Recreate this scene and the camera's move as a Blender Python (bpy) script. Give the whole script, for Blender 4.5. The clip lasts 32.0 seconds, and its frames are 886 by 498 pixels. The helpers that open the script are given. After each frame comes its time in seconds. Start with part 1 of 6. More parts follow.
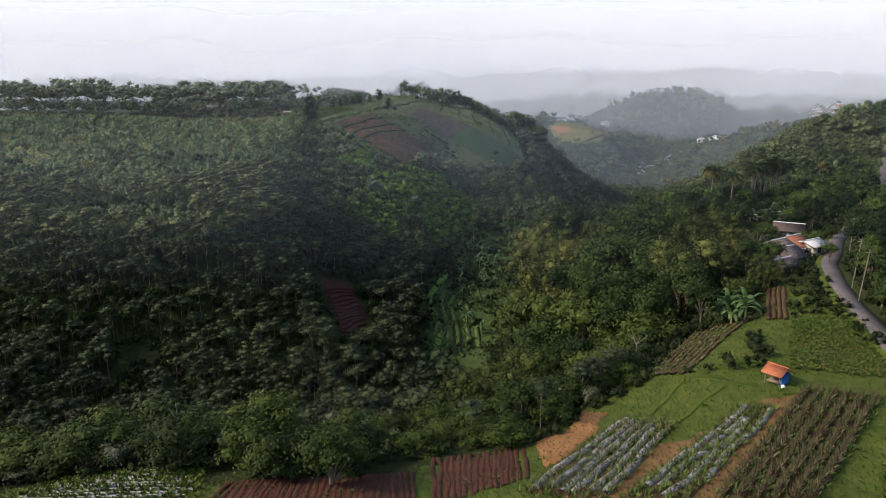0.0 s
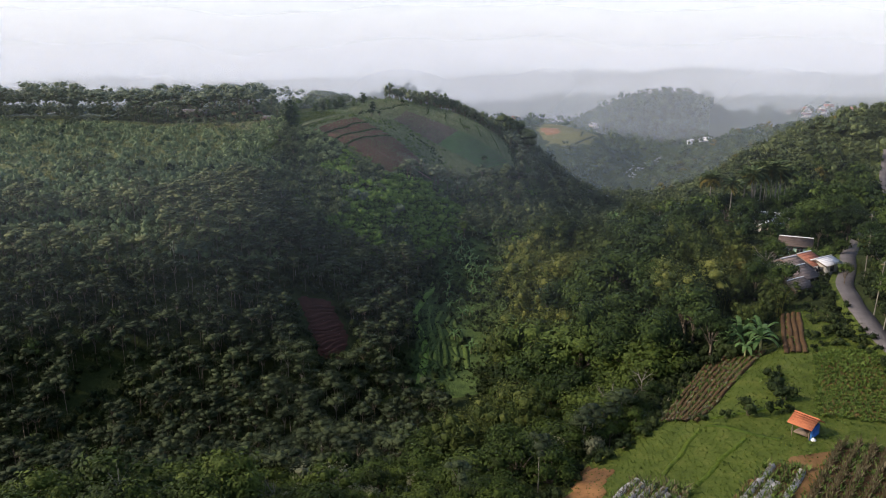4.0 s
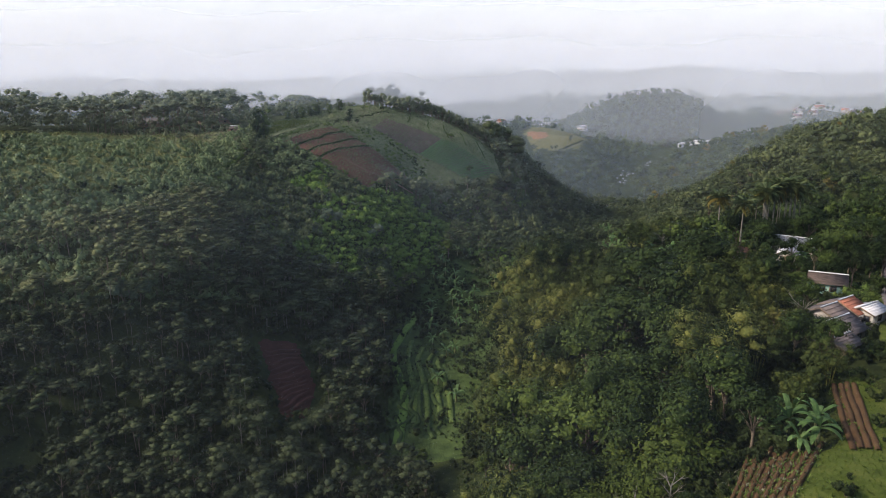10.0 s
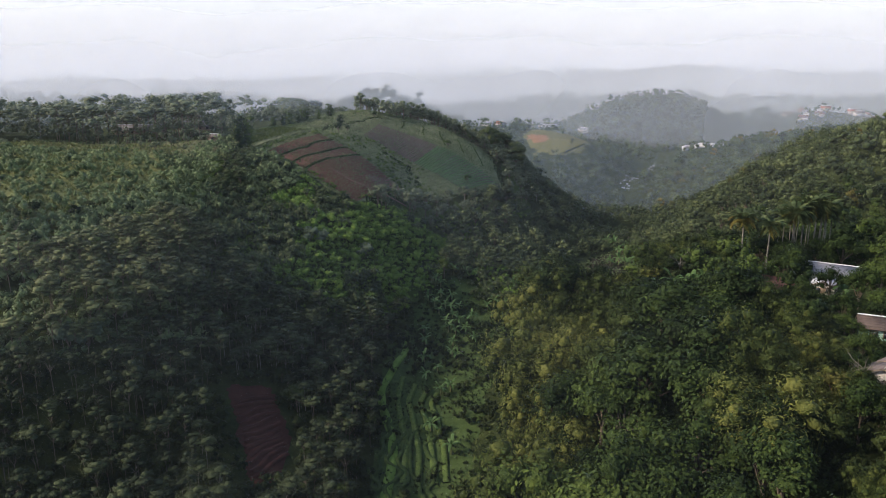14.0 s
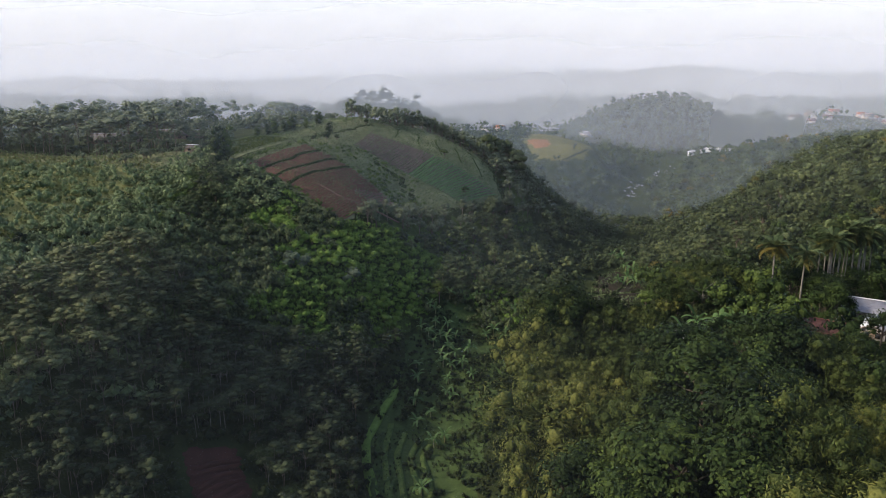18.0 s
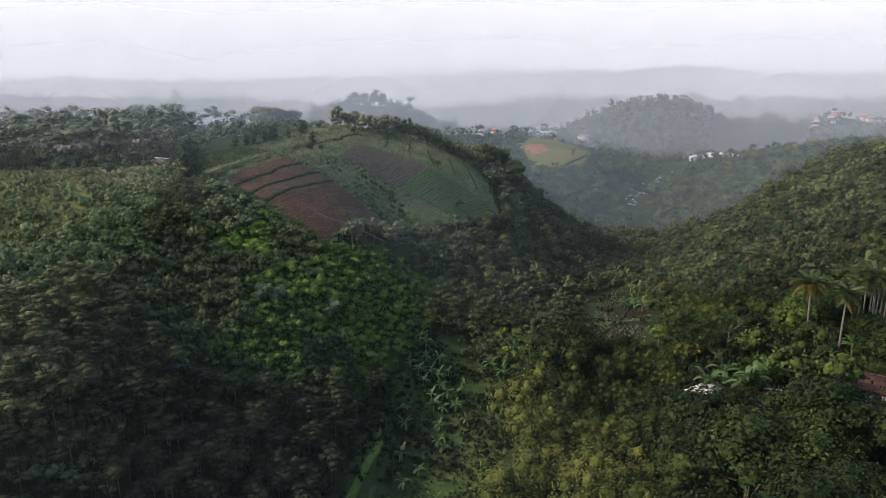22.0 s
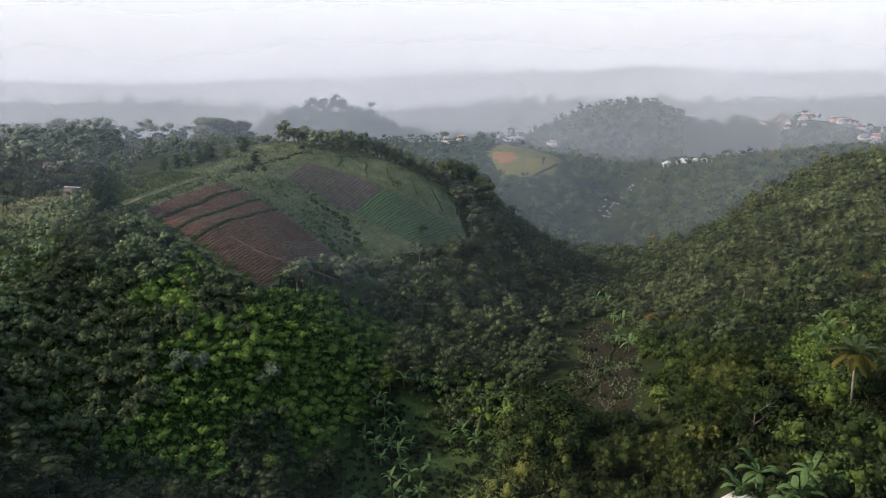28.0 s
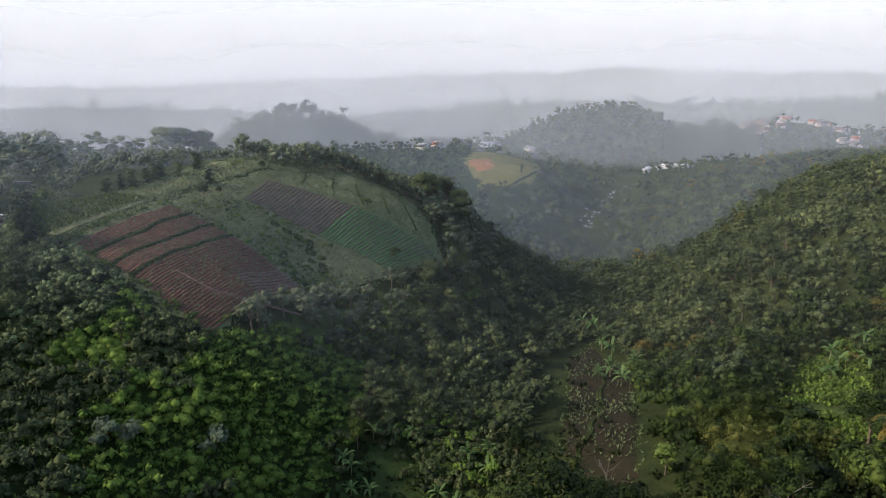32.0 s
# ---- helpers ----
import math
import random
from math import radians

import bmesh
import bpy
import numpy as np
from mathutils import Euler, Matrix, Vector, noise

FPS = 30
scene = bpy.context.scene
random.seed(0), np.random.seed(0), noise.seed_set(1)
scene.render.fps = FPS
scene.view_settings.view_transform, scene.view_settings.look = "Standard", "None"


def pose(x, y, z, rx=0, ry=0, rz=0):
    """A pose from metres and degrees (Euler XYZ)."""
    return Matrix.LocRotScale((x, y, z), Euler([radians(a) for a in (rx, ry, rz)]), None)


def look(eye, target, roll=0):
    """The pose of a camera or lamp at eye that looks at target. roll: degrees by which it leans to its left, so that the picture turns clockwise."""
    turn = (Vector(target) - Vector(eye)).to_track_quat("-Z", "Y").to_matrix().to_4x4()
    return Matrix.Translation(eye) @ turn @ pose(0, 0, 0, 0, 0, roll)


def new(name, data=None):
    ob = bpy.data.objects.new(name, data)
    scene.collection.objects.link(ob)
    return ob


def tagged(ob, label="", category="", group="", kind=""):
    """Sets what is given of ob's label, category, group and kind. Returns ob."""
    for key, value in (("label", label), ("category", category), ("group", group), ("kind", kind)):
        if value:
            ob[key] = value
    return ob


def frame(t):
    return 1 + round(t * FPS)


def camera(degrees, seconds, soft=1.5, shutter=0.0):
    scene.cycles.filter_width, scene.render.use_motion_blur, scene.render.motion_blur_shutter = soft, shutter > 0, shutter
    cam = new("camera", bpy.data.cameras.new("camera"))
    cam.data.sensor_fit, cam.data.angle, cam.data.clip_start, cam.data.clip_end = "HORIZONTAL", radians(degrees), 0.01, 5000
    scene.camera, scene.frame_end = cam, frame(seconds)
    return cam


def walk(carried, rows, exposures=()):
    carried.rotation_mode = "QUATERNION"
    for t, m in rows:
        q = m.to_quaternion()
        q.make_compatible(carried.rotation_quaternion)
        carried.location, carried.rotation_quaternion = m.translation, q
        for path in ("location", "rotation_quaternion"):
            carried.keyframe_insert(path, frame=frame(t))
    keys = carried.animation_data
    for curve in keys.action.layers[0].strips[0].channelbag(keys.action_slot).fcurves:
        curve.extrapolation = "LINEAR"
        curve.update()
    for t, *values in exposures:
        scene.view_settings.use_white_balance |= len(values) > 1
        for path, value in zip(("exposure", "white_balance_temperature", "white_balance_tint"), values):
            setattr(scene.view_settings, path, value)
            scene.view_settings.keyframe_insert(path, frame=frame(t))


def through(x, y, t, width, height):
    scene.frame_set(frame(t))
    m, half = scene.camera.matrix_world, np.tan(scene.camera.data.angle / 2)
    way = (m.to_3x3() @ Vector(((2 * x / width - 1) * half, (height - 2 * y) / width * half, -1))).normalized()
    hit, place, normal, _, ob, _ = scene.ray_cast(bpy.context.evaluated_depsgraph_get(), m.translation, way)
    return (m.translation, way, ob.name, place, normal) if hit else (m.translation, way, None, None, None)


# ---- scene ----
cam = camera(62.0, 32.0, 0.95)
METRES, EYE, TILT, LEAN, TURN = 135.0, 75.0, -14.0, 0.0, 0.0
EXPOSURE = 1.1
ROWS = [
    (0.0, 0.0, 0.0, 0.0, 0.0, 0.0, -0.0),
    (0.5, 0.0004, 0.0084, 0.0027, -0.08, 0.0, 0.03),
    (1.0, 0.0008, 0.0171, 0.0056, -0.15, 0.01, 0.06),
    (1.5, 0.0014, 0.0261, 0.0088, -0.24, 0.01, 0.1),
    (2.0, 0.0018, 0.0355, 0.0121, -0.38, 0.02, 0.14),
    (2.5, 0.0023, 0.0452, 0.0156, -0.51, 0.01, 0.19),
    (3.0, 0.0028, 0.0548, 0.019, -0.64, 0.0, 0.24),
    (3.5, 0.0033, 0.0643, 0.0223, -0.78, 0.0, 0.28),
    (5.5, 0.0063, 0.1057, 0.0368, -1.26, -0.01, 0.49),
    (6.0, 0.007, 0.1168, 0.041, -1.38, -0.01, 0.53),
    (6.5, 0.0077, 0.128, 0.0452, -1.5, -0.02, 0.56),
    (7.0, 0.0089, 0.1401, 0.0494, -1.61, -0.02, 0.61),
    (7.5, 0.0099, 0.1523, 0.0538, -1.7, -0.04, 0.64),
    (8.0, 0.011, 0.1649, 0.0585, -1.78, -0.06, 0.68),
    (8.5, 0.0119, 0.1781, 0.0632, -1.86, -0.06, 0.71),
    (9.0, 0.0129, 0.1918, 0.0681, -1.91, -0.07, 0.73),
    (9.5, 0.0143, 0.2064, 0.0729, -1.93, -0.07, 0.76),
    (10.0, 0.0156, 0.2211, 0.078, -1.98, -0.08, 0.77),
    (10.5, 0.0168, 0.2363, 0.0833, -2.03, -0.1, 0.79),
    (11.0, 0.0183, 0.2517, 0.0886, -2.07, -0.11, 0.81),
    (11.5, 0.0196, 0.2673, 0.094, -2.1, -0.12, 0.82),
    (12.0, 0.0211, 0.283, 0.0997, -2.1, -0.16, 0.81),
    (12.5, 0.0226, 0.2991, 0.1054, -2.1, -0.17, 0.81),
    (13.0, 0.0241, 0.3153, 0.1111, -2.1, -0.19, 0.81),
    (13.5, 0.0257, 0.3316, 0.117, -2.1, -0.2, 0.81),
    (14.0, 0.0273, 0.3478, 0.1227, -2.1, -0.21, 0.8),
    (14.5, 0.0289, 0.3641, 0.1285, -2.11, -0.23, 0.78),
    (16.5, 0.0364, 0.4302, 0.1502, -2.12, -0.2, 0.81),
    (17.0, 0.0381, 0.4469, 0.156, -2.13, -0.2, 0.8),
    (17.5, 0.0397, 0.4635, 0.1617, -2.14, -0.19, 0.79),
    (18.0, 0.0413, 0.48, 0.1678, -2.15, -0.22, 0.77),
    (18.5, 0.0429, 0.4959, 0.1731, -2.17, -0.21, 0.78),
    (19.0, 0.0445, 0.5127, 0.1791, -2.19, -0.22, 0.76),
    (19.5, 0.0461, 0.5291, 0.1851, -2.2, -0.23, 0.76),
    (20.0, 0.0477, 0.546, 0.191, -2.21, -0.24, 0.76),
    (20.5, 0.0493, 0.5627, 0.197, -2.24, -0.25, 0.75),
    (21.0, 0.051, 0.5793, 0.2029, -2.29, -0.25, 0.78),
    (21.5, 0.0526, 0.5959, 0.2087, -2.39, -0.25, 0.79),
    (22.0, 0.0542, 0.6124, 0.2146, -2.5, -0.26, 0.82),
    (22.5, 0.0557, 0.6288, 0.2205, -2.66, -0.26, 0.86),
    (23.0, 0.0572, 0.6454, 0.2261, -2.81, -0.26, 0.91),
    (23.5, 0.0588, 0.6618, 0.2318, -2.98, -0.26, 0.96),
    (24.0, 0.0603, 0.6784, 0.2376, -3.16, -0.28, 1.01),
    (24.5, 0.0623, 0.6946, 0.2433, -3.32, -0.29, 1.06),
    (25.0, 0.0639, 0.7112, 0.249, -3.54, -0.29, 1.14),
    (25.5, 0.0658, 0.7277, 0.2547, -3.76, -0.31, 1.21),
    (27.5, 0.0744, 0.7918, 0.2762, -4.76, -0.27, 1.63),
    (28.0, 0.0763, 0.8083, 0.2821, -5.04, -0.3, 1.72),
    (28.5, 0.0783, 0.8245, 0.2876, -5.32, -0.3, 1.82),
    (29.0, 0.0803, 0.841, 0.2932, -5.62, -0.32, 1.92),
    (29.5, 0.0824, 0.8574, 0.2986, -5.89, -0.32, 2.01),
    (30.0, 0.0845, 0.8739, 0.3043, -6.14, -0.33, 2.09),
    (30.5, 0.0866, 0.8903, 0.31, -6.36, -0.33, 2.17),
    (31.0, 0.0888, 0.907, 0.3157, -6.6, -0.34, 2.26),
    (31.5, 0.0913, 0.9236, 0.3214, -6.78, -0.35, 2.32),
    (32.0, 0.0939, 0.9398, 0.3276, -6.88, -0.27, 2.35),
]
walk(cam, [(t, pose(0, 0, EYE, TILT, LEAN, TURN) @ pose(METRES * x, METRES * y, METRES * z, 90 + pitch, roll, yaw)) for t, x, y, z, yaw, pitch, roll in ROWS], [(0.0, EXPOSURE, 7000, 16), (32.0, EXPOSURE, 7000, 16)])

# ---- light ----
SUN_TURN, SUN_HEIGHT = -98.0, 35.0   # degrees from straight ahead (minus: to the west), and above the horizon
world = bpy.data.worlds.new("hazy_morning")
scene.world = world
world.use_nodes = True
wn, wl = world.node_tree.nodes, world.node_tree.links
sky = wn.new("ShaderNodeTexSky")
sky.sky_type, sky.sun_disc = "NISHITA", False
sky.sun_elevation, sky.sun_rotation = radians(SUN_HEIGHT), radians(SUN_TURN)
sky.air_density, sky.dust_density, sky.ozone_density, sky.altitude = 1.0, 2.5, 1.5, 600
wl.new(sky.outputs[0], wn["Background"].inputs[0])
wn["Background"].inputs[1].default_value = 0.15
sun_lamp = bpy.data.lights.new("sun", "SUN")
sun_lamp.energy, sun_lamp.angle, sun_lamp.color = 2.1, radians(9), (1.0, 0.92, 0.8)
sun = new("sun", sun_lamp)
st, sh = radians(SUN_TURN), radians(SUN_HEIGHT)
sun.matrix_world = look((math.sin(st) * math.cos(sh) * 100, math.cos(st) * math.cos(sh) * 100, math.sin(sh) * 100), (0, 0, 0))


# ---- materials ----
def material(name, rough=0.8, spec=0.3, metal=0.0):
    m = bpy.data.materials.new(name)
    m.use_nodes = True
    b = m.node_tree.nodes["Principled BSDF"]
    b.inputs["Roughness"].default_value, b.inputs["Metallic"].default_value = rough, metal
    b.inputs["Specular IOR Level"].default_value = spec
    return m, m.node_tree.nodes, m.node_tree.links, b


def ramp(nodes, links, source, stops):
    r = nodes.new("ShaderNodeValToRGB")
    e = r.color_ramp.elements
    while len(e) < len(stops):
        e.new(0.5)
    for el, (p, c) in zip(e, stops):
        el.position, el.color = p, (*c, 1)
    links.new(source, r.inputs[0])
    return r.outputs[0]


def noise_tex(nodes, links, size, detail=4, rough=0.55):
    """Noise in world metres, with grain about size across."""
    g = nodes.new("ShaderNodeNewGeometry")
    n = nodes.new("ShaderNodeTexNoise")
    n.inputs["Scale"].default_value, n.inputs["Detail"].default_value, n.inputs["Roughness"].default_value = 1.0 / size, detail, rough
    links.new(g.outputs["Position"], n.inputs["Vector"])
    return n.outputs["Fac"]


def maths(nodes, links, op, a, b):
    m = nodes.new("ShaderNodeMath")
    m.operation = op
    for i, v in enumerate((a, b)):
        if isinstance(v, (int, float)):
            m.inputs[i].default_value = v
        else:
            links.new(v, m.inputs[i])
    return m.outputs[0]


def bumped(nodes, links, b, height, strength, distance):
    u = nodes.new("ShaderNodeBump")
    u.inputs["Strength"].default_value, u.inputs["Distance"].default_value = strength, distance
    links.new(height, u.inputs["Height"])
    links.new(u.outputs[0], b.inputs["Normal"])


def leafy(name, dark, mid, light, rough=0.6, through=0.1, haze_sheen=0.0):
    """Foliage: the tint varies from plant to plant, and a little from leaf to leaf; light also comes through. The last
    value adds a pale sheen that imitates haze.
    """
    m, n, l, b = material(name, rough, 0.08 + haze_sheen)
    # whitish sheen on the leaves in place of haze in the air
    b.inputs["Sheen Weight"].default_value, b.inputs["Sheen Roughness"].default_value = haze_sheen, 0.6
    tint = n.new("ShaderNodeAttribute")
    tint.attribute_name = "tint"
    info, geo = n.new("ShaderNodeObjectInfo"), n.new("ShaderNodeNewGeometry")
    plant = maths(n, l, "FRACT", maths(n, l, "ADD", tint.outputs["Fac"], info.outputs["Random"]), 0.0)
    leaf = maths(n, l, "MULTIPLY", geo.outputs["Random Per Island"], 0.34)
    grain = noise_tex(n, l, 0.42, 3, 0.65)
    both = maths(n, l, "ADD", maths(n, l, "MULTIPLY", plant, 0.62), maths(n, l, "ADD", leaf, maths(n, l, "MULTIPLY", maths(n, l, "SUBTRACT", grain, 0.48), 0.7)))
    col = ramp(n, l, both, [(0.08, dark), (0.5, mid), (1.0, light)])
    bumped(n, l, b, grain, 0.9, 0.3)
    l.new(col, b.inputs["Base Color"])
    t = n.new("ShaderNodeBsdfTranslucent")
    l.new(col, t.inputs["Color"])
    mix = n.new("ShaderNodeMixShader")
    mix.inputs[0].default_value = through
    l.new(b.outputs[0], mix.inputs[1])
    l.new(t.outputs[0], mix.inputs[2])
    l.new(mix.outputs[0], n["Material Output"].inputs[0])
    return m


def earthy(name, dark, light, size=3.0, fine=0.15, bump=0.5, rough=0.9, third=None, depth=0.1):
    m, n, l, b = material(name, rough, 0.1)
    big, small = noise_tex(n, l, size), noise_tex(n, l, fine, 6, 0.7)
    fac = maths(n, l, "ADD", maths(n, l, "MULTIPLY", big, 0.65), maths(n, l, "MULTIPLY", small, 0.4))
    stops = [(0.3, dark), (0.72, light)] if third is None else [(0.3, dark), (0.52, light), (0.75, third)]
    l.new(ramp(n, l, fac, stops), b.inputs["Base Color"])
    bumped(n, l, b, small, bump, depth)
    return m


LEAF_BROAD = leafy("broad_leaves", (0.0042, 0.008, 0.0025), (0.018, 0.033, 0.0075), (0.07, 0.1, 0.02))
# paler and greyer than the near leaves: distance haze is put into the colour
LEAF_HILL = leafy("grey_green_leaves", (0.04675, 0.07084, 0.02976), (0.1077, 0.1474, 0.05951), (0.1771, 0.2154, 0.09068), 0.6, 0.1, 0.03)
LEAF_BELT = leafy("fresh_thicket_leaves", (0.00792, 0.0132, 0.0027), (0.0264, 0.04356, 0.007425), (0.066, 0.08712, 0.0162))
# dark green with the shade of the low slope and valley floor put in
LEAF_LOW = leafy("dark_low_leaves", (0.007008, 0.01214, 0.00374), (0.01662, 0.0263, 0.00748), (0.03338, 0.04486, 0.01284))
# grey leaves for rim and crest trees, with the haze painted into their colour
LEAF_RIM = leafy("hazy_grey_leaves", (0.046, 0.062, 0.032), (0.088, 0.11, 0.056), (0.128, 0.148, 0.08), 0.6, 0.1, 0.05)
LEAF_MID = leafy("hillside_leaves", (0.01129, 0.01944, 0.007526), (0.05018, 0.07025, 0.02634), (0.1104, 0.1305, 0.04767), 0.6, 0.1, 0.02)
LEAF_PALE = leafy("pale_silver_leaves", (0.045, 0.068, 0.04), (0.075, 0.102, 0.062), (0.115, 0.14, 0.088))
LEAF_LIME = leafy("lime_leaves", (0.04376, 0.08262, 0.01404), (0.09568, 0.1626, 0.02816), (0.1711, 0.2479, 0.05061))
LEAF_WARM = leafy("dry_leaves", (0.045, 0.048, 0.012), (0.09, 0.082, 0.02), (0.16, 0.115, 0.03))
LEAF_BAMBOO = leafy("bamboo_leaves", (0.006, 0.0115, 0.0036), (0.036, 0.051, 0.0115), (0.122, 0.126, 0.03))
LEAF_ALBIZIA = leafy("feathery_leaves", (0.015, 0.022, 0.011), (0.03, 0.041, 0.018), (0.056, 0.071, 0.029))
# lit copy of the feathery leaves: sun and haze are put into the colour
LEAF_ALBIZIA_LIT = leafy("sunlit_feathery_leaves", (0.038, 0.0456, 0.021), (0.08075, 0.0931, 0.0399), (0.133, 0.1444, 0.0588))
LEAF_SHRUB = leafy("shrub_leaves", (0.0297, 0.05227, 0.01232), (0.066, 0.1069, 0.02288), (0.1237, 0.1624, 0.03872))
LEAF_SILVER = leafy("silvery_leaves", (0.06, 0.07, 0.038), (0.105, 0.11, 0.066), (0.19, 0.185, 0.13))
LEAF_BANANA = leafy("banana_leaf_green", (0.04, 0.08, 0.025), (0.075, 0.135, 0.042), (0.13, 0.2, 0.075), 0.5, 0.3)
LEAF_PALM = leafy("palm_leaf_green", (0.028, 0.046, 0.02), (0.06, 0.085, 0.034), (0.12, 0.13, 0.046), 0.45, 0.2)
LEAF_CABBAGE = leafy("cabbage_leaves", (0.055, 0.1, 0.042), (0.085, 0.145, 0.062), (0.13, 0.2, 0.088), 0.5, 0.15)
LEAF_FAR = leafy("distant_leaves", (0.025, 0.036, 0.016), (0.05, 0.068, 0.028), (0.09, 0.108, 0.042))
GRASS = leafy("grass_blades", (0.0255, 0.0442, 0.00595), (0.0527, 0.0816, 0.00935), (0.102, 0.1148, 0.0187))
BARK = earthy("bark", (0.06, 0.045, 0.03), (0.16, 0.13, 0.1), 0.8, 0.08)
BARK_PALE = earthy("pale_bark", (0.09, 0.08, 0.065), (0.2, 0.185, 0.155), 0.9, 0.1)
GROUND = earthy("undergrowth", (0.01053, 0.0158, 0.005265), (0.02422, 0.0337, 0.009477), 5.0, 0.8, 1.0, 0.95, (0.04212, 0.05265, 0.01474), 0.5)
HILL_TURF = earthy("pale_hill_turf", (0.0575, 0.0644, 0.0322), (0.1242, 0.1357, 0.0644), 3.0, 0.4, 0.8, 0.9, (0.207, 0.2012, 0.1127), 0.3)
SLATE_ROOF = earthy("grey_barn_roof", (0.06, 0.056, 0.052), (0.12, 0.112, 0.105), 1.5, 0.2, 0.4, 0.85)
BARN_ROOF = earthy("dark_barn_roof", (0.055, 0.042, 0.036), (0.11, 0.085, 0.072), 1.5, 0.2, 0.4, 0.85)
TURF = earthy("short_turf", (0.0246, 0.0369, 0.006), (0.0492, 0.06888, 0.011), 1.6, 0.2, 0.8, 0.9, (0.0861, 0.0943, 0.022), 0.15)
VALLEY_TURF = earthy("valley_turf", (0.015, 0.0285, 0.00825), (0.0375, 0.0615, 0.0165), 2.2, 0.5, 0.9, 0.9, (0.06375, 0.0915, 0.0255), 0.3)
PATH_TURF = earthy("path_turf", (0.06, 0.105, 0.02), (0.1, 0.165, 0.03), 2.0, 0.4, 0.9, 0.9, (0.14, 0.205, 0.045), 0.2)
STRAW_TURF = earthy("straw_turf", (0.06, 0.062, 0.018), (0.12, 0.11, 0.034), 3.0, 0.2, 0.6)
SLOPE_TURF = earthy("slope_cover", (0.0195, 0.0315, 0.0075), (0.04125, 0.0615, 0.015), 4.0, 0.7, 1.0, 0.95, (0.0675, 0.0915, 0.0255), 0.5)
LUSH_TURF = earthy("lush_cover", (0.008568, 0.01485, 0.002856), (0.01714, 0.02799, 0.005141), 4.0, 0.6, 1.0, 0.95, (0.02856, 0.04141, 0.008568), 0.5)
RED_SOIL = earthy("red_soil", (0.07, 0.03, 0.02), (0.145, 0.066, 0.042), 2.5, 0.15, 0.9)
DARK_SOIL = earthy("dark_red_soil", (0.034, 0.014, 0.01), (0.075, 0.03, 0.02), 2.5, 0.15, 0.9)
HILL_SOIL = earthy("hill_soil", (0.08, 0.04, 0.026), (0.155, 0.08, 0.052), 2.5, 0.15, 0.9)
HILL_SOIL_GREY = earthy("greyish_hill_soil", (0.08, 0.061, 0.045), (0.155, 0.122, 0.092), 2.5, 0.15, 0.9)
GREEN_BED = earthy("planted_bed", (0.06531, 0.1306, 0.04725), (0.1069, 0.1993, 0.06975), 1.2, 0.15, 0.8)
ORANGE_SOIL = earthy("orange_soil", (0.13, 0.065, 0.025), (0.25, 0.125, 0.05), 2.0, 0.12, 0.9)
BROWN_SOIL = earthy("brown_soil", (0.04416, 0.02502, 0.01178), (0.092, 0.05446, 0.0265), 1.5, 0.12, 0.9)
ASPHALT = earthy("worn_asphalt", (0.06, 0.055, 0.054), (0.115, 0.105, 0.1), 2.0, 0.05, 0.3, 0.9)
PLASTIC_MULCH = earthy("silver_mulch_film", (0.03, 0.028, 0.022), (0.34, 0.34, 0.33), 0.6, 0.12, 0.3, 0.5)
STRAW = leafy("dry_stalks", (0.04, 0.036, 0.018), (0.085, 0.072, 0.04), (0.19, 0.16, 0.1), 0.7, 0.1)
FARM_SOIL = earthy("ochre_soil", (0.06, 0.034, 0.015), (0.12, 0.068, 0.028), 1.8, 0.15, 0.9, 0.9, (0.17, 0.105, 0.045))
TILE_RED = earthy("clay_tiles", (0.22, 0.07, 0.035), (0.42, 0.15, 0.07), 1.0, 0.1, 0.5, 0.8)
TILE_DULL = earthy("dull_red_tiles", (0.17, 0.065, 0.042), (0.31, 0.125, 0.08), 0.9, 0.1, 0.6, 0.85)
TILE_OLD = earthy("weathered_tiles", (0.08, 0.066, 0.06), (0.19, 0.155, 0.14), 0.9, 0.12, 0.6, 0.85)
TIN = earthy("grey_tin", (0.17, 0.17, 0.18), (0.3, 0.3, 0.315), 1.5, 0.1, 0.2, 0.5)
TIN_CREAM = earthy("cream_roof_sheet", (0.45, 0.42, 0.35), (0.64, 0.6, 0.5), 1.5, 0.2, 0.2, 0.6)
TIN_WHITE = earthy("white_roof_sheet", (0.42, 0.42, 0.42), (0.62, 0.62, 0.62), 1.5, 0.2, 0.2, 0.5)
RUST = earthy("rusty_roof_sheet", (0.075, 0.036, 0.03), (0.15, 0.07, 0.055), 1.2, 0.1, 0.3, 0.7)
PLASTER = earthy("plaster_wall", (0.26, 0.24, 0.21), (0.45, 0.42, 0.37), 1.2, 0.1, 0.2, 0.85)
PLASTER_GREEN = earthy("green_painted_wall", (0.2, 0.34, 0.27), (0.32, 0.46, 0.37), 1.0, 0.1, 0.2, 0.8)
WOOD = earthy("weathered_wood", (0.09, 0.065, 0.045), (0.22, 0.17, 0.12), 0.6, 0.05, 0.4)
WHITE = earthy("white_paint", (0.5, 0.5, 0.48), (0.68, 0.68, 0.66), 1.0, 0.1, 0.1, 0.6)
TARP = earthy("blue_tarpaulin", (0.02, 0.08, 0.26), (0.04, 0.17, 0.42), 0.6, 0.1, 0.4, 0.45)
GLASS_DARK, _n, _l, _b = material("dark_window_glass", 0.1, 0.5)
_b.inputs["Base Color"].default_value = (0.02, 0.022, 0.025, 1)
ROCK = earthy("pale_rock", (0.09, 0.09, 0.086), (0.25, 0.245, 0.235), 1.5, 0.2, 0.7)
WIRE, _n, _l, _b = material("black_cable", 0.5, 0.3)
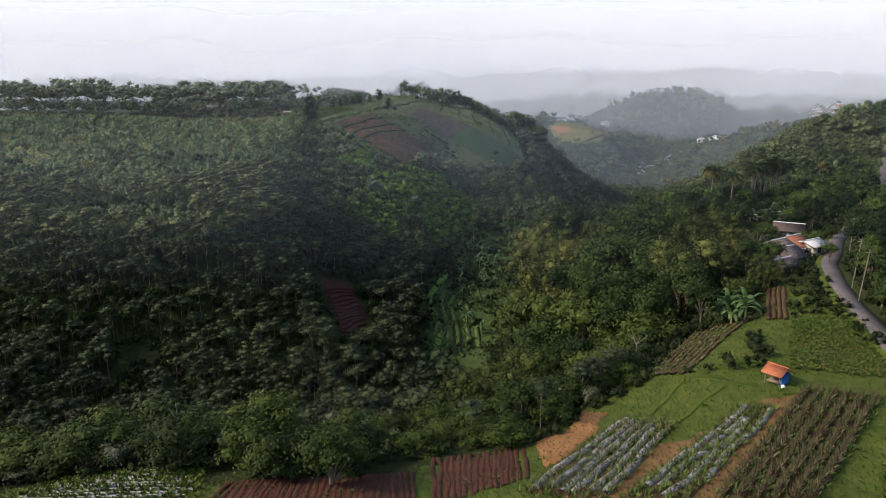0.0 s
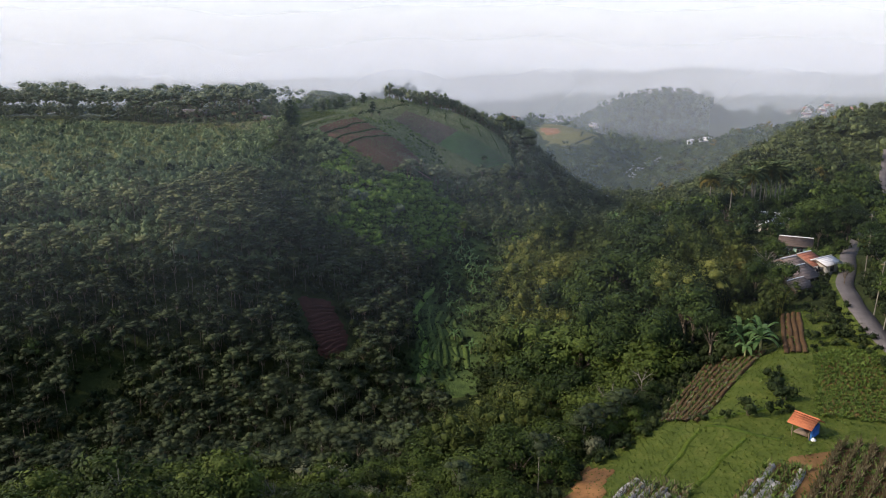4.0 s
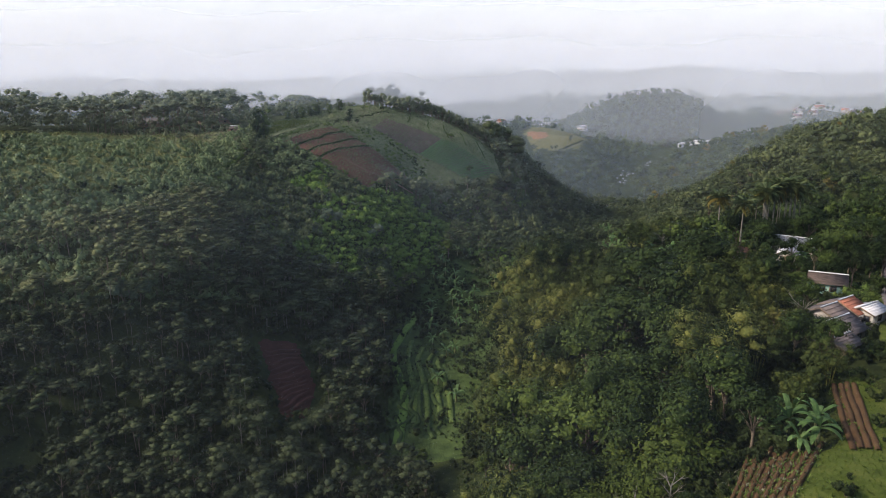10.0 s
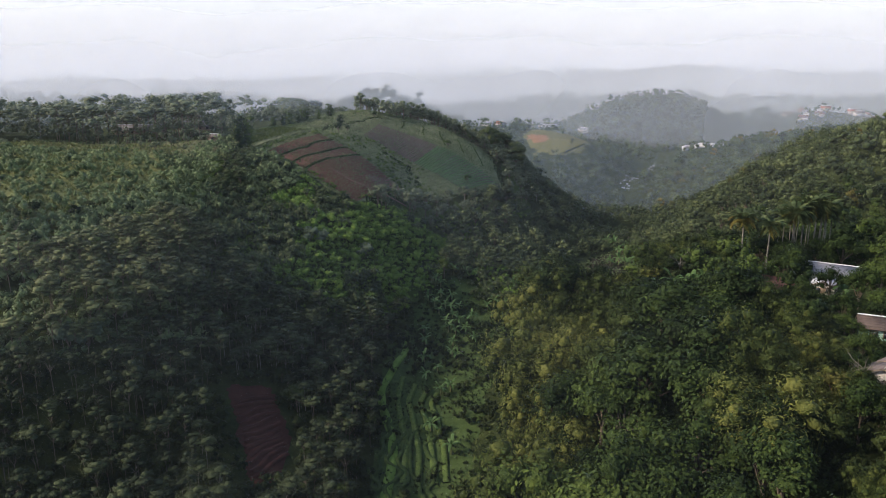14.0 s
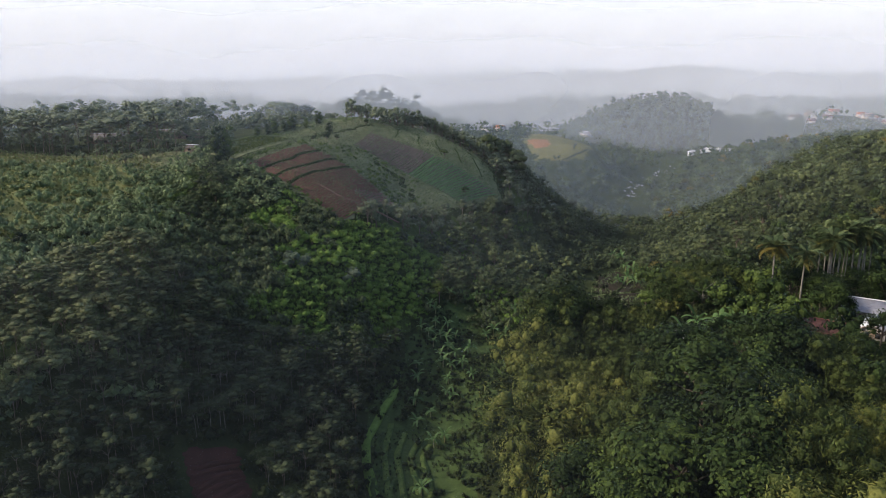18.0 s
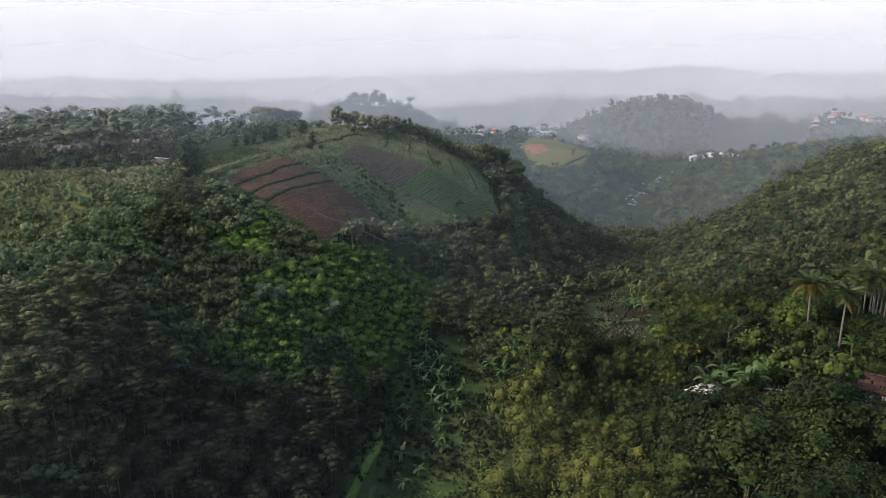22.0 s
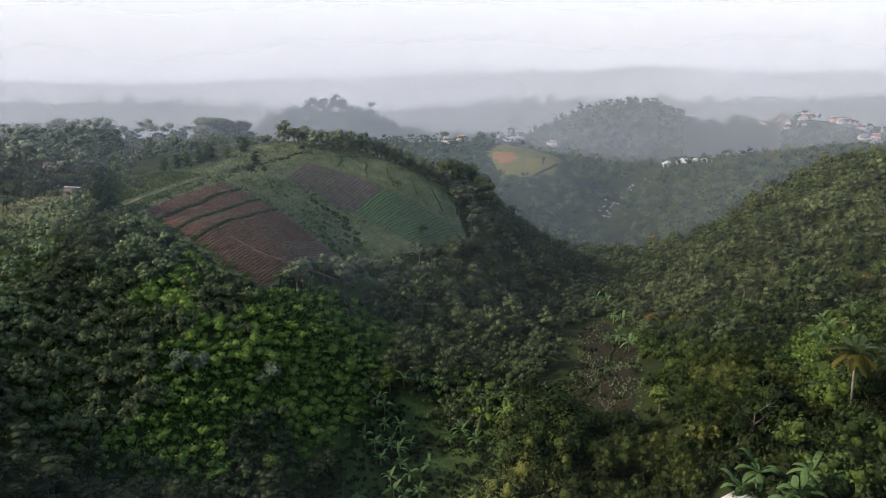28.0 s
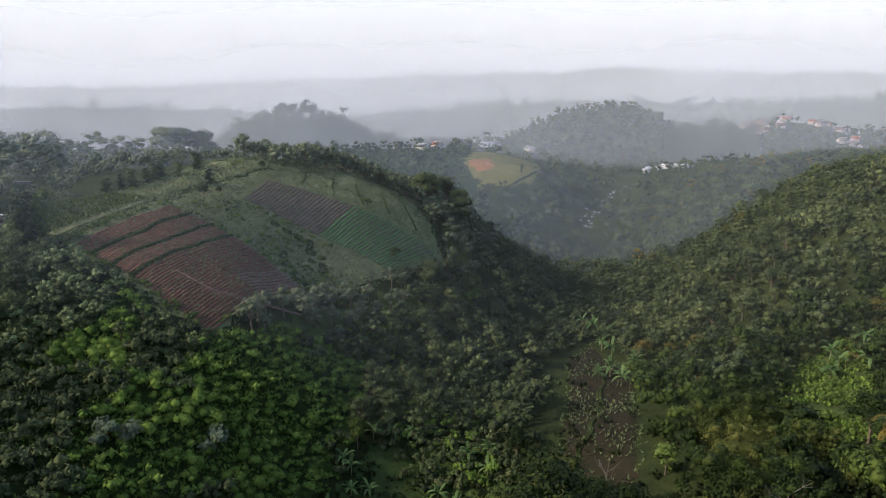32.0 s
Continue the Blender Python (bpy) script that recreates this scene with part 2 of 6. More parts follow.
_b.inputs["Base Color"].default_value = (0.02, 0.02, 0.02, 1)


# ---- builders ----
def mesh_of(name, v, f, mat, tint=None, smooth=False):
    """A mesh from arrays of corners and of four-cornered faces."""
    v, f = np.asarray(v, np.float32).reshape(-1, 3), np.asarray(f, np.int32).reshape(-1, 4)
    me = bpy.data.meshes.new(name)
    me.vertices.add(len(v))
    me.vertices.foreach_set("co", v.ravel())
    me.loops.add(f.size)
    me.loops.foreach_set("vertex_index", f.ravel())
    me.polygons.add(len(f))
    me.polygons.foreach_set("loop_start", np.arange(0, f.size, 4, dtype=np.int32))
    if smooth:
        me.polygons.foreach_set("use_smooth", np.ones(len(f), bool))
    me.update(calc_edges=True)
    if tint is not None:
        a = me.attributes.new("tint", "FLOAT", "POINT")
        a.data.foreach_set("value", np.asarray(tint, np.float32))
    me.materials.append(mat)
    return me


def child(ob, parent, label=""):
    ob.parent = parent
    if label:
        ob["label"] = label
    return ob


def thing(name, at, label, category, group="", kind="", turn=0.0, size=1.0):
    ob = new(name)
    ob.empty_display_size = 0.5
    ob.matrix_basis = Matrix.LocRotScale(at, Euler((0, 0, radians(turn))), (size, size, size))
    return tagged(ob, label, category, group, kind)


def join(pieces):
    """Several (corners, faces) as one."""
    vs, fs, k = [], [], 0
    for v, f in pieces:
        vs.append(v)
        fs.append(f + k)
        k += len(v)
    return np.concatenate(vs), np.concatenate(fs)


def box(x0, y0, z0, x1, y1, z1):
    v = np.array([(x, y, z) for z in (z0, z1) for x, y in ((x0, y0), (x1, y0), (x1, y1), (x0, y1))], float)
    f = np.array([(3, 2, 1, 0), (4, 5, 6, 7), (0, 1, 5, 4), (1, 2, 6, 5), (2, 3, 7, 6), (3, 0, 4, 7)])
    return v, f


def tube(points, radii, sides=5):
    points = np.asarray(points, float)
    a = np.arange(sides) * 2 * np.pi / sides
    rings = []
    for i, p in enumerate(points):
        d = points[min(i + 1, len(points) - 1)] - points[max(i - 1, 0)]
        d = d / (np.linalg.norm(d) + 1e-9)
        u = np.cross(d, (0.31, 0.95, 0.05))
        u /= np.linalg.norm(u) + 1e-9
        w = np.cross(d, u)
        rings.append(p + radii[i] * (np.cos(a)[:, None] * u + np.sin(a)[:, None] * w))
    v = np.concatenate(rings)
    f = [(i * sides + j, i * sides + (j + 1) % sides, (i + 1) * sides + (j + 1) % sides, (i + 1) * sides + j) for i in range(len(points) - 1) for j in range(sides)]
    return v, np.array(f)


def sprays(rng, centres, normals, length, width, droop=0.25):
    """A leaf spray at each centre: a bent four-cornered blade that lies across the given normal."""
    n = len(centres)
    normals = normals / (np.linalg.norm(normals, axis=1, keepdims=True) + 1e-9)
    r = rng.normal(size=(n, 3))
    u = np.cross(normals, r)
    u /= np.linalg.norm(u, axis=1, keepdims=True) + 1e-9
    w = np.cross(normals, u)
    s = rng.uniform(0.6, 1.3, (n, 1))
    L, W = length * s, width * s
    base, tip = centres - u * L * 0.5, centres + u * L * 0.5
    tip[:, 2] -= droop * L[:, 0]
    left, right = centres + w * W * 0.5 - normals * W * 0.12, centres - w * W * 0.5 - normals * W * 0.12
    v = np.stack([base, right, tip, left], 1).reshape(-1, 3)
    f = np.arange(4 * n).reshape(-1, 4)
    return v, f


def lump(rng, x, y, z, r, h, around=7, rings=4):
    """A knobbly rounded mass of foliage, the heart of one bough."""
    a = np.arange(around) * 2 * np.pi / around + rng.uniform(0, 1)
    lat = np.linspace(-0.42 * np.pi, 0.48 * np.pi, rings + 1)
    k = r * rng.uniform(0.55, 1.25, (rings + 1, around))
    k[-1] = k[-1].mean()
    v = np.stack([x + k * np.cos(lat)[:, None] * np.cos(a), y + k * np.cos(lat)[:, None] * np.sin(a), z + h * k * np.sin(lat)[:, None]], -1).reshape(-1, 3)
    f = [(i * around + j, i * around + (j + 1) % around, (i + 1) * around + (j + 1) % around, (i + 1) * around + j) for i in range(rings) for j in range(around)]
    return v, np.array(f)


def crown(rng, blobs, count, length, width, flat=0.0, around=7, rings=4, heart=0.6):
    """Rounded masses (x, y, z, radius, height share), each a knobbly heart under leaf sprays."""
    vs = []
    total = sum(b[3] ** 2 for b in blobs)
    for x, y, z, r, h in blobs:
        n = max(4, int(count * r * r / total))
        d = rng.normal(size=(n, 3))
        d /= np.linalg.norm(d, axis=1, keepdims=True)
        d[:, 2] = np.where(d[:, 2] < -0.25, -d[:, 2], d[:, 2])
        p = d * r * rng.uniform(0.6, 1.25, (n, 1)) * (1, 1, h) + (x, y, z)
        normal = d * (1 - flat) + np.array([0, 0, 1.0]) * (0.25 + flat) + rng.normal(size=(n, 3)) * 0.22
        vs.append(sprays(rng, p, normal, length, width))
        vs.append(lump(rng, x, y, z, r * heart, h, around, rings))
    return join(vs)


def broadleaf_form(seed, height=7.0, count=330, spray=0.62, limbs=7, around=7, rings=4, heart=0.58):
    rng = np.random.default_rng(seed)
    boughs, blobs = [], []
    for k in range(limbs):
        a, out = k * 2.4 + rng.uniform(0, 0.8), rng.uniform(0.12, 0.3) * height
        top = np.array([math.cos(a) * out, math.sin(a) * out, height * rng.uniform(0.46, 0.82)])
        boughs.append(tube([(0, 0, height * rng.uniform(0.25, 0.42)), top * (0.6, 0.6, 0.85), top], [0.09, 0.06, 0.03], 4))
        blobs.append((*top, height * rng.uniform(0.12, 0.26) * (7 / limbs) ** 0.3, rng.uniform(0.6, 0.95)))
    blobs.append((0.1, 0, height * 0.84, height * 0.2, 0.8))
    trunk = tube([(0, 0, -0.6), (0.08, 0.05, height * 0.3), (0, 0.1, height * 0.72)], [0.2, 0.14, 0.06])
    return join([trunk] + boughs), crown(rng, blobs, count, spray, spray * 0.6, 0.0, around, rings, heart)


def albizia_form(seed, height=8.0, count=190, spray=0.5, around=7, rings=3):
    """A slender pale trunk, forked high, under flat umbrella tiers."""
    rng = np.random.default_rng(seed)
    boughs, blobs = [], []
    lean = rng.uniform(-0.5, 0.5, 2)
    fork = np.array([lean[0] * 0.6, lean[1] * 0.6, height * 0.62])
    for k in range(6):
        a, out = k * 2.0 + rng.uniform(0, 0.9), (0.03 if k == 5 else rng.uniform(0.11, 0.25)) * height
        top = np.array([lean[0] + math.cos(a) * out, lean[1] + math.sin(a) * out, height * (0.97 if k == 5 else rng.uniform(0.76, 0.95))])
        boughs.append(tube([fork, (fork + top) / 2 + (0, 0, 0.2), top], [0.05, 0.035, 0.015], 3))
        blobs.append((*top, height * rng.uniform(0.16, 0.25), 0.45))
    trunk = tube([(0, 0, -0.6), (lean[0] * 0.3, lean[1] * 0.3, height * 0.3), fork], [0.08, 0.065, 0.05])
    return join([trunk] + boughs), crown(rng, blobs, count, spray, spray * 0.5, 0.4, around, rings, 0.55)


def bamboo_form(seed, height=8.5, count=420, spray=0.75, around=6, rings=3):
    """A clump of culms that arch outwards under broad drooping billows of leaves."""
    rng = np.random.default_rng(seed)
    culms, blobs = [], []
    for k in range(9):
        a, out = k * 0.7 + rng.uniform(0, 0.5), (rng.uniform(0.2, 0.4) if k else 0.05) * height
        h = height * rng.uniform(0.66, 0.95)
        c, s = math.cos(a), math.sin(a)
        culms.append(tube([(c * 0.4, s * 0.4, -0.5), (c * out * 0.35, s * out * 0.35, h * 0.6), (c * out, s * out, h)], [0.07, 0.055, 0.015], 4))
        big = height * rng.uniform(0.12, 0.19)
        blobs.append((c * out, s * out, h * 0.9, big, 0.8))
        blobs.append((c * out * 1.25, s * out * 1.25, h * 0.9 - big * 0.8, big * 0.75, 0.9))
        blobs.append((c * out * 0.75, s * out * 0.75, h * 0.62, big * 1.05, 0.95))
    return join(culms), crown(rng, blobs, count, spray, spray * 0.36, 0.0, around, rings, 0.48)


def column_form(seed, height=8.0, count=500, spray=0.5):
    """A tall narrow dark tree, leafy almost to the ground."""
    rng = np.random.default_rng(seed)
    blobs = [(rng.uniform(-0.7, 0.7), rng.uniform(-0.7, 0.7), height * (0.14 + 0.1 * k), height * rng.uniform(0.15, 0.21) * (1.0 if k < 6 else 0.75), 1.0) for k in range(9)]
    return tube([(0, 0, -0.5), (0.1, 0, height * 0.5), (0, 0.1, height * 0.9)], [0.2, 0.14, 0.05]), crown(rng, blobs, count, spray, spray * 0.6, 0.0, 6, 3)


def shrub_form(seed, height=2.6, count=80, spray=0.5, around=6, rings=3):
    rng = np.random.default_rng(seed)
    blobs = [(rng.uniform(-1.2, 1.2), rng.uniform(-1.2, 1.2), height * rng.uniform(0.25, 0.62), height * rng.uniform(0.27, 0.4), 0.85) for _ in range(4)]
    stems = join([tube([(0, 0, -0.4), (b[0] * 0.5, b[1] * 0.5, height * 0.3), (b[0], b[1], b[2])], [0.05, 0.04, 0.02], 3) for b in blobs])
    return stems, crown(rng, blobs, count, spray, spray * 0.6, 0.0, around, rings, 0.7)

# The lie of the land: spurs, shoulders and stream beds as lines of (x, y, height).
STREAM = [(-150, 70, 12), (-75, 95, 12), (-30, 112, 12), (-6, 135, 12), (1, 165, 12), (3, 195, 12), (4, 222, 12), (16, 248, 13), (44, 284, 11),
          (76, 322, 6), (93, 372, 0), (125, 450, -4), (163, 553, -8), (230, 680, -12)]
NEAR_SHELF = [(-150, 20, 30), (-70, 52, 35.5), (-26, 64, 37), (-2, 65, 37), (12, 66, 38), (25, 83, 38.4), (38, 72, 41.5), (47, 81, 41.3), (40, 91, 41),
              (60, 70, 43.5), (30, 50, 41), (0, 30, 40), (0, -60, 44), (60, -40, 50), (120, 60, 46), (-120, -60, 40)]
ROAD_SPUR = [(52, 104, 42), (60, 114, 42.3), (67, 133, 41), (76, 165, 38.5), (84, 198, 34), (102, 223, 33), (118, 250, 28), (95, 140, 42), (130, 190, 38),
             (36, 108, 35), (42, 145, 34), (49, 178, 34), (60, 205, 32), (64, 235, 24), (100, 280, 16), (54, 262, 18)]
SPUR_FOOT = [(10, 95, 25), (-20, 84, 28), (-60, 75, 27), (23, 111, 25), (19, 140, 17), (27, 166, 17), (26, 200, 16), (36, 232, 15)]
LEFT_HILL = [(-100, 115, 16), (-55, 132, 16), (-19, 143, 17.5), (-15, 173, 18), (-36, 158, 25), (-24, 199, 26), (-37, 177, 34), (-52, 163, 38), (-80, 145, 31),
             (-55, 187, 42.5), (-71, 192, 47), (-48, 215, 42), (-20, 222, 31), (-110, 205, 52), (-130, 150, 38), (-75, 235, 51.5), (-160, 260, 56), (-200, 170, 50), (-300, 300, 55)]
FIELD_HILL = [(-46, 284, 53), (-30, 309, 55.5), (-15, 246, 36), (-30, 252, 42), (-8, 285, 41), (2, 318, 38), (-62, 275, 52.5), (-104, 302, 54), (-15, 348, 60), (10, 358, 55),
              (22, 325, 31), (12, 286, 22), (30, 272, 17), (46, 378, 36), (31, 355, 43), (25, 385, 45), (45, 402, 35), (54, 392, 32), (70, 400, 16), (55, 340, 10), (-60, 335, 56), (-60, 400, 52), (-20, 420, 46), (-60, 469, 48), (-160, 420, 50), (30, 440, 27)]
EAST_HILL = [(111, 330, 13), (145, 329, 31), (124, 298, 22), (157, 340, 38), (170, 311, 50), (178, 350, 44), (190, 400, 40), (186, 463, 27), (193, 489, 30), (160, 420, 15), (222, 440, 40),
             (230, 360, 52), (280, 400, 49), (330, 470, 37), (260, 250, 48), (230, 545, 22), (150, 470, -2)]
FAR_LAND = [(121, 552, 26), (88, 570, 27), (110, 625, 27), (60, 510, 18), (0, 560, 24), (-100, 600, 34), (-300, 600, 40), (228, 622, 16), (346, 655, 34), (420, 560, 30), (126, 728, 30), (-50, 760, 34), (500, 300, 44), (420, 100, 50)]
LIE = np.array(STREAM + NEAR_SHELF + ROAD_SPUR + SPUR_FOOT + LEFT_HILL + FIELD_HILL + EAST_HILL + FAR_LAND, float)


# rounded hills beyond: place, height, half widths
DISTANT_HILLS = [(330, 990, 10, 120, 120), (-31, 750, 56, 80, 55), (190, 722, 24, 42, 60), (250, 738, 30, 46, 60), (415, 755, 24, 70, 55), (-420, 900, 22, 200, 90), (-700, 1600, 14, 380, 150), (500, 2000, 10, 500, 200), (1500, 2400, 22, 700, 300), (-200, 2600, 12, 900, 250)]


def kernel(dx, dy):
    return np.sqrt(dx * dx + dy * dy + 36.0)


def solve_lie():
    n = len(LIE)
    a = np.zeros((n + 3, n + 3))
    a[:n, :n] = kernel(LIE[:, None, 0] - LIE[None, :, 0], LIE[:, None, 1] - LIE[None, :, 1]) - 0.6 * np.eye(n)
    a[:n, n:] = np.c_[np.ones(n), LIE[:, :2]]
    a[n:, :n] = a[:n, n:].T
    return np.linalg.solve(a, np.r_[LIE[:, 2], 0, 0, 0])


WEIGHTS = solve_lie()


def value_noise(x, y, size, seed):
    """Smooth noise from -1 to 1 with hills about size across."""
    x, y = x / size, y / size
    ix, iy = np.floor(x), np.floor(y)
    fx, fy = x - ix, y - iy
    fx, fy = fx * fx * (3 - 2 * fx), fy * fy * (3 - 2 * fy)

    def corner(a, b):
        h = np.sin(a * 127.1 + b * 311.7 + seed * 74.7) * 43758.5453
        return 2 * (h - np.floor(h)) - 1

    low = corner(ix, iy) * (1 - fx) + corner(ix + 1, iy) * fx
    high = corner(ix, iy + 1) * (1 - fx) + corner(ix + 1, iy + 1) * fx
    return low * (1 - fy) + high * fy


def ground(x, y):
    """The height of the land at x, y (numbers or arrays)."""
    x, y = np.broadcast_arrays(np.asarray(x, float), np.asarray(y, float))
    shape = x.shape
    x, y = x.ravel(), y.ravel()
    n = len(LIE)
    z = np.empty(len(x))
    for i in range(0, len(x), 20000):
        s = slice(i, i + 20000)
        z[s] = kernel(x[s, None] - LIE[None, :, 0], y[s, None] - LIE[None, :, 1]) @ WEIGHTS[:n] + WEIGHTS[n] + WEIGHTS[n + 1] * x[s] + WEIGHTS[n + 2] * y[s]
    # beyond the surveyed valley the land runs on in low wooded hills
    away = np.hypot((x - 60) / 1.0, y - 330)
    mix = np.clip((away - 300) / 160, 0, 1)
    mix = mix * mix * (3 - 2 * mix)
    lull = 1 - 0.55 * np.clip((away - 450) / 300, 0, 1)
    hills = 12 + lull * (30 * value_noise(x + 90, y, 420, 3) + 13 * value_noise(x, y, 170, 5)) + np.clip(away - 900, 0, 3000) * 0.006
    hills = hills + np.clip((away - 620) / 700, 0, 1) * (24 * value_noise(x, 1.8 * y, 430, 13) + 9 * value_noise(x, y, 190, 15))
    for bx, by, bz, rx, ry in DISTANT_HILLS:
        hills = hills + bz * np.exp(-((x - bx) / rx) ** 2 - ((y - by) / ry) ** 2)
    z = z * (1 - mix) + hills * mix
    z = z + 0.5 * value_noise(x, y, 14, 7) + 0.25 * value_noise(x, y, 6, 9)
    return z.reshape(shape)

# ---- the plan ----
RED_FIELD = ((-44.0, 285.0), (-30.0, 309.5), (1.0, 303.5), (-14.5, 265.5))   # west, north, east, south corners
CABBAGE_FIELD = ((-16.0, 328.0), (-10.5, 341.0), (37.0, 346.0), (22.0, 327.5))
VALLEY_FLOOR = [(-6, 140), (11, 143), (14, 160), (16, 173), (19, 188), (25, 207), (35, 236), (42, 246), (38, 264), (14, 262), (4, 240), (-2, 219), (-6, 198), (-3, 180), (-6, 160)]
SPUR_FOOT = [(0, 122), (12.5, 138), (16.5, 160), (19, 173), (22.5, 188), (28.5, 207), (38, 236), (47, 246), (20, 262), (0, 240)]
VALLEY_FLAT = [(45, 243), (50, 234), (57, 234), (64, 250), (75, 283), (83, 300), (82, 335), (69, 318), (61, 290), (51, 262)]
FLAT_CLEAR = [(42, 240), (47, 224), (59, 220), (70, 242), (88, 298), (84, 338), (64, 320), (46, 264)]
EAST_CLEARING = [(82, 226), (96, 229), (109, 251), (119, 266), (125, 282), (110, 277), (95, 260), (83, 244)]
LEFT_PATCH = [(-30, 168.5), (-22.5, 175), (-16.5, 163.6), (-16.8, 151), (-21.5, 146.2), (-25, 156)]
LEFT_CLEAR = [(-31, 169), (-22, 176.5), (-14.5, 164), (-15, 147), (-20, 139), (-28, 150)]
NEAR_FARM = [(-46, 40), (-46, 68.5), (-38.7, 67), (-29, 63.4), (-23, 63.8), (-19, 60.4), (-9, 57.8), (-4.5, 62), (-1.4, 66.4), (5.6, 68.2), (10.6, 70.6), (16, 79), (22, 82), (32, 98), (43, 99), (46, 104), (52, 112.5), (57, 113), (57.5, 108), (56, 100), (52, 88), (51, 74), (60, 70), (60, 40)]
MEADOW = [(-200, 312), (-69, 286), (-61, 256), (-63, 226), (-71, 208), (-83, 195), (-99, 189), (-200, 189)]
YELLOW_CLEARING = [(-95, 212), (-76, 215), (-63, 203), (-72, 184), (-95, 186)]
HILL_FIELDS = [(-48, 285), (-33, 314), (-27, 330), (-12, 347), (10, 360), (36, 362), (42, 346), (22, 324), (3, 302), (-14, 262)]
LIME_SLOPE = [(-50, 216), (-52, 250), (-49, 284), (-14, 263), (2, 286), (16, 287), (10, 252), (-2, 226), (-12, 210), (-30, 204)]
FAR_FIELD = [(78, 528), (78, 602), (100, 642), (148, 642), (137, 575), (126, 545), (112, 526)]
ROAD = [(57, 40), (53.5, 60), (51.8, 75), (54.2, 84), (55.9, 92), (57.4, 100), (60.1, 108), (63.2, 116.6), (66.8, 123.4), (71.6, 130), (76.5, 140), (86, 154), (100, 175), (120, 203), (141, 232), (156, 260), (176, 292)]
# plan places of houses, with the clear space that they need
HOUSE_SPOTS = [(59.4, 125.0, 4.2), (62.5, 130.2, 5.0), (66.6, 129.6, 3.0), (57.4, 120.4, 3.0), (71.5, 149.0, 4.2), (80.5, 178.5, 5), (88, 190, 6), (72.5, 181, 5), (51.4, 187.5, 3.0), (58.2, 182.5, 2.5), (36.2, 74.2, 3), (-78, 338, 10), (-98, 330, 12), (-62, 297, 3),
               (126, 728, 14)]
# open yards below the houses, with low bushes only
YARDS = [(76, 170, 5), (72.5, 163, 4.5), (84.5, 183, 5), (70.5, 143, 4.8), (68.5, 174.5, 3.5), (66.5, 138, 4), (57.5, 116, 3)]


def inside(poly, x, y):
    x, y = np.asarray(x, float), np.asarray(y, float)
    hit = np.zeros(x.shape, bool)
    for (x0, y0), (x1, y1) in zip(poly, poly[1:] + poly[:1]):
        if y0 != y1:
            hit ^= ((y0 > y) != (y1 > y)) & (x < (x1 - x0) * (y - y0) / (y1 - y0) + x0)
    return hit


def spot(x, y, up=0.0):
    return Vector((x, y, float(ground(x, y)) + up))


# ---- ground ----
def axis(lo, hi, step, far_lo, far_hi):
    """Even steps from lo to hi that widen towards both far ends."""
    def grow(start, end):
        out, s, p = [], step, start
        while abs(p) < abs(end) or (p - start) * (end - start) <= 0:
            s *= 1.16
            p += s if end > start else -s
            out.append(p)
            if (p - end) * (end - start) >= 0:
                break
        return out
    return np.array(grow(lo, far_lo)[::-1] + list(np.arange(lo, hi, step)) + grow(hi, far_hi))


def draped(xs, ys, lift=0.0):
    """A sheet over the land, on the plan grid xs by ys."""
    gx, gy = np.meshgrid(xs, ys)
    v = np.stack([gx, gy, ground(gx, gy) + lift], -1).reshape(-1, 3)
    w, h = len(xs), len(ys)
    i = (np.arange(h - 1)[:, None] * w + np.arange(w - 1)[None, :]).ravel()
    return v, np.stack([i, i + 1, i + w + 1, i + w], 1)


gv, gf = draped(axis(-180, 300, 3.0, -4600, 4600), axis(20, 560, 3.0, -1500, 4700))
land = new("ground", mesh_of("ground", gv, gf, GROUND, smooth=True))
tagged(land, "rolling valley land covered in dark green undergrowth", "ground", kind="structure")


def bilinear(q, u, v):
    """A point of the plan quad q (corners 00, 01, 11, 10) at the shares u, v."""
    a, b, c, d = (np.array(p, float) for p in q)
    u, v = np.asarray(u, float)[..., None], np.asarray(v, float)[..., None]
    return a * (1 - u) * (1 - v) + b * (1 - u) * v + c * u * v + d * u * (1 - v)


def plot(name, q, mat, label, category="field", lift=0.12, step=1.2, kind="structure", ragged=0.5):
    """A tilled or grassed plot, laid over the land with uneven borders."""
    size = max(math.dist(q[0], q[1]), math.dist(q[1], q[2]), math.dist(q[0], q[3]))
    n = max(4, int(size / step))
    u, w = np.meshgrid(np.linspace(0, 1, n), np.linspace(0, 1, n))
    p = bilinear(q, u.ravel(), w.ravel())
    edge = np.minimum(np.minimum(u, 1 - u), np.minimum(w, 1 - w)).ravel() < 0.001
    p = p + edge[:, None] * ragged * np.stack([value_noise(p[:, 0], p[:, 1], 2.3, 21), value_noise(p[:, 0], p[:, 1], 2.3, 22)], 1)
    z = ground(p[:, 0], p[:, 1]) + np.where(edge, -0.5, lift)
    i = (np.arange(n - 1)[:, None] * n + np.arange(n - 1)[None, :]).ravel()
    f = np.stack([i, i + n, i + n + 1, i + 1], 1)
    ob = new(name, mesh_of(name, np.c_[p, z], f, mat, smooth=True))
    return tagged(ob, label, category, kind=kind)


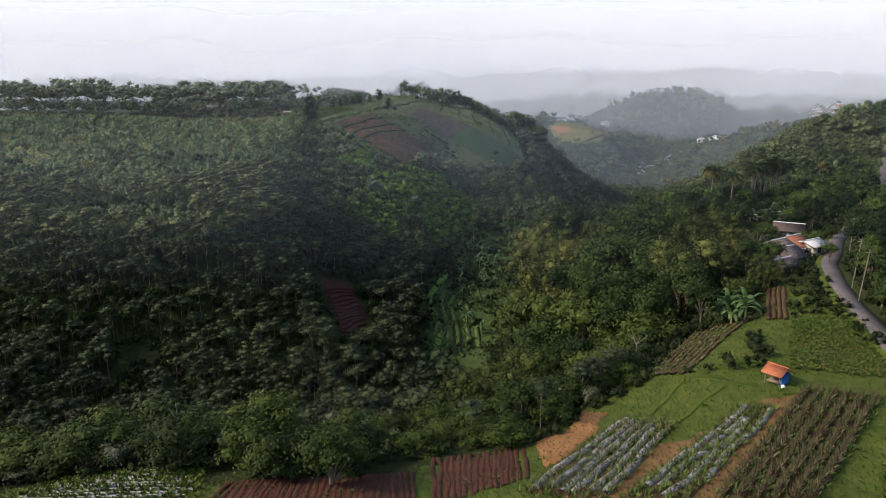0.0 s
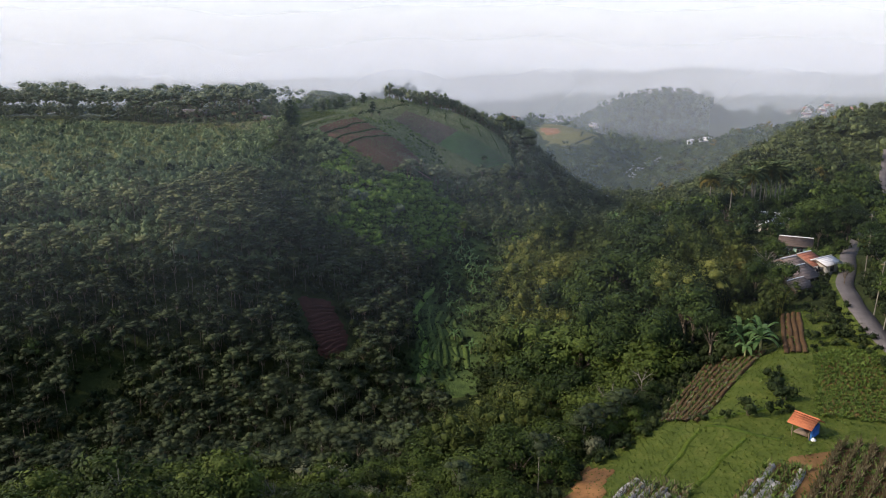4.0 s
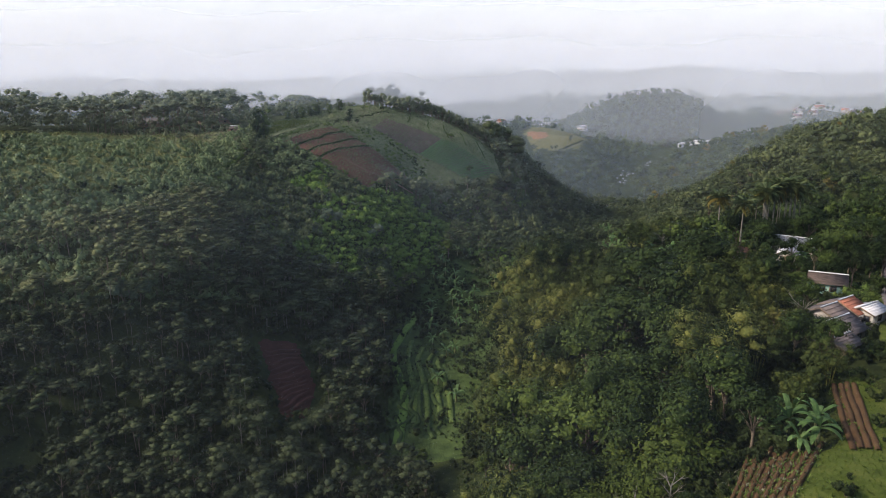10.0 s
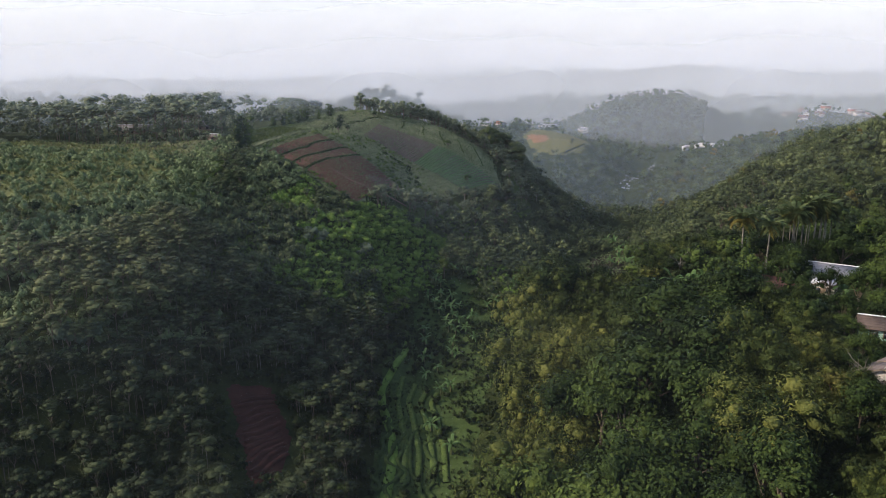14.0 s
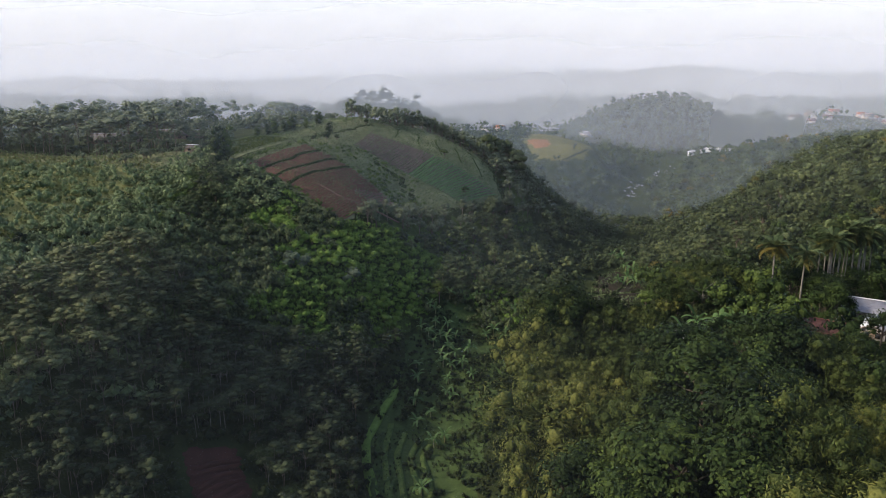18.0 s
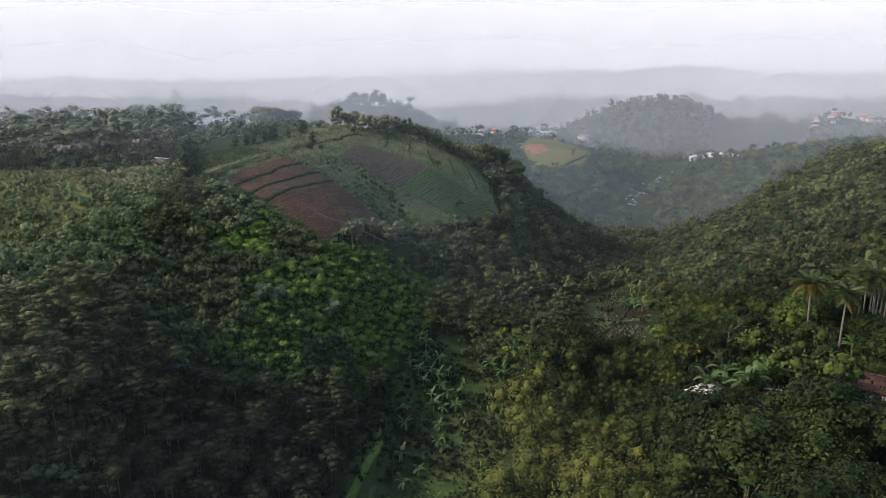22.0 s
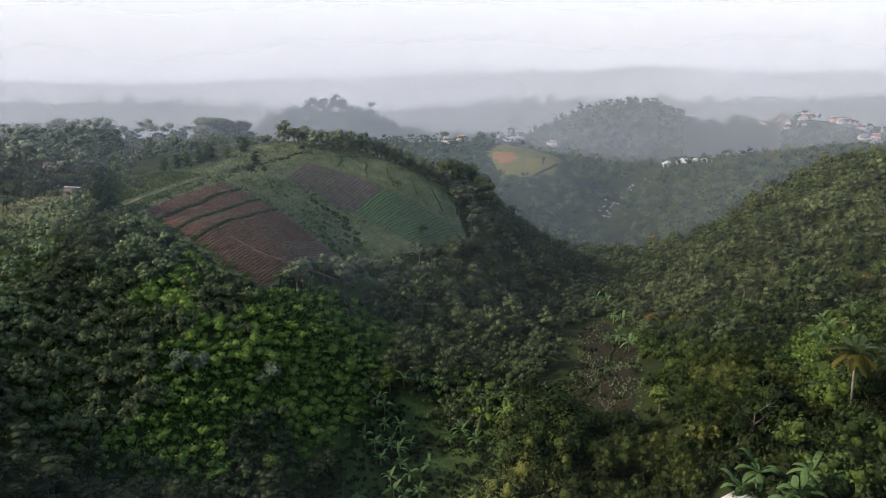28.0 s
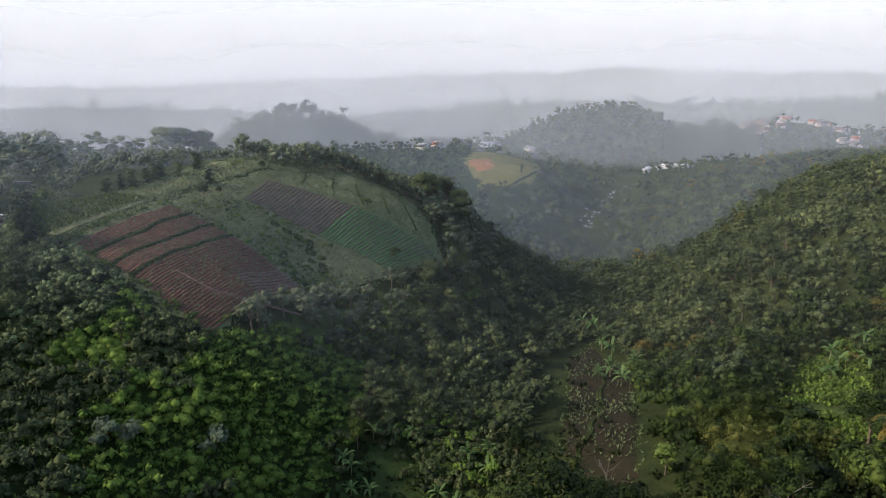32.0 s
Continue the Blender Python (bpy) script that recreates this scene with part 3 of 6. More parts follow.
def rows(parent, name, q, count, wide, high, mat, label="", lift=0.1, gaps=0.0, seed=1, along=24, wobble=0.12):
    """Raised beds side by side across a plot, each a mesh of its own that follows the land; they run along q's first side."""
    rng = np.random.default_rng(seed)
    for k in range(count):
        u = (k + 0.5) / count
        t0, t1 = rng.uniform(0.0, 0.03) + gaps * rng.random(), 1 - rng.uniform(0.0, 0.03) - gaps * rng.random()
        t = np.linspace(t0, t1, along)
        c = bilinear(q, np.full(along, u), t)
        d = np.gradient(c, axis=0)
        d /= np.linalg.norm(d, axis=1, keepdims=True)
        side = np.stack([d[:, 1], -d[:, 0]], 1)
        c = c + side * wobble * value_noise(c[:, 0], c[:, 1], 3.0, k)[:, None]
        ring = []
        for off, up in ((-0.5, -0.12), (-0.3, 0.8), (0.3, 0.8), (0.5, -0.12)):
            p = c + side * off * wide
            ring.append(np.c_[p, ground(c[:, 0], c[:, 1]) + lift + high * (up + 0.25 * value_noise(p[:, 0] * 3, p[:, 1] * 3, 1.1, 31) * (up > 0))])
        v = np.stack(ring, 1).reshape(-1, 3)
        f = [(i * 4 + j, i * 4 + j + 1, i * 4 + j + 5, i * 4 + j + 4) for i in range(along - 1) for j in range(3)]
        child(new(name, mesh_of(name, v, f, mat)), parent, label)


def tufts(name, points, height, wide, mat, label, category, seed=1, blades=5, kind="stuff", parent=None):
    """Small plants at the given plan points: a few upright, splayed blades each."""
    rng = np.random.default_rng(seed)
    points = np.asarray(points, float)
    n = len(points)
    base = np.c_[points, ground(points[:, 0], points[:, 1]) + 0.1]
    vs, tint = [], np.repeat(rng.random(n), 4 * blades)
    a = rng.uniform(0, 6.28, (n, blades))
    s = rng.uniform(0.6, 1.3, (n, blades)) * height
    out = np.stack([np.cos(a), np.sin(a), np.zeros_like(a)], -1)
    side = np.stack([-np.sin(a), np.cos(a), np.zeros_like(a)], -1) * wide * 0.5
    b = base[:, None, :] + out * wide * 0.2
    mid = b + out * (s * 0.35)[..., None] + np.array([0, 0, 1]) * (s * 0.65)[..., None]
    tip = b + out * (s * 0.75)[..., None] + np.array([0, 0, 1]) * (s * 0.95)[..., None]
    v = np.stack([b, mid + side, tip, mid - side], 2).reshape(-1, 3)
    f = np.arange(len(v)).reshape(-1, 4)
    ob = new(name, mesh_of(name, v, f, mat, tint))
    return child(ob, parent, label) if parent else tagged(ob, label, category, kind=kind)


def scatter(x0, x1, y0, y1, step, seed, jitter=0.45):
    rng = np.random.default_rng(seed)
    gx, gy = np.meshgrid(np.arange(x0, x1, step, dtype=float), np.arange(y0, y1, step, dtype=float))
    gx[1::2] += step / 2
    p = np.stack([gx.ravel(), gy.ravel()], 1)
    return p + rng.uniform(-jitter, jitter, p.shape) * step


# ---- woods ----
WOODS = {}


def kind_of_wood(name, forms, leaf, bark, label, category, group, fine=None):
    """forms: for the massed woods; fine: the same plants with smaller, more numerous leaves, for those that stand alone."""
    made = []
    for (t, c), (ft, fc) in zip(forms, fine or forms):
        made.append((t, c, mesh_of("trunk", *ft, bark), mesh_of("crown", *fc, leaf, smooth=True)))
    WOODS[name] = dict(forms=made, label=label, category=category, group=group, leaf=leaf, bark=BARK, stem="stem" if category in ("bamboo", "shrub", "bush") else "trunk")


# tops of the canopy over the spur: place and height
CANOPY = np.array([(16, 112, 34), (30, 119, 45), (36, 106, 45), (40, 140, 48), (51, 158, 49.5), (55, 167, 48), (51, 180, 40), (28, 193, 29.5), (24, 160, 31), (20, 138, 28), (45, 125, 47), (60, 145, 45),
                   (66, 211, 40.5), (64, 227, 35), (40, 200, 32), (50, 214, 34), (45, 236, 27), (18, 95, 36), (62, 172, 42), (60, 192, 37)], float)


def canopy(x, y):
    """The height of the treetops over the spur at x, y."""
    w = 1.0 / ((x[:, None] - CANOPY[None, :, 0]) ** 2 + (y[:, None] - CANOPY[None, :, 1]) ** 2 + 9.0) ** 1.5
    return (w * CANOPY[None, :, 2]).sum(1) / w.sum(1)


def plant(name, thing_name, points, sizes, seed, single=0, near=((5, 70), (5, 230)), label="", leaf=None, sink=0.0, trunk_share=0.0, swell=0.0, wide=1.0, tall=0.0):
    """Stands a kind of plant at plan points: the single ones nearest to a stretch of the valley as things of their own, the rest as one mass."""
    points = np.asarray(points, float)
    if not len(points):
        return
    rng = np.random.default_rng(seed)
    w = WOODS[name]
    sizes = sizes[0] + (sizes[1] - sizes[0]) * rng.random(len(points)) ** 1.4
    sizes = sizes * (1 + swell * value_noise(points[:, 0], points[:, 1], 15, 63))
    z = ground(points[:, 0], points[:, 1]) - sink
    if tall:  # reach up to the canopy, tall metres high at size one
        sizes = np.clip((canopy(points[:, 0], points[:, 1]) - z) / tall, 0.5, 2.1) * sizes
    a, b = np.array(near[0], float), np.array(near[1], float)
    s = np.clip(((points - a) @ (b - a)) / ((b - a) @ (b - a)), 0, 1)
    order = np.argsort(np.linalg.norm(points - a - s[:, None] * (b - a), axis=1))
    pick, turn = rng.integers(0, len(w["forms"]), len(points)), rng.uniform(0, 6.283, len(points))
    for i in order[:single]:
        spread_out = wide * rng.uniform(0.85, 1.2)
        t, c, tm, cm = w["forms"][pick[i]]
        e = new(thing_name)
        e.matrix_basis = Matrix.LocRotScale((*points[i], z[i]), Euler((0, 0, turn[i])), (sizes[i] * spread_out, sizes[i] * spread_out, sizes[i] * rng.uniform(0.9, 1.12)))
        tagged(e, label or w["label"], w["category"], w["group"])
        stem = child(new(w["stem"], tm), e)
        if w["stem"] != "trunk":
            stem["kind"] = "stuff"
        child(new("crown", cm), e)
    rest = order[single:]
    if not len(rest):
        return
    for which, mat, part_name in ((0, w["bark"], "trunks"), (1, leaf or w["leaf"], "crowns")):
        vs, fs, ts, k = [], [], [], 0
        for j, form in enumerate(w["forms"]):
            ids = rest[pick[rest] == j]
            if not len(ids) or (which == 0 and trunk_share <= 0):
                continue
            v, f = form[which]
            c, s_ = np.cos(turn[ids])[:, None], np.sin(turn[ids])[:, None]
            sz = sizes[ids][:, None]
            x = (v[None, :, 0] * c - v[None, :, 1] * s_) * sz + points[ids, 0][:, None]
            y = (v[None, :, 0] * s_ + v[None, :, 1] * c) * sz + points[ids, 1][:, None]
            zz = v[None, :, 2] * sz * rng.uniform(0.88, 1.15, (len(ids), 1)) + z[ids][:, None]
            vs.append(np.stack([x, y, zz], -1).reshape(-1, 3))
            fs.append((f[None] + (np.arange(len(ids)) * len(v))[:, None, None]).reshape(-1, 4) + k)
            ts.append(np.repeat(rng.random(len(ids)), len(v)))
            k += len(ids) * len(v)
        if vs:
            ob = new(thing_name + "_" + part_name, mesh_of(part_name, np.concatenate(vs), np.concatenate(fs), mat, np.concatenate(ts), smooth=which == 1))
            tagged(ob, (label or w["label"]) + (", massed on the slopes" if which else ", bare stems of the massed woods"), w["category"], kind="stuff")


kind_of_wood("broad", [broadleaf_form(s, 7.0, 170, 0.52, 6, 6, 3, 0.54) for s in (1, 2, 3, 4)], LEAF_BROAD, BARK, "dense green broadleaf tree on the valley side", "tree", "broadleaf trees of the valley",
             [broadleaf_form(s, 7.0, 1500, 0.31, 9, 7, 4, 0.52) for s in (1, 2, 3, 4)])
kind_of_wood("thicket", [broadleaf_form(s, 6.0, 200, 0.5, 7, 6, 3, 0.55) for s in (15, 16, 17)], LEAF_BELT, BARK, "leafy tree in the thicket below the terraces", "tree", "trees of the near thicket",
             [broadleaf_form(s, 6.0, 1500, 0.27, 11, 7, 4, 0.52) for s in (15, 16, 17)])
kind_of_wood("scrub", [shrub_form(s, 2.6, 70, 0.45, 5, 2) for s in (18, 19)], LEAF_SILVER, BARK, "grey-green scrub bush", "bush", "scrub of the near thicket",
             [shrub_form(s, 2.6, 420, 0.2) for s in (18, 19)])
kind_of_wood("warm", [broadleaf_form(s, 7.0, 70, 0.66, 5, 6, 3) for s in (11, 12)], LEAF_WARM, BARK, "yellowing broadleaf tree among green ones", "tree", "yellowing trees of the valley",
             [broadleaf_form(s, 7.0, 420, 0.45, 8, 6, 3) for s in (11, 12)])
kind_of_wood("albizia", [albizia_form(s, 7.5, 220, 0.31, 7, 3) for s in (21, 22, 23, 24)], LEAF_ALBIZIA, BARK_PALE, "slender pale-stemmed tree with flat feathery tiers", "tree", "slender trees of the west slope",
             [albizia_form(s, 7.5, 620, 0.24) for s in (21, 22, 23, 24)])
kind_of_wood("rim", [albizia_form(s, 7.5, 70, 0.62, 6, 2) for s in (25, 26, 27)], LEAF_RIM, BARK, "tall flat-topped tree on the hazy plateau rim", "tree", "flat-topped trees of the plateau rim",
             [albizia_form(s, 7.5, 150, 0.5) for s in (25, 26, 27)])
kind_of_wood("bamboo", [bamboo_form(s, 8.5, 300, 0.55) for s in (31, 32, 33)], LEAF_BAMBOO, LEAF_BAMBOO, "arching yellow-green bamboo clump on the spur", "bamboo", "bamboo clumps of the spur",
             [bamboo_form(s, 8.5, 2600, 0.3, 6, 3) for s in (31, 32, 33)])
kind_of_wood("shrub", [shrub_form(s, 2.6, 72, 0.42, 5, 2) for s in (41, 42, 43, 44)], LEAF_SHRUB, BARK, "low bright green shrub on the open slope", "shrub", "shrubs of the open slopes",
             [shrub_form(s, 2.6, 260, 0.26) for s in (41, 42, 43, 44)])
kind_of_wood("bush", [shrub_form(s, 2.6, 72, 0.42, 5, 2) for s in (48, 49)], LEAF_LOW, BARK, "dark green bush at the edge of the trees", "bush", "bushes of the wood's edge",
             [shrub_form(s, 2.6, 150, 0.32) for s in (48, 49)])
kind_of_wood("lime_shrub", [shrub_form(s, 2.6, 72, 0.42, 5, 2) for s in (45, 46, 47)], LEAF_LIME, BARK, "low lime-green shrub on the lush slope", "shrub", "lime-green shrubs of the lush slope",
             [shrub_form(s, 2.6, 260, 0.26) for s in (45, 46, 47)])
kind_of_wood("hill", [broadleaf_form(s, 7.0, 150, 0.52, 5, 6, 3, 0.58) for s in (5, 6, 7)], LEAF_MID, BARK, "dense green tree on the far hillside", "tree", "trees of the east hill",
             [broadleaf_form(s, 7.0, 700, 0.36, 8, 6, 3, 0.58) for s in (5, 6, 7)])
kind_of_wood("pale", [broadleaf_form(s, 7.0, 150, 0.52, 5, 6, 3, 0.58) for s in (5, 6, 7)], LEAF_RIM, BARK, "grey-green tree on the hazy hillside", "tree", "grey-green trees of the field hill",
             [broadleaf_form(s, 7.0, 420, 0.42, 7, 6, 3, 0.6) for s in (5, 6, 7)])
kind_of_wood("far", [broadleaf_form(s, 8.0, 16, 1.3, 3, 5, 2) for s in (51, 52, 53)], LEAF_FAR, BARK, "distant green broadleaf tree", "tree", "distant trees")

STREAM_GAP = [(126, 485), (136, 488), (147, 510), (172, 566), (196, 586), (236, 660), (280, 680), (280, 696), (228, 680), (182, 600), (160, 578), (132, 512)]
VILLAGE = [(350, 770), (400, 735), (462, 706), (470, 740), (415, 775), (365, 795)]
OPEN = [STREAM_GAP, VILLAGE, VALLEY_FLOOR, VALLEY_FLAT, LEFT_PATCH, NEAR_FARM, HILL_FIELDS, FAR_FIELD]


def clear_of(p, polys, low=False):
    keep = np.ones(len(p), bool)
    for poly in polys:
        keep &= ~inside(list(poly), p[:, 0], p[:, 1])
    for x, y, r in HOUSE_SPOTS + ([] if low else YARDS):
        keep &= np.hypot(p[:, 0] - x, p[:, 1] - y) > r
    for (x0, y0), (x1, y1) in zip(ROAD, ROAD[1:]):
        t = np.clip(((p[:, 0] - x0) * (x1 - x0) + (p[:, 1] - y0) * (y1 - y0)) / ((x1 - x0) ** 2 + (y1 - y0) ** 2), 0, 1)
        keep &= np.hypot(p[:, 0] - x0 - t * (x1 - x0), p[:, 1] - y0 - t * (y1 - y0)) > (3.2 if y0 < 138 else 1.2)
    return p[keep]


def patchy(p, size, seed, lo):
    return p[value_noise(p[:, 0], p[:, 1], size, seed) > lo]


# west slope: slender plantation, thick below, open above
p = clear_of(scatter(-170, 2, 104, 236, 2.35, 100), OPEN + [MEADOW, YELLOW_CLEARING, LIME_SLOPE, LEFT_CLEAR])
low = p[(ground(p[:, 0], p[:, 1]) < 44)]
low = patchy(low, 15, 41, -0.7)
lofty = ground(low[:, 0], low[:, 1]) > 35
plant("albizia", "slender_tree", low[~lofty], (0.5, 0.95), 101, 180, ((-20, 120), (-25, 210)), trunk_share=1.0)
# upper trees take the lit leaf copy, painted brighter than those below
plant("albizia", "upper_slender_tree", low[lofty], (0.6, 1.0), 194, 20, ((-20, 120), (-25, 210)), trunk_share=1.0, leaf=LEAF_ALBIZIA_LIT)
under = clear_of(scatter(-170, 4, 100, 238, 2.6, 104), OPEN + [LIME_SLOPE, MEADOW])
# split by height: shade below and haze above are painted through the leaf colour
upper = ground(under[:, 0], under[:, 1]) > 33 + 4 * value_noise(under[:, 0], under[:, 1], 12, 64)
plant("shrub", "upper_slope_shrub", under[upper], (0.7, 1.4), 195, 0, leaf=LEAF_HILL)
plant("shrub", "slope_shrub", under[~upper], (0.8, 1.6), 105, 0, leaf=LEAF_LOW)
plant("broad", "slope_tree", clear_of(patchy(under, 13, 43, 0.15)[::3], [LEFT_CLEAR]), (0.4, 0.75), 191, 40, ((-20, 120), (-25, 200)), label="small dark leafy tree on the west slope")
high = clear_of(scatter(-190, -40, 180, 275, 2.9, 106), OPEN + [LIME_SLOPE])
high = high[ground(high[:, 0], high[:, 1]) > 41]
plant("shrub", "plateau_shrub", patchy(high, 9, 65, -0.8), (0.5, 1.25), 107, 20, ((-40, 190), (-45, 270)), leaf=LEAF_HILL)
plant("hill", "plateau_tree", patchy(high, 22, 47, 0.4)[::4], (0.35, 0.65), 108, 20, ((-40, 190), (-45, 270)))
corner = clear_of(scatter(-62, -24, 226, 287, 3.2, 180), OPEN)
corner = corner[corner[:, 0] < -50 + 0.42 * np.clip(corner[:, 1] - 222, 0, 60) + 7 * value_noise(corner[:, 0], corner[:, 1], 9, 44)]
plant("hill", "corner_tree", corner, (0.35, 0.72), 181, 30, ((-45, 240), (-50, 280)), label="grey-green leafy tree below the plateau edge", leaf=LEAF_HILL)
# trees along the far rim of the plateau
rim = clear_of(scatter(-260, -52, 300, 420, 6.0, 109), OPEN)
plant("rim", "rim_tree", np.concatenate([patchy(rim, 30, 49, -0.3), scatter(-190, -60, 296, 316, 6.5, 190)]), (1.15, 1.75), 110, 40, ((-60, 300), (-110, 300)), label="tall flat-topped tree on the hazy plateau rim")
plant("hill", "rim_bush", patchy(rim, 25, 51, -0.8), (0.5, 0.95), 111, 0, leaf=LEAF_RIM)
# south and east faces of the field hill
lime = clear_of(scatter(-60, 20, 200, 290, 1.75, 112), OPEN)
lime = lime[inside(LIME_SLOPE, lime[:, 0], lime[:, 1])]
fresh = 1.15 * value_noise(lime[:, 0], lime[:, 1], 10, 45) + 0.4 * value_noise(lime[:, 0], lime[:, 1], 4, 46) + (lime[:, 0] + 24) / 26 - np.clip(lime[:, 1] - 258, 0, 30) / 40
plant("lime_shrub", "lime_shrub", lime[fresh > 0], (0.45, 1.15), 113, 140, ((0, 235), (-30, 250)))
plant("shrub", "dark_shrub", lime[fresh <= 0.1], (0.6, 1.4), 192, 0, leaf=LEAF_MID)
plant("hill", "lime_slope_tree", lime[(value_noise(lime[:, 0], lime[:, 1], 7, 48) > 0.45)][::6], (0.35, 0.6), 193, 12, ((0, 235), (-30, 250)), label="small tree standing out of the lush slope")
east = clear_of(scatter(-8, 75, 225, 420, 4.2, 114), OPEN + [LIME_SLOPE])
east = east[(ground(east[:, 0], east[:, 1]) > 10.5) & (east[:, 0] - 8 < (east[:, 1] - 200) * 0.62)]
plant("broad", "hillside_tree", east[east[:, 1] < 258], (0.6, 1.15), 115, 60, ((10, 230), (40, 330)), label="dark broadleaf tree on the shaded hill face")
face = east[east[:, 1] >= 258]
# higher trees on the face get paler leaves, which carry the haze in their colour
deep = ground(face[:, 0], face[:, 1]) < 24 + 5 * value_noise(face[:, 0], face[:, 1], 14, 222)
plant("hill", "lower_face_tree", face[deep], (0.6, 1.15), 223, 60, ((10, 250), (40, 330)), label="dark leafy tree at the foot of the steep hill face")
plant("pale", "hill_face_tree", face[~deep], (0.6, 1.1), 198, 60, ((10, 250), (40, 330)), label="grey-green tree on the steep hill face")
FACE = [(3, 290), (12, 303), (24, 314), (36, 326), (46, 345), (88, 350), (70, 285), (47, 246), (22, 250), (6, 276)]
under = clear_of(scatter(0, 90, 245, 350, 2.7, 208), [CABBAGE_FIELD, FLAT_CLEAR, LIME_SLOPE])
under = under[inside(FACE, under[:, 0], under[:, 1])]
plant("lime_shrub", "face_lime_shrub", patchy(under[under[:, 0] < 48], 11, 218, 0.15), (0.6, 1.25), 219, 0, label="fresh green shrub among the trees of the hill face")
plant("shrub", "face_bush", under, (0.6, 1.5), 209, 0, leaf=LEAF_MID, label="dense bush under the trees of the hill face")
between = clear_of(scatter(-16, 36, 292, 330, 2.3, 210), [CABBAGE_FIELD, FACE, LIME_SLOPE])
between = between[inside([(-12, 322), (20, 325), (34, 324), (12, 303), (3, 292), (-2, 304)], between[:, 0], between[:, 1])]
plant("shrub", "turf_shrub", patchy(between, 6, 211, -0.15), (0.2, 0.7), 212, 0, leaf=LEAF_SHRUB, label="low green shrub on the turf between the fields")
crest = clear_of(scatter(-60, 60, 312, 470, 5.5, 116), OPEN)
crest = crest[crest[:, 1] > 374 - 0.25 * np.abs(crest[:, 0])]
plant("pale", "crest_tree", crest, (0.5, 0.9), 117, 30, ((-20, 350), (40, 365)), label="dark tree along the crest behind the fields")
gully = clear_of(scatter(50, 118, 250, 425, 4.4, 182), OPEN + [FLAT_CLEAR, EAST_CLEARING])
plant("hill", "gully_tree", gully[(ground(gully[:, 0], gully[:, 1]) < 15) & (gully[:, 1] < 300)], (0.5, 1.0), 183, 40, ((60, 260), (95, 340)), label="grey-green tree in the stream gully")
plant("hill", "upper_gully_tree", gully[(ground(gully[:, 0], gully[:, 1]) < 15) & (gully[:, 1] >= 300)], (0.5, 1.0), 199, 20, ((60, 260), (95, 340)), label="hazy grey-green tree at the head of the gully")
# the near spur: bamboo, broadleaf, bushes
spur = clear_of(scatter(6, 74, 84, 250, 6.6, 118), OPEN + [FLAT_CLEAR, SPUR_FOOT, [(61, 124), (61, 184), (64, 200), (76, 204), (80, 190), (76, 124)], [(45, 177), (62, 177), (62, 195), (46, 195)], [(50, 106), (66, 104), (72, 126), (56, 127)]])
flank = np.interp(spur[:, 1], (90, 110, 125, 150, 180, 215, 250), (4, 8, 13, 17, 20, 26, 36))
low_flank, spur = spur[(spur[:, 0] <= flank) & (spur[:, 0] > flank - 9)], spur[spur[:, 0] > flank]
bam = value_noise(spur[:, 0], spur[:, 1], 17, 53)
plant("bamboo", "bamboo_clump", spur[bam > -0.05], (0.85, 1.18), 119, 190, swell=0.1, tall=8.8)
plant("broad", "spur_tree", spur[bam <= 0.12], (0.75, 1.12), 120, 170, swell=0.12, tall=7.0)
thicket = clear_of(scatter(10, 74, 88, 250, 2.9, 213), OPEN + [FLAT_CLEAR, SPUR_FOOT])
plant("bush", "spur_bush", thicket[thicket[:, 0] > 11 + 0.02 * (thicket[:, 1] - 90)], (0.7, 1.6), 214, 0, label="dark green bush under the trees of the spur")
foot = clear_of(scatter(6, 48, 138, 248, 2.3, 215), [FLAT_CLEAR])
foot = foot[inside(SPUR_FOOT, foot[:, 0], foot[:, 1]) & (foot[:, 0] > np.interp(foot[:, 1], (140, 190, 215, 248), (7.5, 12, 19, 30)))]
plant("bush", "foot_bush", patchy(foot, 9, 216, -0.35), (0.3, 1.0), 217, 0, label="dark green bush at the foot of the spur")
plant("broad", "flank_tree", low_flank, (0.4, 0.75), 221, 40, label="small dark leafy tree on the flank of the spur")
plant("warm", "yellowing_tree", spur[(bam > 0.45)][::3], (0.6, 0.95), 121, 30)
belt = clear_of(scatter(-140, 30, 59, 116, 4.6, 122), OPEN)
plant("thicket", "belt_tree", belt, (0.75, 1.35), 123, 150, ((-30, 70), (15, 85)), label="leafy tree below the near terraces", swell=0.4, wide=1.25, sink=1.6)
plant("scrub", "scrub_bush", patchy(clear_of(scatter(-60, 24, 58, 92, 4.4, 227), OPEN), 9, 228, 0.1), (0.9, 1.7), 229, 40, ((-30, 66), (12, 72)), label="grey-green scrub bush below the near terraces")
bush = clear_of(scatter(-75, 80, 58, 130, 3.0, 124), OPEN)
plant("bush", "edge_bush", bush, (0.5, 1.1), 125, 50, ((-30, 68), (40, 100)))
# hamlet and road side
side = clear_of(scatter(62, 150, 60, 300, 5.6, 126), OPEN + [EAST_CLEARING])
plant("broad", "roadside_tree", side, (0.8, 1.35), 127, 75, ((62, 90), (95, 220)), label="tall dark tree beside the lane and houses")
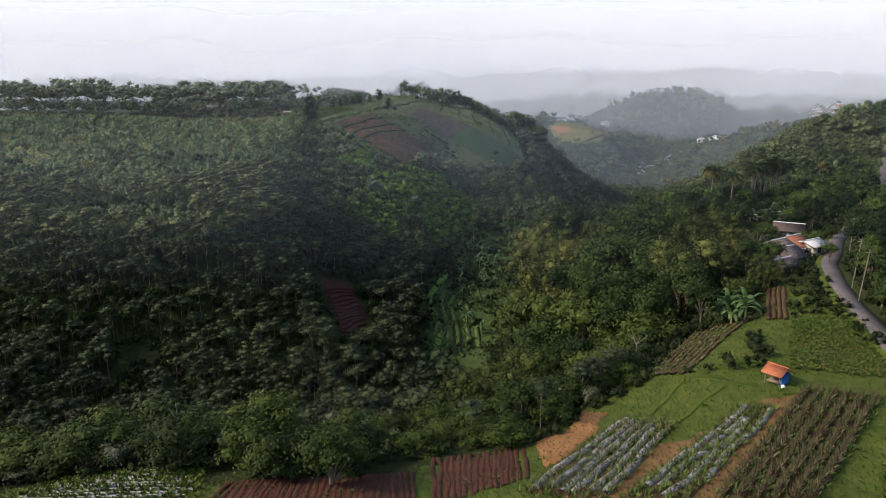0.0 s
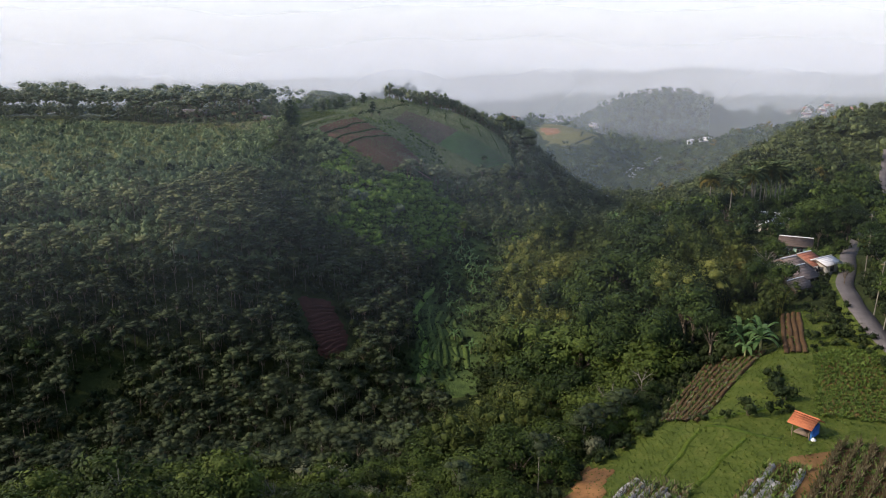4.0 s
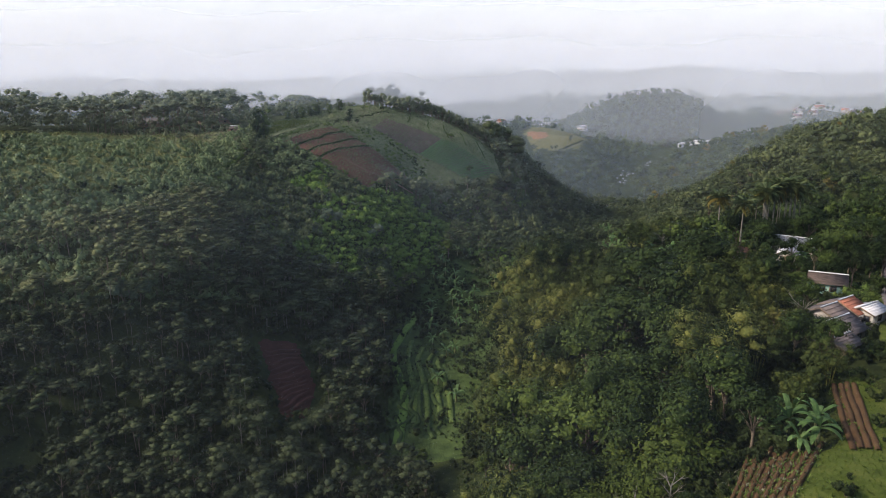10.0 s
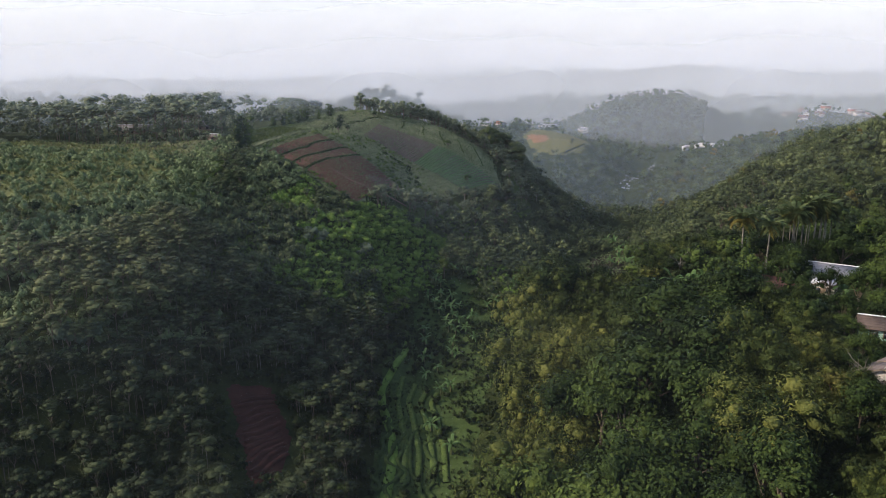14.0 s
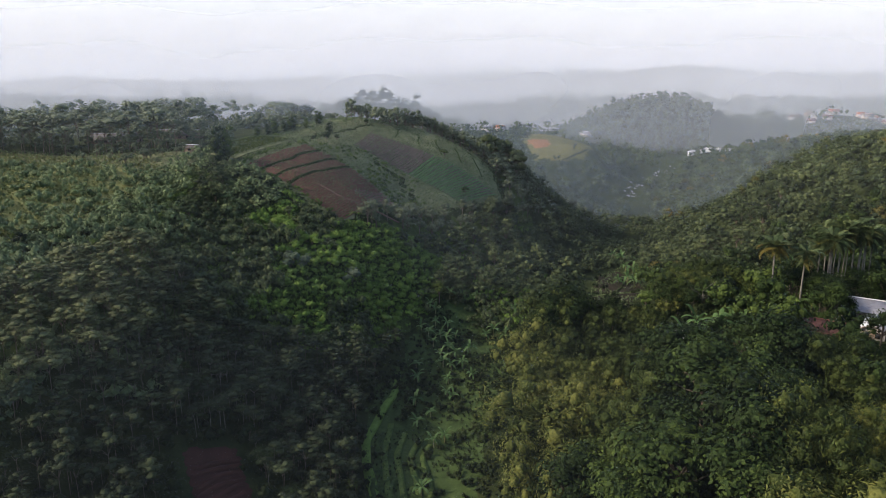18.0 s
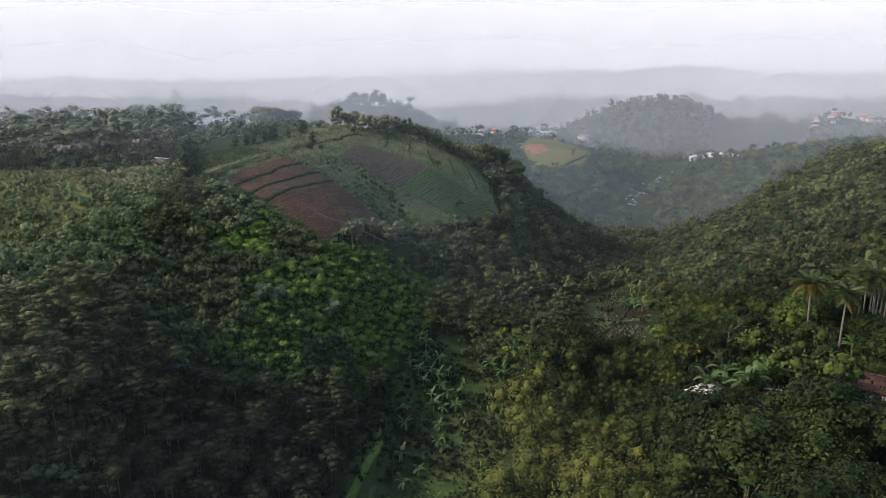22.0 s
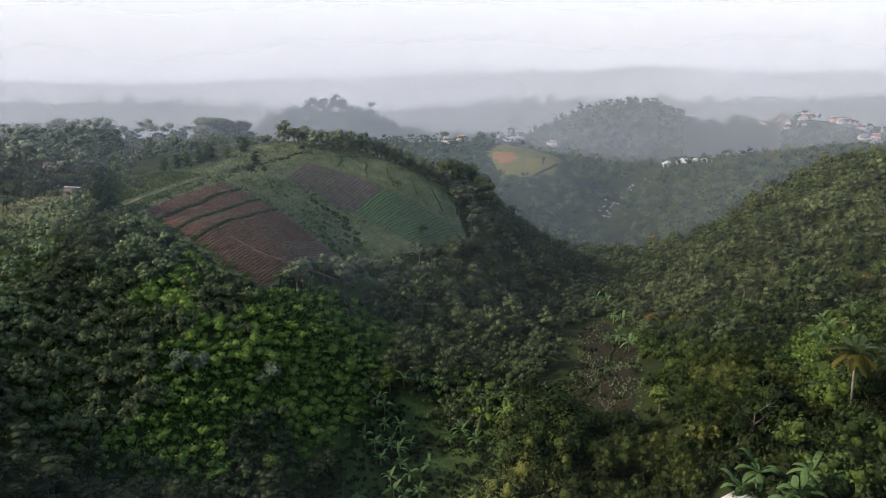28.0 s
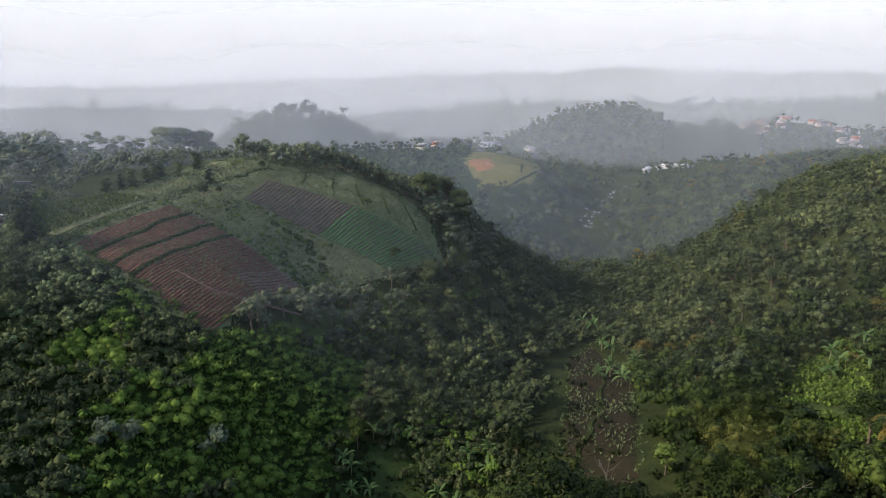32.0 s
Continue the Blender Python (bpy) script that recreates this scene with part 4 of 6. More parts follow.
# east hill
hill = clear_of(scatter(84, 330, 270, 540, 5.2, 128), OPEN + [EAST_CLEARING])
hill = hill[(hill[:, 0] > 70 + 0.32 * (hill[:, 1] - 270))]
plant("hill", "east_hill_tree", hill[hill[:, 1] < 350], (0.5, 1.35), 129, 60, ((90, 290), (140, 340)), sink=0.8, swell=0.4)
plant("hill", "upper_east_tree", hill[hill[:, 1] >= 350], (0.6, 1.0), 196, 0, leaf=LEAF_MID, sink=1.0, swell=0.3)
plant("warm", "yellowing_tree", patchy(hill, 30, 57, 0.3)[::7], (0.7, 1.1), 130, 20, ((90, 290), (140, 340)))
low_hill = clear_of(scatter(80, 240, 262, 400, 3.8, 206), OPEN + [EAST_CLEARING])
plant("shrub", "east_hill_bush", low_hill[low_hill[:, 0] > 70 + 0.32 * (low_hill[:, 1] - 270)], (0.6, 1.3), 207, 0, leaf=LEAF_MID, label="low bush under the trees of the east hill")
# land beyond
beyond = np.concatenate([clear_of(scatter(-300, 480, 430, 760, 9.6, 131), OPEN), clear_of(scatter(-500, 800, 760, 1200, 16, 132), [VILLAGE]), scatter(-800, 1250, 1200, 1700, 24, 133), scatter(-1300, 1900, 1700, 2900, 42, 134)])
beyond = beyond[~((beyond[:, 0] > 70 + 0.32 * (beyond[:, 1] - 270)) & (beyond[:, 1] < 560) & (beyond[:, 0] < 420)) & (np.abs(beyond[:, 0] - 0.1 * beyond[:, 1]) < 0.62 * beyond[:, 1] + 40)]
for cx, cy, rx, ry, sd in ((-31, 750, 90, 62, 203), (222, 732, 90, 70, 204)):
    dome = scatter(cx - rx, cx + rx, cy - ry, cy + ry, 6.4, sd)
    plant("far", "dome_wood", dome[np.hypot((dome[:, 0] - cx) / rx, (dome[:, 1] - cy) / ry) < 1], (0.8, 1.5), sd, 0, sink=3.8)
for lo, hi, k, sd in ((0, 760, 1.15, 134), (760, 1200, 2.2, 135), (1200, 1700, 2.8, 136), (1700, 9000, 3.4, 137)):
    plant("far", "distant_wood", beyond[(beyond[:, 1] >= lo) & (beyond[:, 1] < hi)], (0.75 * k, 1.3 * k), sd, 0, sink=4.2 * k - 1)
# bushes under the trees of the near spur and by the houses
under = clear_of(scatter(4, 130, 84, 260, 2.9, 138), OPEN + [EAST_CLEARING], True)
inner = (under[:, 0] < 58) & (under[:, 0] > 14 + 0.05 * (under[:, 1] - 90))
plant("bush", "understorey_bush", under[inner][::2], (0.4, 0.75), 197, 0, label="low dark bush under the spur's trees")
under = under[~inner]
plant("shrub", "undergrowth_bush", under[(under[:, 0] > 7 + 0.02 * (under[:, 1] - 90))], (0.45, 0.9), 139, 20, ((40, 100), (75, 150)), leaf=LEAF_BROAD, label="low leafy bush under the trees")
yard_bush = np.array([(x + r * q * math.cos(a), y + r * q * math.sin(a)) for x, y, r in YARDS for q, a in ((0, 0), (0.45, 0.4), (0.45, 2.5), (0.45, 4.6), (0.85, 1.2), (0.85, 2.2), (0.85, 3.4), (0.85, 4.4), (0.85, 5.4), (0.85, 0.1))])
plant("bush", "yard_bush", clear_of(yard_bush, [NEAR_FARM], True), (0.5, 1.0), 202, 10, ((60, 110), (80, 190)), label="leafy bush in the yard below the houses")
yard = np.array([(x + r * 1.05 * math.cos(a), y + r * 1.05 * math.sin(a)) for x, y, r in HOUSE_SPOTS[:10] for a in (2.6, 3.3, 0.9)])
plant("broad", "yard_tree", clear_of(yard, [NEAR_FARM]), (0.5, 0.85), 140, 60, ((60, 110), (80, 190)), label="leafy tree close beside the house walls")

# ---- sheets of turf and soil over the land ----
def sheet(name, poly, mat, label, lift=0.06, step=1.0, rag=0.9, category="ground"):
    """A thin cover of turf or soil over a stretch of the plan, with an uneven border that dips under."""
    a = np.array(poly, float)
    xs, ys = np.arange(a[:, 0].min() - 2, a[:, 0].max() + 2, step), np.arange(a[:, 1].min() - 2, a[:, 1].max() + 2, step)
    gx, gy = np.meshgrid(xs, ys)
    ok = inside(list(poly), gx + rag * value_noise(gx, gy, 3.1, 61), gy + rag * value_noise(gx, gy, 3.1, 62))
    near = np.zeros_like(ok)
    near[1:-1, 1:-1] = ok[1:-1, 1:-1] & ok[:-2, 1:-1] & ok[2:, 1:-1] & ok[1:-1, :-2] & ok[1:-1, 2:]
    z = ground(gx, gy) + np.where(near, lift, -0.35)
    w = len(xs)
    cell = (ok[:-1, :-1] & ok[1:, 1:] & ok[1:, :-1] & ok[:-1, 1:])
    i = (np.arange(len(ys) - 1)[:, None] * w + np.arange(w - 1)[None, :])[cell]
    ob = new(name, mesh_of(name, np.stack([gx, gy, z], -1).reshape(-1, 3), np.stack([i, i + 1, i + w + 1, i + w], 1), mat, smooth=True))
    return tagged(ob, label, category, kind="structure")


def spread(poly, step, seed, lo=-2.0, size=6.0):
    a = np.array(poly, float)
    p = scatter(a[:, 0].min(), a[:, 0].max(), a[:, 1].min(), a[:, 1].max(), step, seed)
    p = p[inside(list(poly), p[:, 0], p[:, 1])]
    return p[value_noise(p[:, 0], p[:, 1], size, seed) > lo]


def along_rows(q, count, per_row, seed, jitter=0.12):
    rng = np.random.default_rng(seed)
    u = np.repeat((np.arange(count) + 0.5) / count, per_row)
    v = np.tile(np.linspace(0.02, 0.98, per_row), count)
    p = bilinear(q, u, v)
    return p + rng.uniform(-jitter, jitter, p.shape)


# ---- near farm ----
FARM_TURF = [(-46, 40), (-46, 68), (-38.7, 66.6), (-29, 63.2), (-23, 63.4), (-19, 60), (-9, 57.6), (-4.5, 61.6), (-1.4, 66), (5.6, 67.8), (10.6, 70.4), (15.6, 78.6), (22, 82), (31, 95), (44, 98), (47, 104.5), (52, 113), (56, 113.5), (55, 104), (56, 100), (52, 86), (51, 74), (58, 60), (58, 40)]
sheet("turf_farm", FARM_TURF, TURF, "sunlit short green turf between vegetable plots", 0.07)
blades = spread(FARM_TURF, 0.55, 201)
tufts("grass_tufts", blades, 0.17, 0.08, GRASS, "short tufts of bright green grass between the plots", "grass", 202, 4)

BEDS = ((25.0, 82.8), (37.0, 101.5), (43.3, 97.5), (27.9, 79.7))
beds = plot("plot_beds", BEDS, BROWN_SOIL, "brown plot with raised vegetable beds beside banana plants", lift=0.14)
rows(beds, "bed", BEDS, 8, 0.5, 0.26, BROWN_SOIL, lift=0.16, seed=3)
tufts("seedlings", along_rows(BEDS, 8, 14, 4), 0.42, 0.14, LEAF_SILVER, "pale grey-green seedlings on the brown beds", "seedling", 5, 6)

tufts("bed_plants", along_rows(BEDS, 8, 60, 240, 0.5), 0.4, 0.1, LEAF_SHRUB, "green weeds between the brown beds", "weeds", 241, 5)

SOIL_STRIP = ((43.6, 94.5), (51.0, 111.0), (53.2, 109.5), (46.4, 93.8))
strip = plot("plot_soil_strip", SOIL_STRIP, BROWN_SOIL, "narrow brown strip of tilled beds below the houses", lift=0.14)
rows(strip, "bed", SOIL_STRIP, 4, 0.6, 0.22, BROWN_SOIL, lift=0.16, seed=6)

CROP = ((38.6, 77.0), (46.8, 93.0), (54.2, 94.0), (50.2, 72.5))
plot("plot_crop", CROP, FARM_SOIL, "green plot of leafy crops behind the field hut", lift=0.14)
tufts("leafy_crop", along_rows(CROP, 22, 90, 7, 0.3), 0.34, 0.09, LEAF_SHRUB, "knee-high leafy green crop in loose rows", "crop", 8, 7)
tufts("pale_crop", along_rows(CROP, 17, 16, 9, 0.3), 0.5, 0.07, GRASS, "scattered taller crop plants", "crop", 10, 6)


def stakes(name, points, height, label, seed):
    """Leaning bamboo stakes, two to a plant."""
    rng = np.random.default_rng(seed)
    z = ground(points[:, 0], points[:, 1]) + 0.1
    pieces = []
    for (x, y), h in zip(points, z):
        for _ in range(2):
            dx, dy = rng.uniform(-0.3, 0.3, 2)
            pieces.append(tube([(x, y, h), (x + dx, y + dy, h + height * rng.uniform(0.75, 1.2))], [0.026, 0.016], 3))
    v, f = join(pieces)
    return tagged(new(name, mesh_of(name, v, f, STRAW)), label, "stakes", kind="stuff")


STAKED = ((21.5, 53.0), (38.3, 72.3), (44.6, 68.6), (29.5, 51.5))
staked = plot("plot_staked", STAKED, BROWN_SOIL, "plot of withered staked plants in straight rows", lift=0.14)
rows(staked, "bed", STAKED, 6, 0.75, 0.3, BROWN_SOIL, lift=0.16, seed=11)
stakes("bean_stakes", along_rows(STAKED, 6, 110, 12, 0.2), 1.15, "dry brown stakes leaning over withered plants", 13)
tufts("withered_plants", along_rows(STAKED, 6, 90, 14, 0.24), 0.7, 0.1, STRAW, "withered straw-brown plants on the staked beds", "crop", 15, 5)
tufts("bed_weeds", along_rows(STAKED, 6, 150, 16, 0.5), 0.5, 0.11, LEAF_SHRUB, "green weeds between the staked rows", "weeds", 17, 5)

SECOND = ((13.8, 54.0), (31.0, 70.4), (33.8, 68.4), (20.2, 53.2))
second = plot("plot_second", SECOND, BROWN_SOIL, "plot of green and brown mulched rows", lift=0.14)
rows(second, "bed", SECOND, 4, 0.7, 0.28, PLASTIC_MULCH, lift=0.15, seed=18, gaps=0.2, wobble=0.3)
tufts("row_plants", along_rows(SECOND, 4, 110, 19, 0.45), 0.55, 0.12, LEAF_SHRUB, "weedy green plants on the mulched rows", "crop", 20, 6)
stakes("short_stakes", along_rows(SECOND, 4, 55, 21, 0.15), 0.85, "short grey stakes among weedy rows", 22)

sheet("soil_farm", [(8, 53), (12, 60), (17.5, 66), (22.5, 65.2), (31, 70.6), (38, 72.6), (44.5, 69.5), (30, 51), (8, 51)], FARM_SOIL, "ochre earth between the vegetable rows", 0.1, 0.8, 0.7)
MULCHED = ((6.0, 56.0), (19.2, 71.4), (23.6, 68.0), (13.6, 54.4))
mulched = plot("plot_mulched", MULCHED, BROWN_SOIL, "plot of long beds under silver mulch film", lift=0.13)
rows(mulched, "bed", MULCHED, 6, 0.75, 0.26, PLASTIC_MULCH, lift=0.15, seed=23, gaps=0.12, wobble=0.3)
tufts("pale_plants", along_rows(MULCHED, 6, 45, 24, 0.35), 0.55, 0.08, STRAW, "pale dried plants on silver mulch beds", "crop", 25, 6)
tufts("mulch_weeds", along_rows(MULCHED, 6, 80, 41, 0.6), 0.5, 0.11, LEAF_SHRUB, "green weeds over the mulched beds", "weeds", 42, 5)
stakes("thin_stakes", along_rows(MULCHED, 6, 26, 26, 0.2), 0.8, "thin grey stakes on the mulched beds", 27)

sheet("soil_orange", [(18.6, 73.2), (16.9, 69.5), (13.4, 64.3), (10.8, 61.3), (8.6, 60.5), (8.6, 64), (8.5, 68.6), (12.1, 71.0), (14.3, 75.0), (16.4, 77.8)], ORANGE_SOIL, "bare orange earth at the terrace edge", 0.18, 0.6, 0.5)
for TILLED, count in ((((-1.0, 55.5), (-1.2, 66.2), (8.5, 67.9), (7.6, 59.0)), 16), (((-20.0, 55.0), (-19.6, 60.0), (-2.6, 62.6), (-1.9, 55.4)), 28)):
    tilled = plot("plot_tilled", TILLED, DARK_SOIL, "dark red tilled plot with narrow ridges", lift=0.15)
    rows(tilled, "ridge", TILLED, count, 0.45, 0.06, DARK_SOIL, lift=0.16, seed=28, along=16, wobble=0.25)
TERRACE = ((-41.0, 57.5), (-20.5, 55.5), (-22.6, 63.4), (-38.6, 66.6))
terrace = plot("plot_terrace", TERRACE, TURF, "weedy terrace with pale mulched rows", lift=0.13)
rows(terrace, "bed", TERRACE, 11, 0.3, 0.16, PLASTIC_MULCH, lift=0.14, seed=29, gaps=0.15)
tufts("terrace_weeds", along_rows(TERRACE, 9, 60, 30, 0.35), 0.4, 0.2, GRASS, "weeds growing over the pale rows", "weeds", 31, 6)
STRIP_RED = ((33.5, 50.0), (46.0, 69.5), (50.5, 66.0), (41.0, 48.0))
plot("plot_weedy", STRIP_RED, RED_SOIL, "weedy red earth beside the staked rows", lift=0.12)
tufts("path_weeds", along_rows(STRIP_RED, 10, 50, 32, 0.4), 0.4, 0.22, GRASS, "green weeds over red earth", "weeds", 33, 6)
# low grassy banks across the turf, and the edge of the lawn
for k, (a, b) in enumerate((((21.4, 71.4), (27.4, 78.9)), ((23.7, 68.6), (30.6, 75.5)), ((28.2, 79.2), (33.8, 74.2)), ((29.0, 81.0), (36.5, 80.6)))):
    q = (a, b, (b[0] + 0.3, b[1] - 0.8), (a[0] + 0.3, a[1] - 0.8))
    bank = thing("grass_bank", spot(*a), "low grassy bank across the lawn", "bank", "grass banks of the lawn", "structure")
    before = set(bpy.data.objects)
    rows(bank, "turf", q, 1, 0.6, 0.2, GRASS, lift=0.03, seed=40 + k, wobble=0.5)
    for o in set(bpy.data.objects) - before:
        o.matrix_parent_inverse = bank.matrix_basis.inverted()

# hedges and bushes along the plot borders
hedge = np.concatenate([np.linspace(a, b, n) for a, b, n in (((29.5, 79.5), (36.3, 78.2), 5), ((36.4, 78.6), (40.6, 90.0), 11), ((23.6, 82.6), (31.4, 98.6), 12), ((33.0, 98.6), (43.5, 98.2), 7), ((44.0, 98.0), (45.5, 112), 8),
                                                              ((51.6, 76), (55.8, 100), 14), ((17.2, 77.6), (24.4, 82.4), 7), ((9.5, 68.6), (16.6, 77.0), 7), ((52.5, 99), (58.5, 111), 9))])
weedy = spread([(23.5, 83), (32, 99), (37, 104.5), (34.5, 99), (26.5, 84)], 1.4, 45)
plant("bush", "bed_side_bush", weedy, (0.25, 0.6), 46, 20, ((24, 84), (35, 100)), label="weedy bush beside the brown beds")
tufts("pale_flowers", weedy, 0.8, 0.12, LEAF_SILVER, "pale flowering weeds beside the beds", "weeds", 47, 5)
plant("albizia", "edge_sapling", [(16.2, 79.8), (17.6, 81.6), (19.4, 83.6), (21.0, 85.0), (22.0, 87.5), (10.5, 72.6), (3, 70.2)], (0.6, 0.8), 48, 7, label="thin pale-stemmed sapling at the lawn's edge")
plant("bush", "hedge_bush", hedge + np.random.default_rng(34).uniform(-0.8, 0.8, hedge.shape), (0.3, 0.85), 35, 40, ((10, 66), (50, 100)), label="small green bush on a plot border")
verge = np.array([(x + s * (2.4 + 3.2 * k), y - s * (0.8 + 1.1 * k)) for (x, y) in zip(np.interp(np.linspace(0, 1, 30), np.linspace(0, 1, 7), (54.2, 55.9, 57.4, 60.1, 63.2, 66.8, 71.6)), np.interp(np.linspace(0, 1, 30), np.linspace(0, 1, 7), (84, 92, 100, 108, 116.6, 123.4, 130))) for s, k in ((1, 0.2), (1, 0.9), (1, 1.6), (-1, 0.1))])
plant("bush", "verge_bush", verge + np.random.default_rng(38).uniform(-0.9, 0.9, verge.shape), (0.3, 0.8), 39, 25, ((56, 92), (64, 118)), label="leafy bush on the lane's verge")
strip_bush = spread([(46.5, 93.5), (54.5, 94.5), (57.5, 104), (60.5, 112), (54.5, 112), (50, 101)], 1.7, 43)
plant("bush", "garden_bush", strip_bush, (0.25, 0.6), 44, 25, ((48, 95), (57, 110)), label="low garden bush between the strip and the lane")
tall_weeds = spread(FARM_TURF, 1.3, 36, 0.3, 4.0)
tufts("tall_weeds", tall_weeds, 0.32, 0.1, LEAF_SHRUB, "taller weeds scattered over the turf", "weeds", 37, 7)

# ---- road ----


def ribbon(line, wide, lift, n=90):
    t = np.r_[0, np.cumsum(np.hypot(*np.diff(np.array(line, float), axis=0).T))]
    s = np.linspace(0, t[-1], n)
    a = np.array(line, float)
    x, y = np.interp(s, t, a[:, 0]), np.interp(s, t, a[:, 1])
    for _ in range(3):
        x[1:-1], y[1:-1] = (x[:-2] + x[1:-1] * 2 + x[2:]) / 4, (y[:-2] + y[1:-1] * 2 + y[2:]) / 4
    d = np.gradient(np.stack([x, y], 1), axis=0)
    d /= np.linalg.norm(d, axis=1, keepdims=True)
    z = ground(x, y) + lift
    cols = [np.c_[x + d[:, 1] * o * wide, y - d[:, 0] * o * wide, z + up] for o, up in ((-0.53, -0.5), (-0.5, 0.0), (0, 0.05), (0.5, 0.0), (0.53, -0.5))]
    v = np.stack(cols, 1).reshape(-1, 3)
    m = len(cols)
    f = [(i * m + j, i * m + j + 1, i * m + j + 1 + m, i * m + j + m) for i in range(n - 1) for j in range(m - 1)]
    return v, np.array(f)


tagged(new("road", mesh_of("road", *ribbon(ROAD, 2.5, 0.32), ASPHALT, smooth=True)), "narrow worn grey lane winding past the farm plots", "road", kind="structure")
tagged(new("road_verge", mesh_of("road_verge", *ribbon(ROAD, 4.2, 0.16), TURF, smooth=True)), "dry grassy verge of the lane", "verge", kind="structure")


# ---- houses ----
def slab(a, b, c, d, thick=0.12):
    """A flat four-cornered plate with thickness downwards."""
    top = np.array([a, b, c, d], float)
    v = np.concatenate([top, top - (0, 0, thick)])
    return v, np.array([(0, 1, 2, 3), (7, 6, 5, 4), (0, 4, 5, 1), (1, 5, 6, 2), (2, 6, 7, 3), (3, 7, 4, 0)])


def piece(name, vf, mat, parent, label=""):
    return child(new(name, mesh_of(name, *vf, mat)), parent, label)


def house(at, turn, w, d, h, rise, roof, wall, label, windows=2, group="houses of the hamlet", cap=WHITE, second=None, name="house", over=0.45, near=True):
    """A gabled house: ridge along its local y; w across, d deep, eaves at h, ridge at h + rise."""
    e = thing(name, at, label, "house", group, turn=turn)
    x, y, t = w / 2, d / 2, 0.14
    piece("wall", box(-x, -y, -0.8, -x + t, y, h), wall, e)
    piece("wall", box(x - t, -y, -0.8, x, y, h), wall, e)
    for s in (-1, 1):
        y0, y1 = (-y + 0.002, -y + t) if s < 0 else (y - t, y - 0.002)
        vv, ff = box(-x + t, y0, -0.8, x - t, y1, h)
        g = np.array([(-x + t, y0, h), (x - t, y0, h), (0.01, y0, h + rise - 0.15), (-0.01, y0, h + rise - 0.15), (-x + t, y1, h), (x - t, y1, h), (0.01, y1, h + rise - 0.15), (-0.01, y1, h + rise - 0.15)])
        gf = np.array([(0, 1, 2, 3), (7, 6, 5, 4), (1, 5, 6, 2), (2, 6, 7, 3), (3, 7, 4, 0)])
        piece("gable_wall", join([(vv, ff), (g, gf)]), wall, e)
    slope = rise / x
    ex, ez, ey = x + over, h - over * slope, y + over
    piece("roof_slope", slab((-ex, -ey, ez + 0.12), (0, -ey, h + rise + 0.12), (0, ey, h + rise + 0.12), (-ex, ey, ez + 0.12)), roof, e)
    piece("roof_slope", slab((0, -ey, h + rise + 0.12), (ex, -ey, ez + 0.12), (ex, ey, ez + 0.12), (0, ey, h + rise + 0.12)), second or roof, e)
    piece("ridge_cap", tube([(0, -ey, h + rise + 0.14), (0, ey, h + rise + 0.14)], [0.11, 0.11], 6), cap, e, "pale ridge cap")
    for s in (-1, 1):
        piece("fascia", join([slab((-ex, s * ey, ez + 0.02), (0, s * ey, h + rise + 0.02), (0, s * (ey + 0.05), h + rise + 0.02), (-ex, s * (ey + 0.05), ez + 0.02), 0.18),
                              slab((0, s * ey, h + rise + 0.02), (ex, s * ey, ez + 0.02), (ex, s * (ey + 0.05), ez + 0.02), (0, s * (ey + 0.05), h + rise + 0.02), 0.18)]), WOOD, e)
    # battens across the roof slopes, where the courses of tile or sheet overlap
    for s, mat in ((-1, roof), (1, second or roof)):
        k = 5
        for j in range(1, k if near else 1):
            f = j / k
            xx, zz = s * ex * f, (h + rise) * (1 - f) + ez * f + 0.125
            piece("roof_course", box(xx - 0.05, -ey + 0.02, zz - 0.03, xx + 0.05, ey - 0.02, zz + 0.035), mat, e)
    for j in range(windows):
        yy = -y + d * (j + 1) / (windows + 1)
        for s in (-1, 1) if near else (1,):
            xx = s * (x + 0.01)
            win = piece("window", box(xx - 0.05, yy - 0.55, h * 0.38, xx + 0.05, yy + 0.55, h * 0.8), WOOD, e)
            piece("pane", box(xx + s * 0.052 - 0.01, yy - 0.45, h * 0.41, xx + s * 0.052 + 0.01, yy - 0.03, h * 0.77), GLASS_DARK, win)
            piece("pane", box(xx + s * 0.052 - 0.01, yy + 0.03, h * 0.41, xx + s * 0.052 + 0.01, yy + 0.45, h * 0.77), GLASS_DARK, win)
    for xx in (-w * 0.22, w * 0.24) if near else ():
        win = piece("window", box(xx - 0.5, -y - 0.06, h * 0.38, xx + 0.5, -y + 0.02, h * 0.8), WOOD, e)
        piece("pane", box(xx - 0.42, -y - 0.075, h * 0.42, xx + 0.42, -y - 0.062, h * 0.76), GLASS_DARK, win)
    if not near:
        return e
    door = piece("door", box(-0.42, -y - 0.05, 0, 0.42, -y + 0.02, 2.0), WOOD, e)
    piece("door_handle", box(0.3, -y - 0.09, 0.95, 0.36, -y - 0.052, 1.05), TIN, door)
    return e


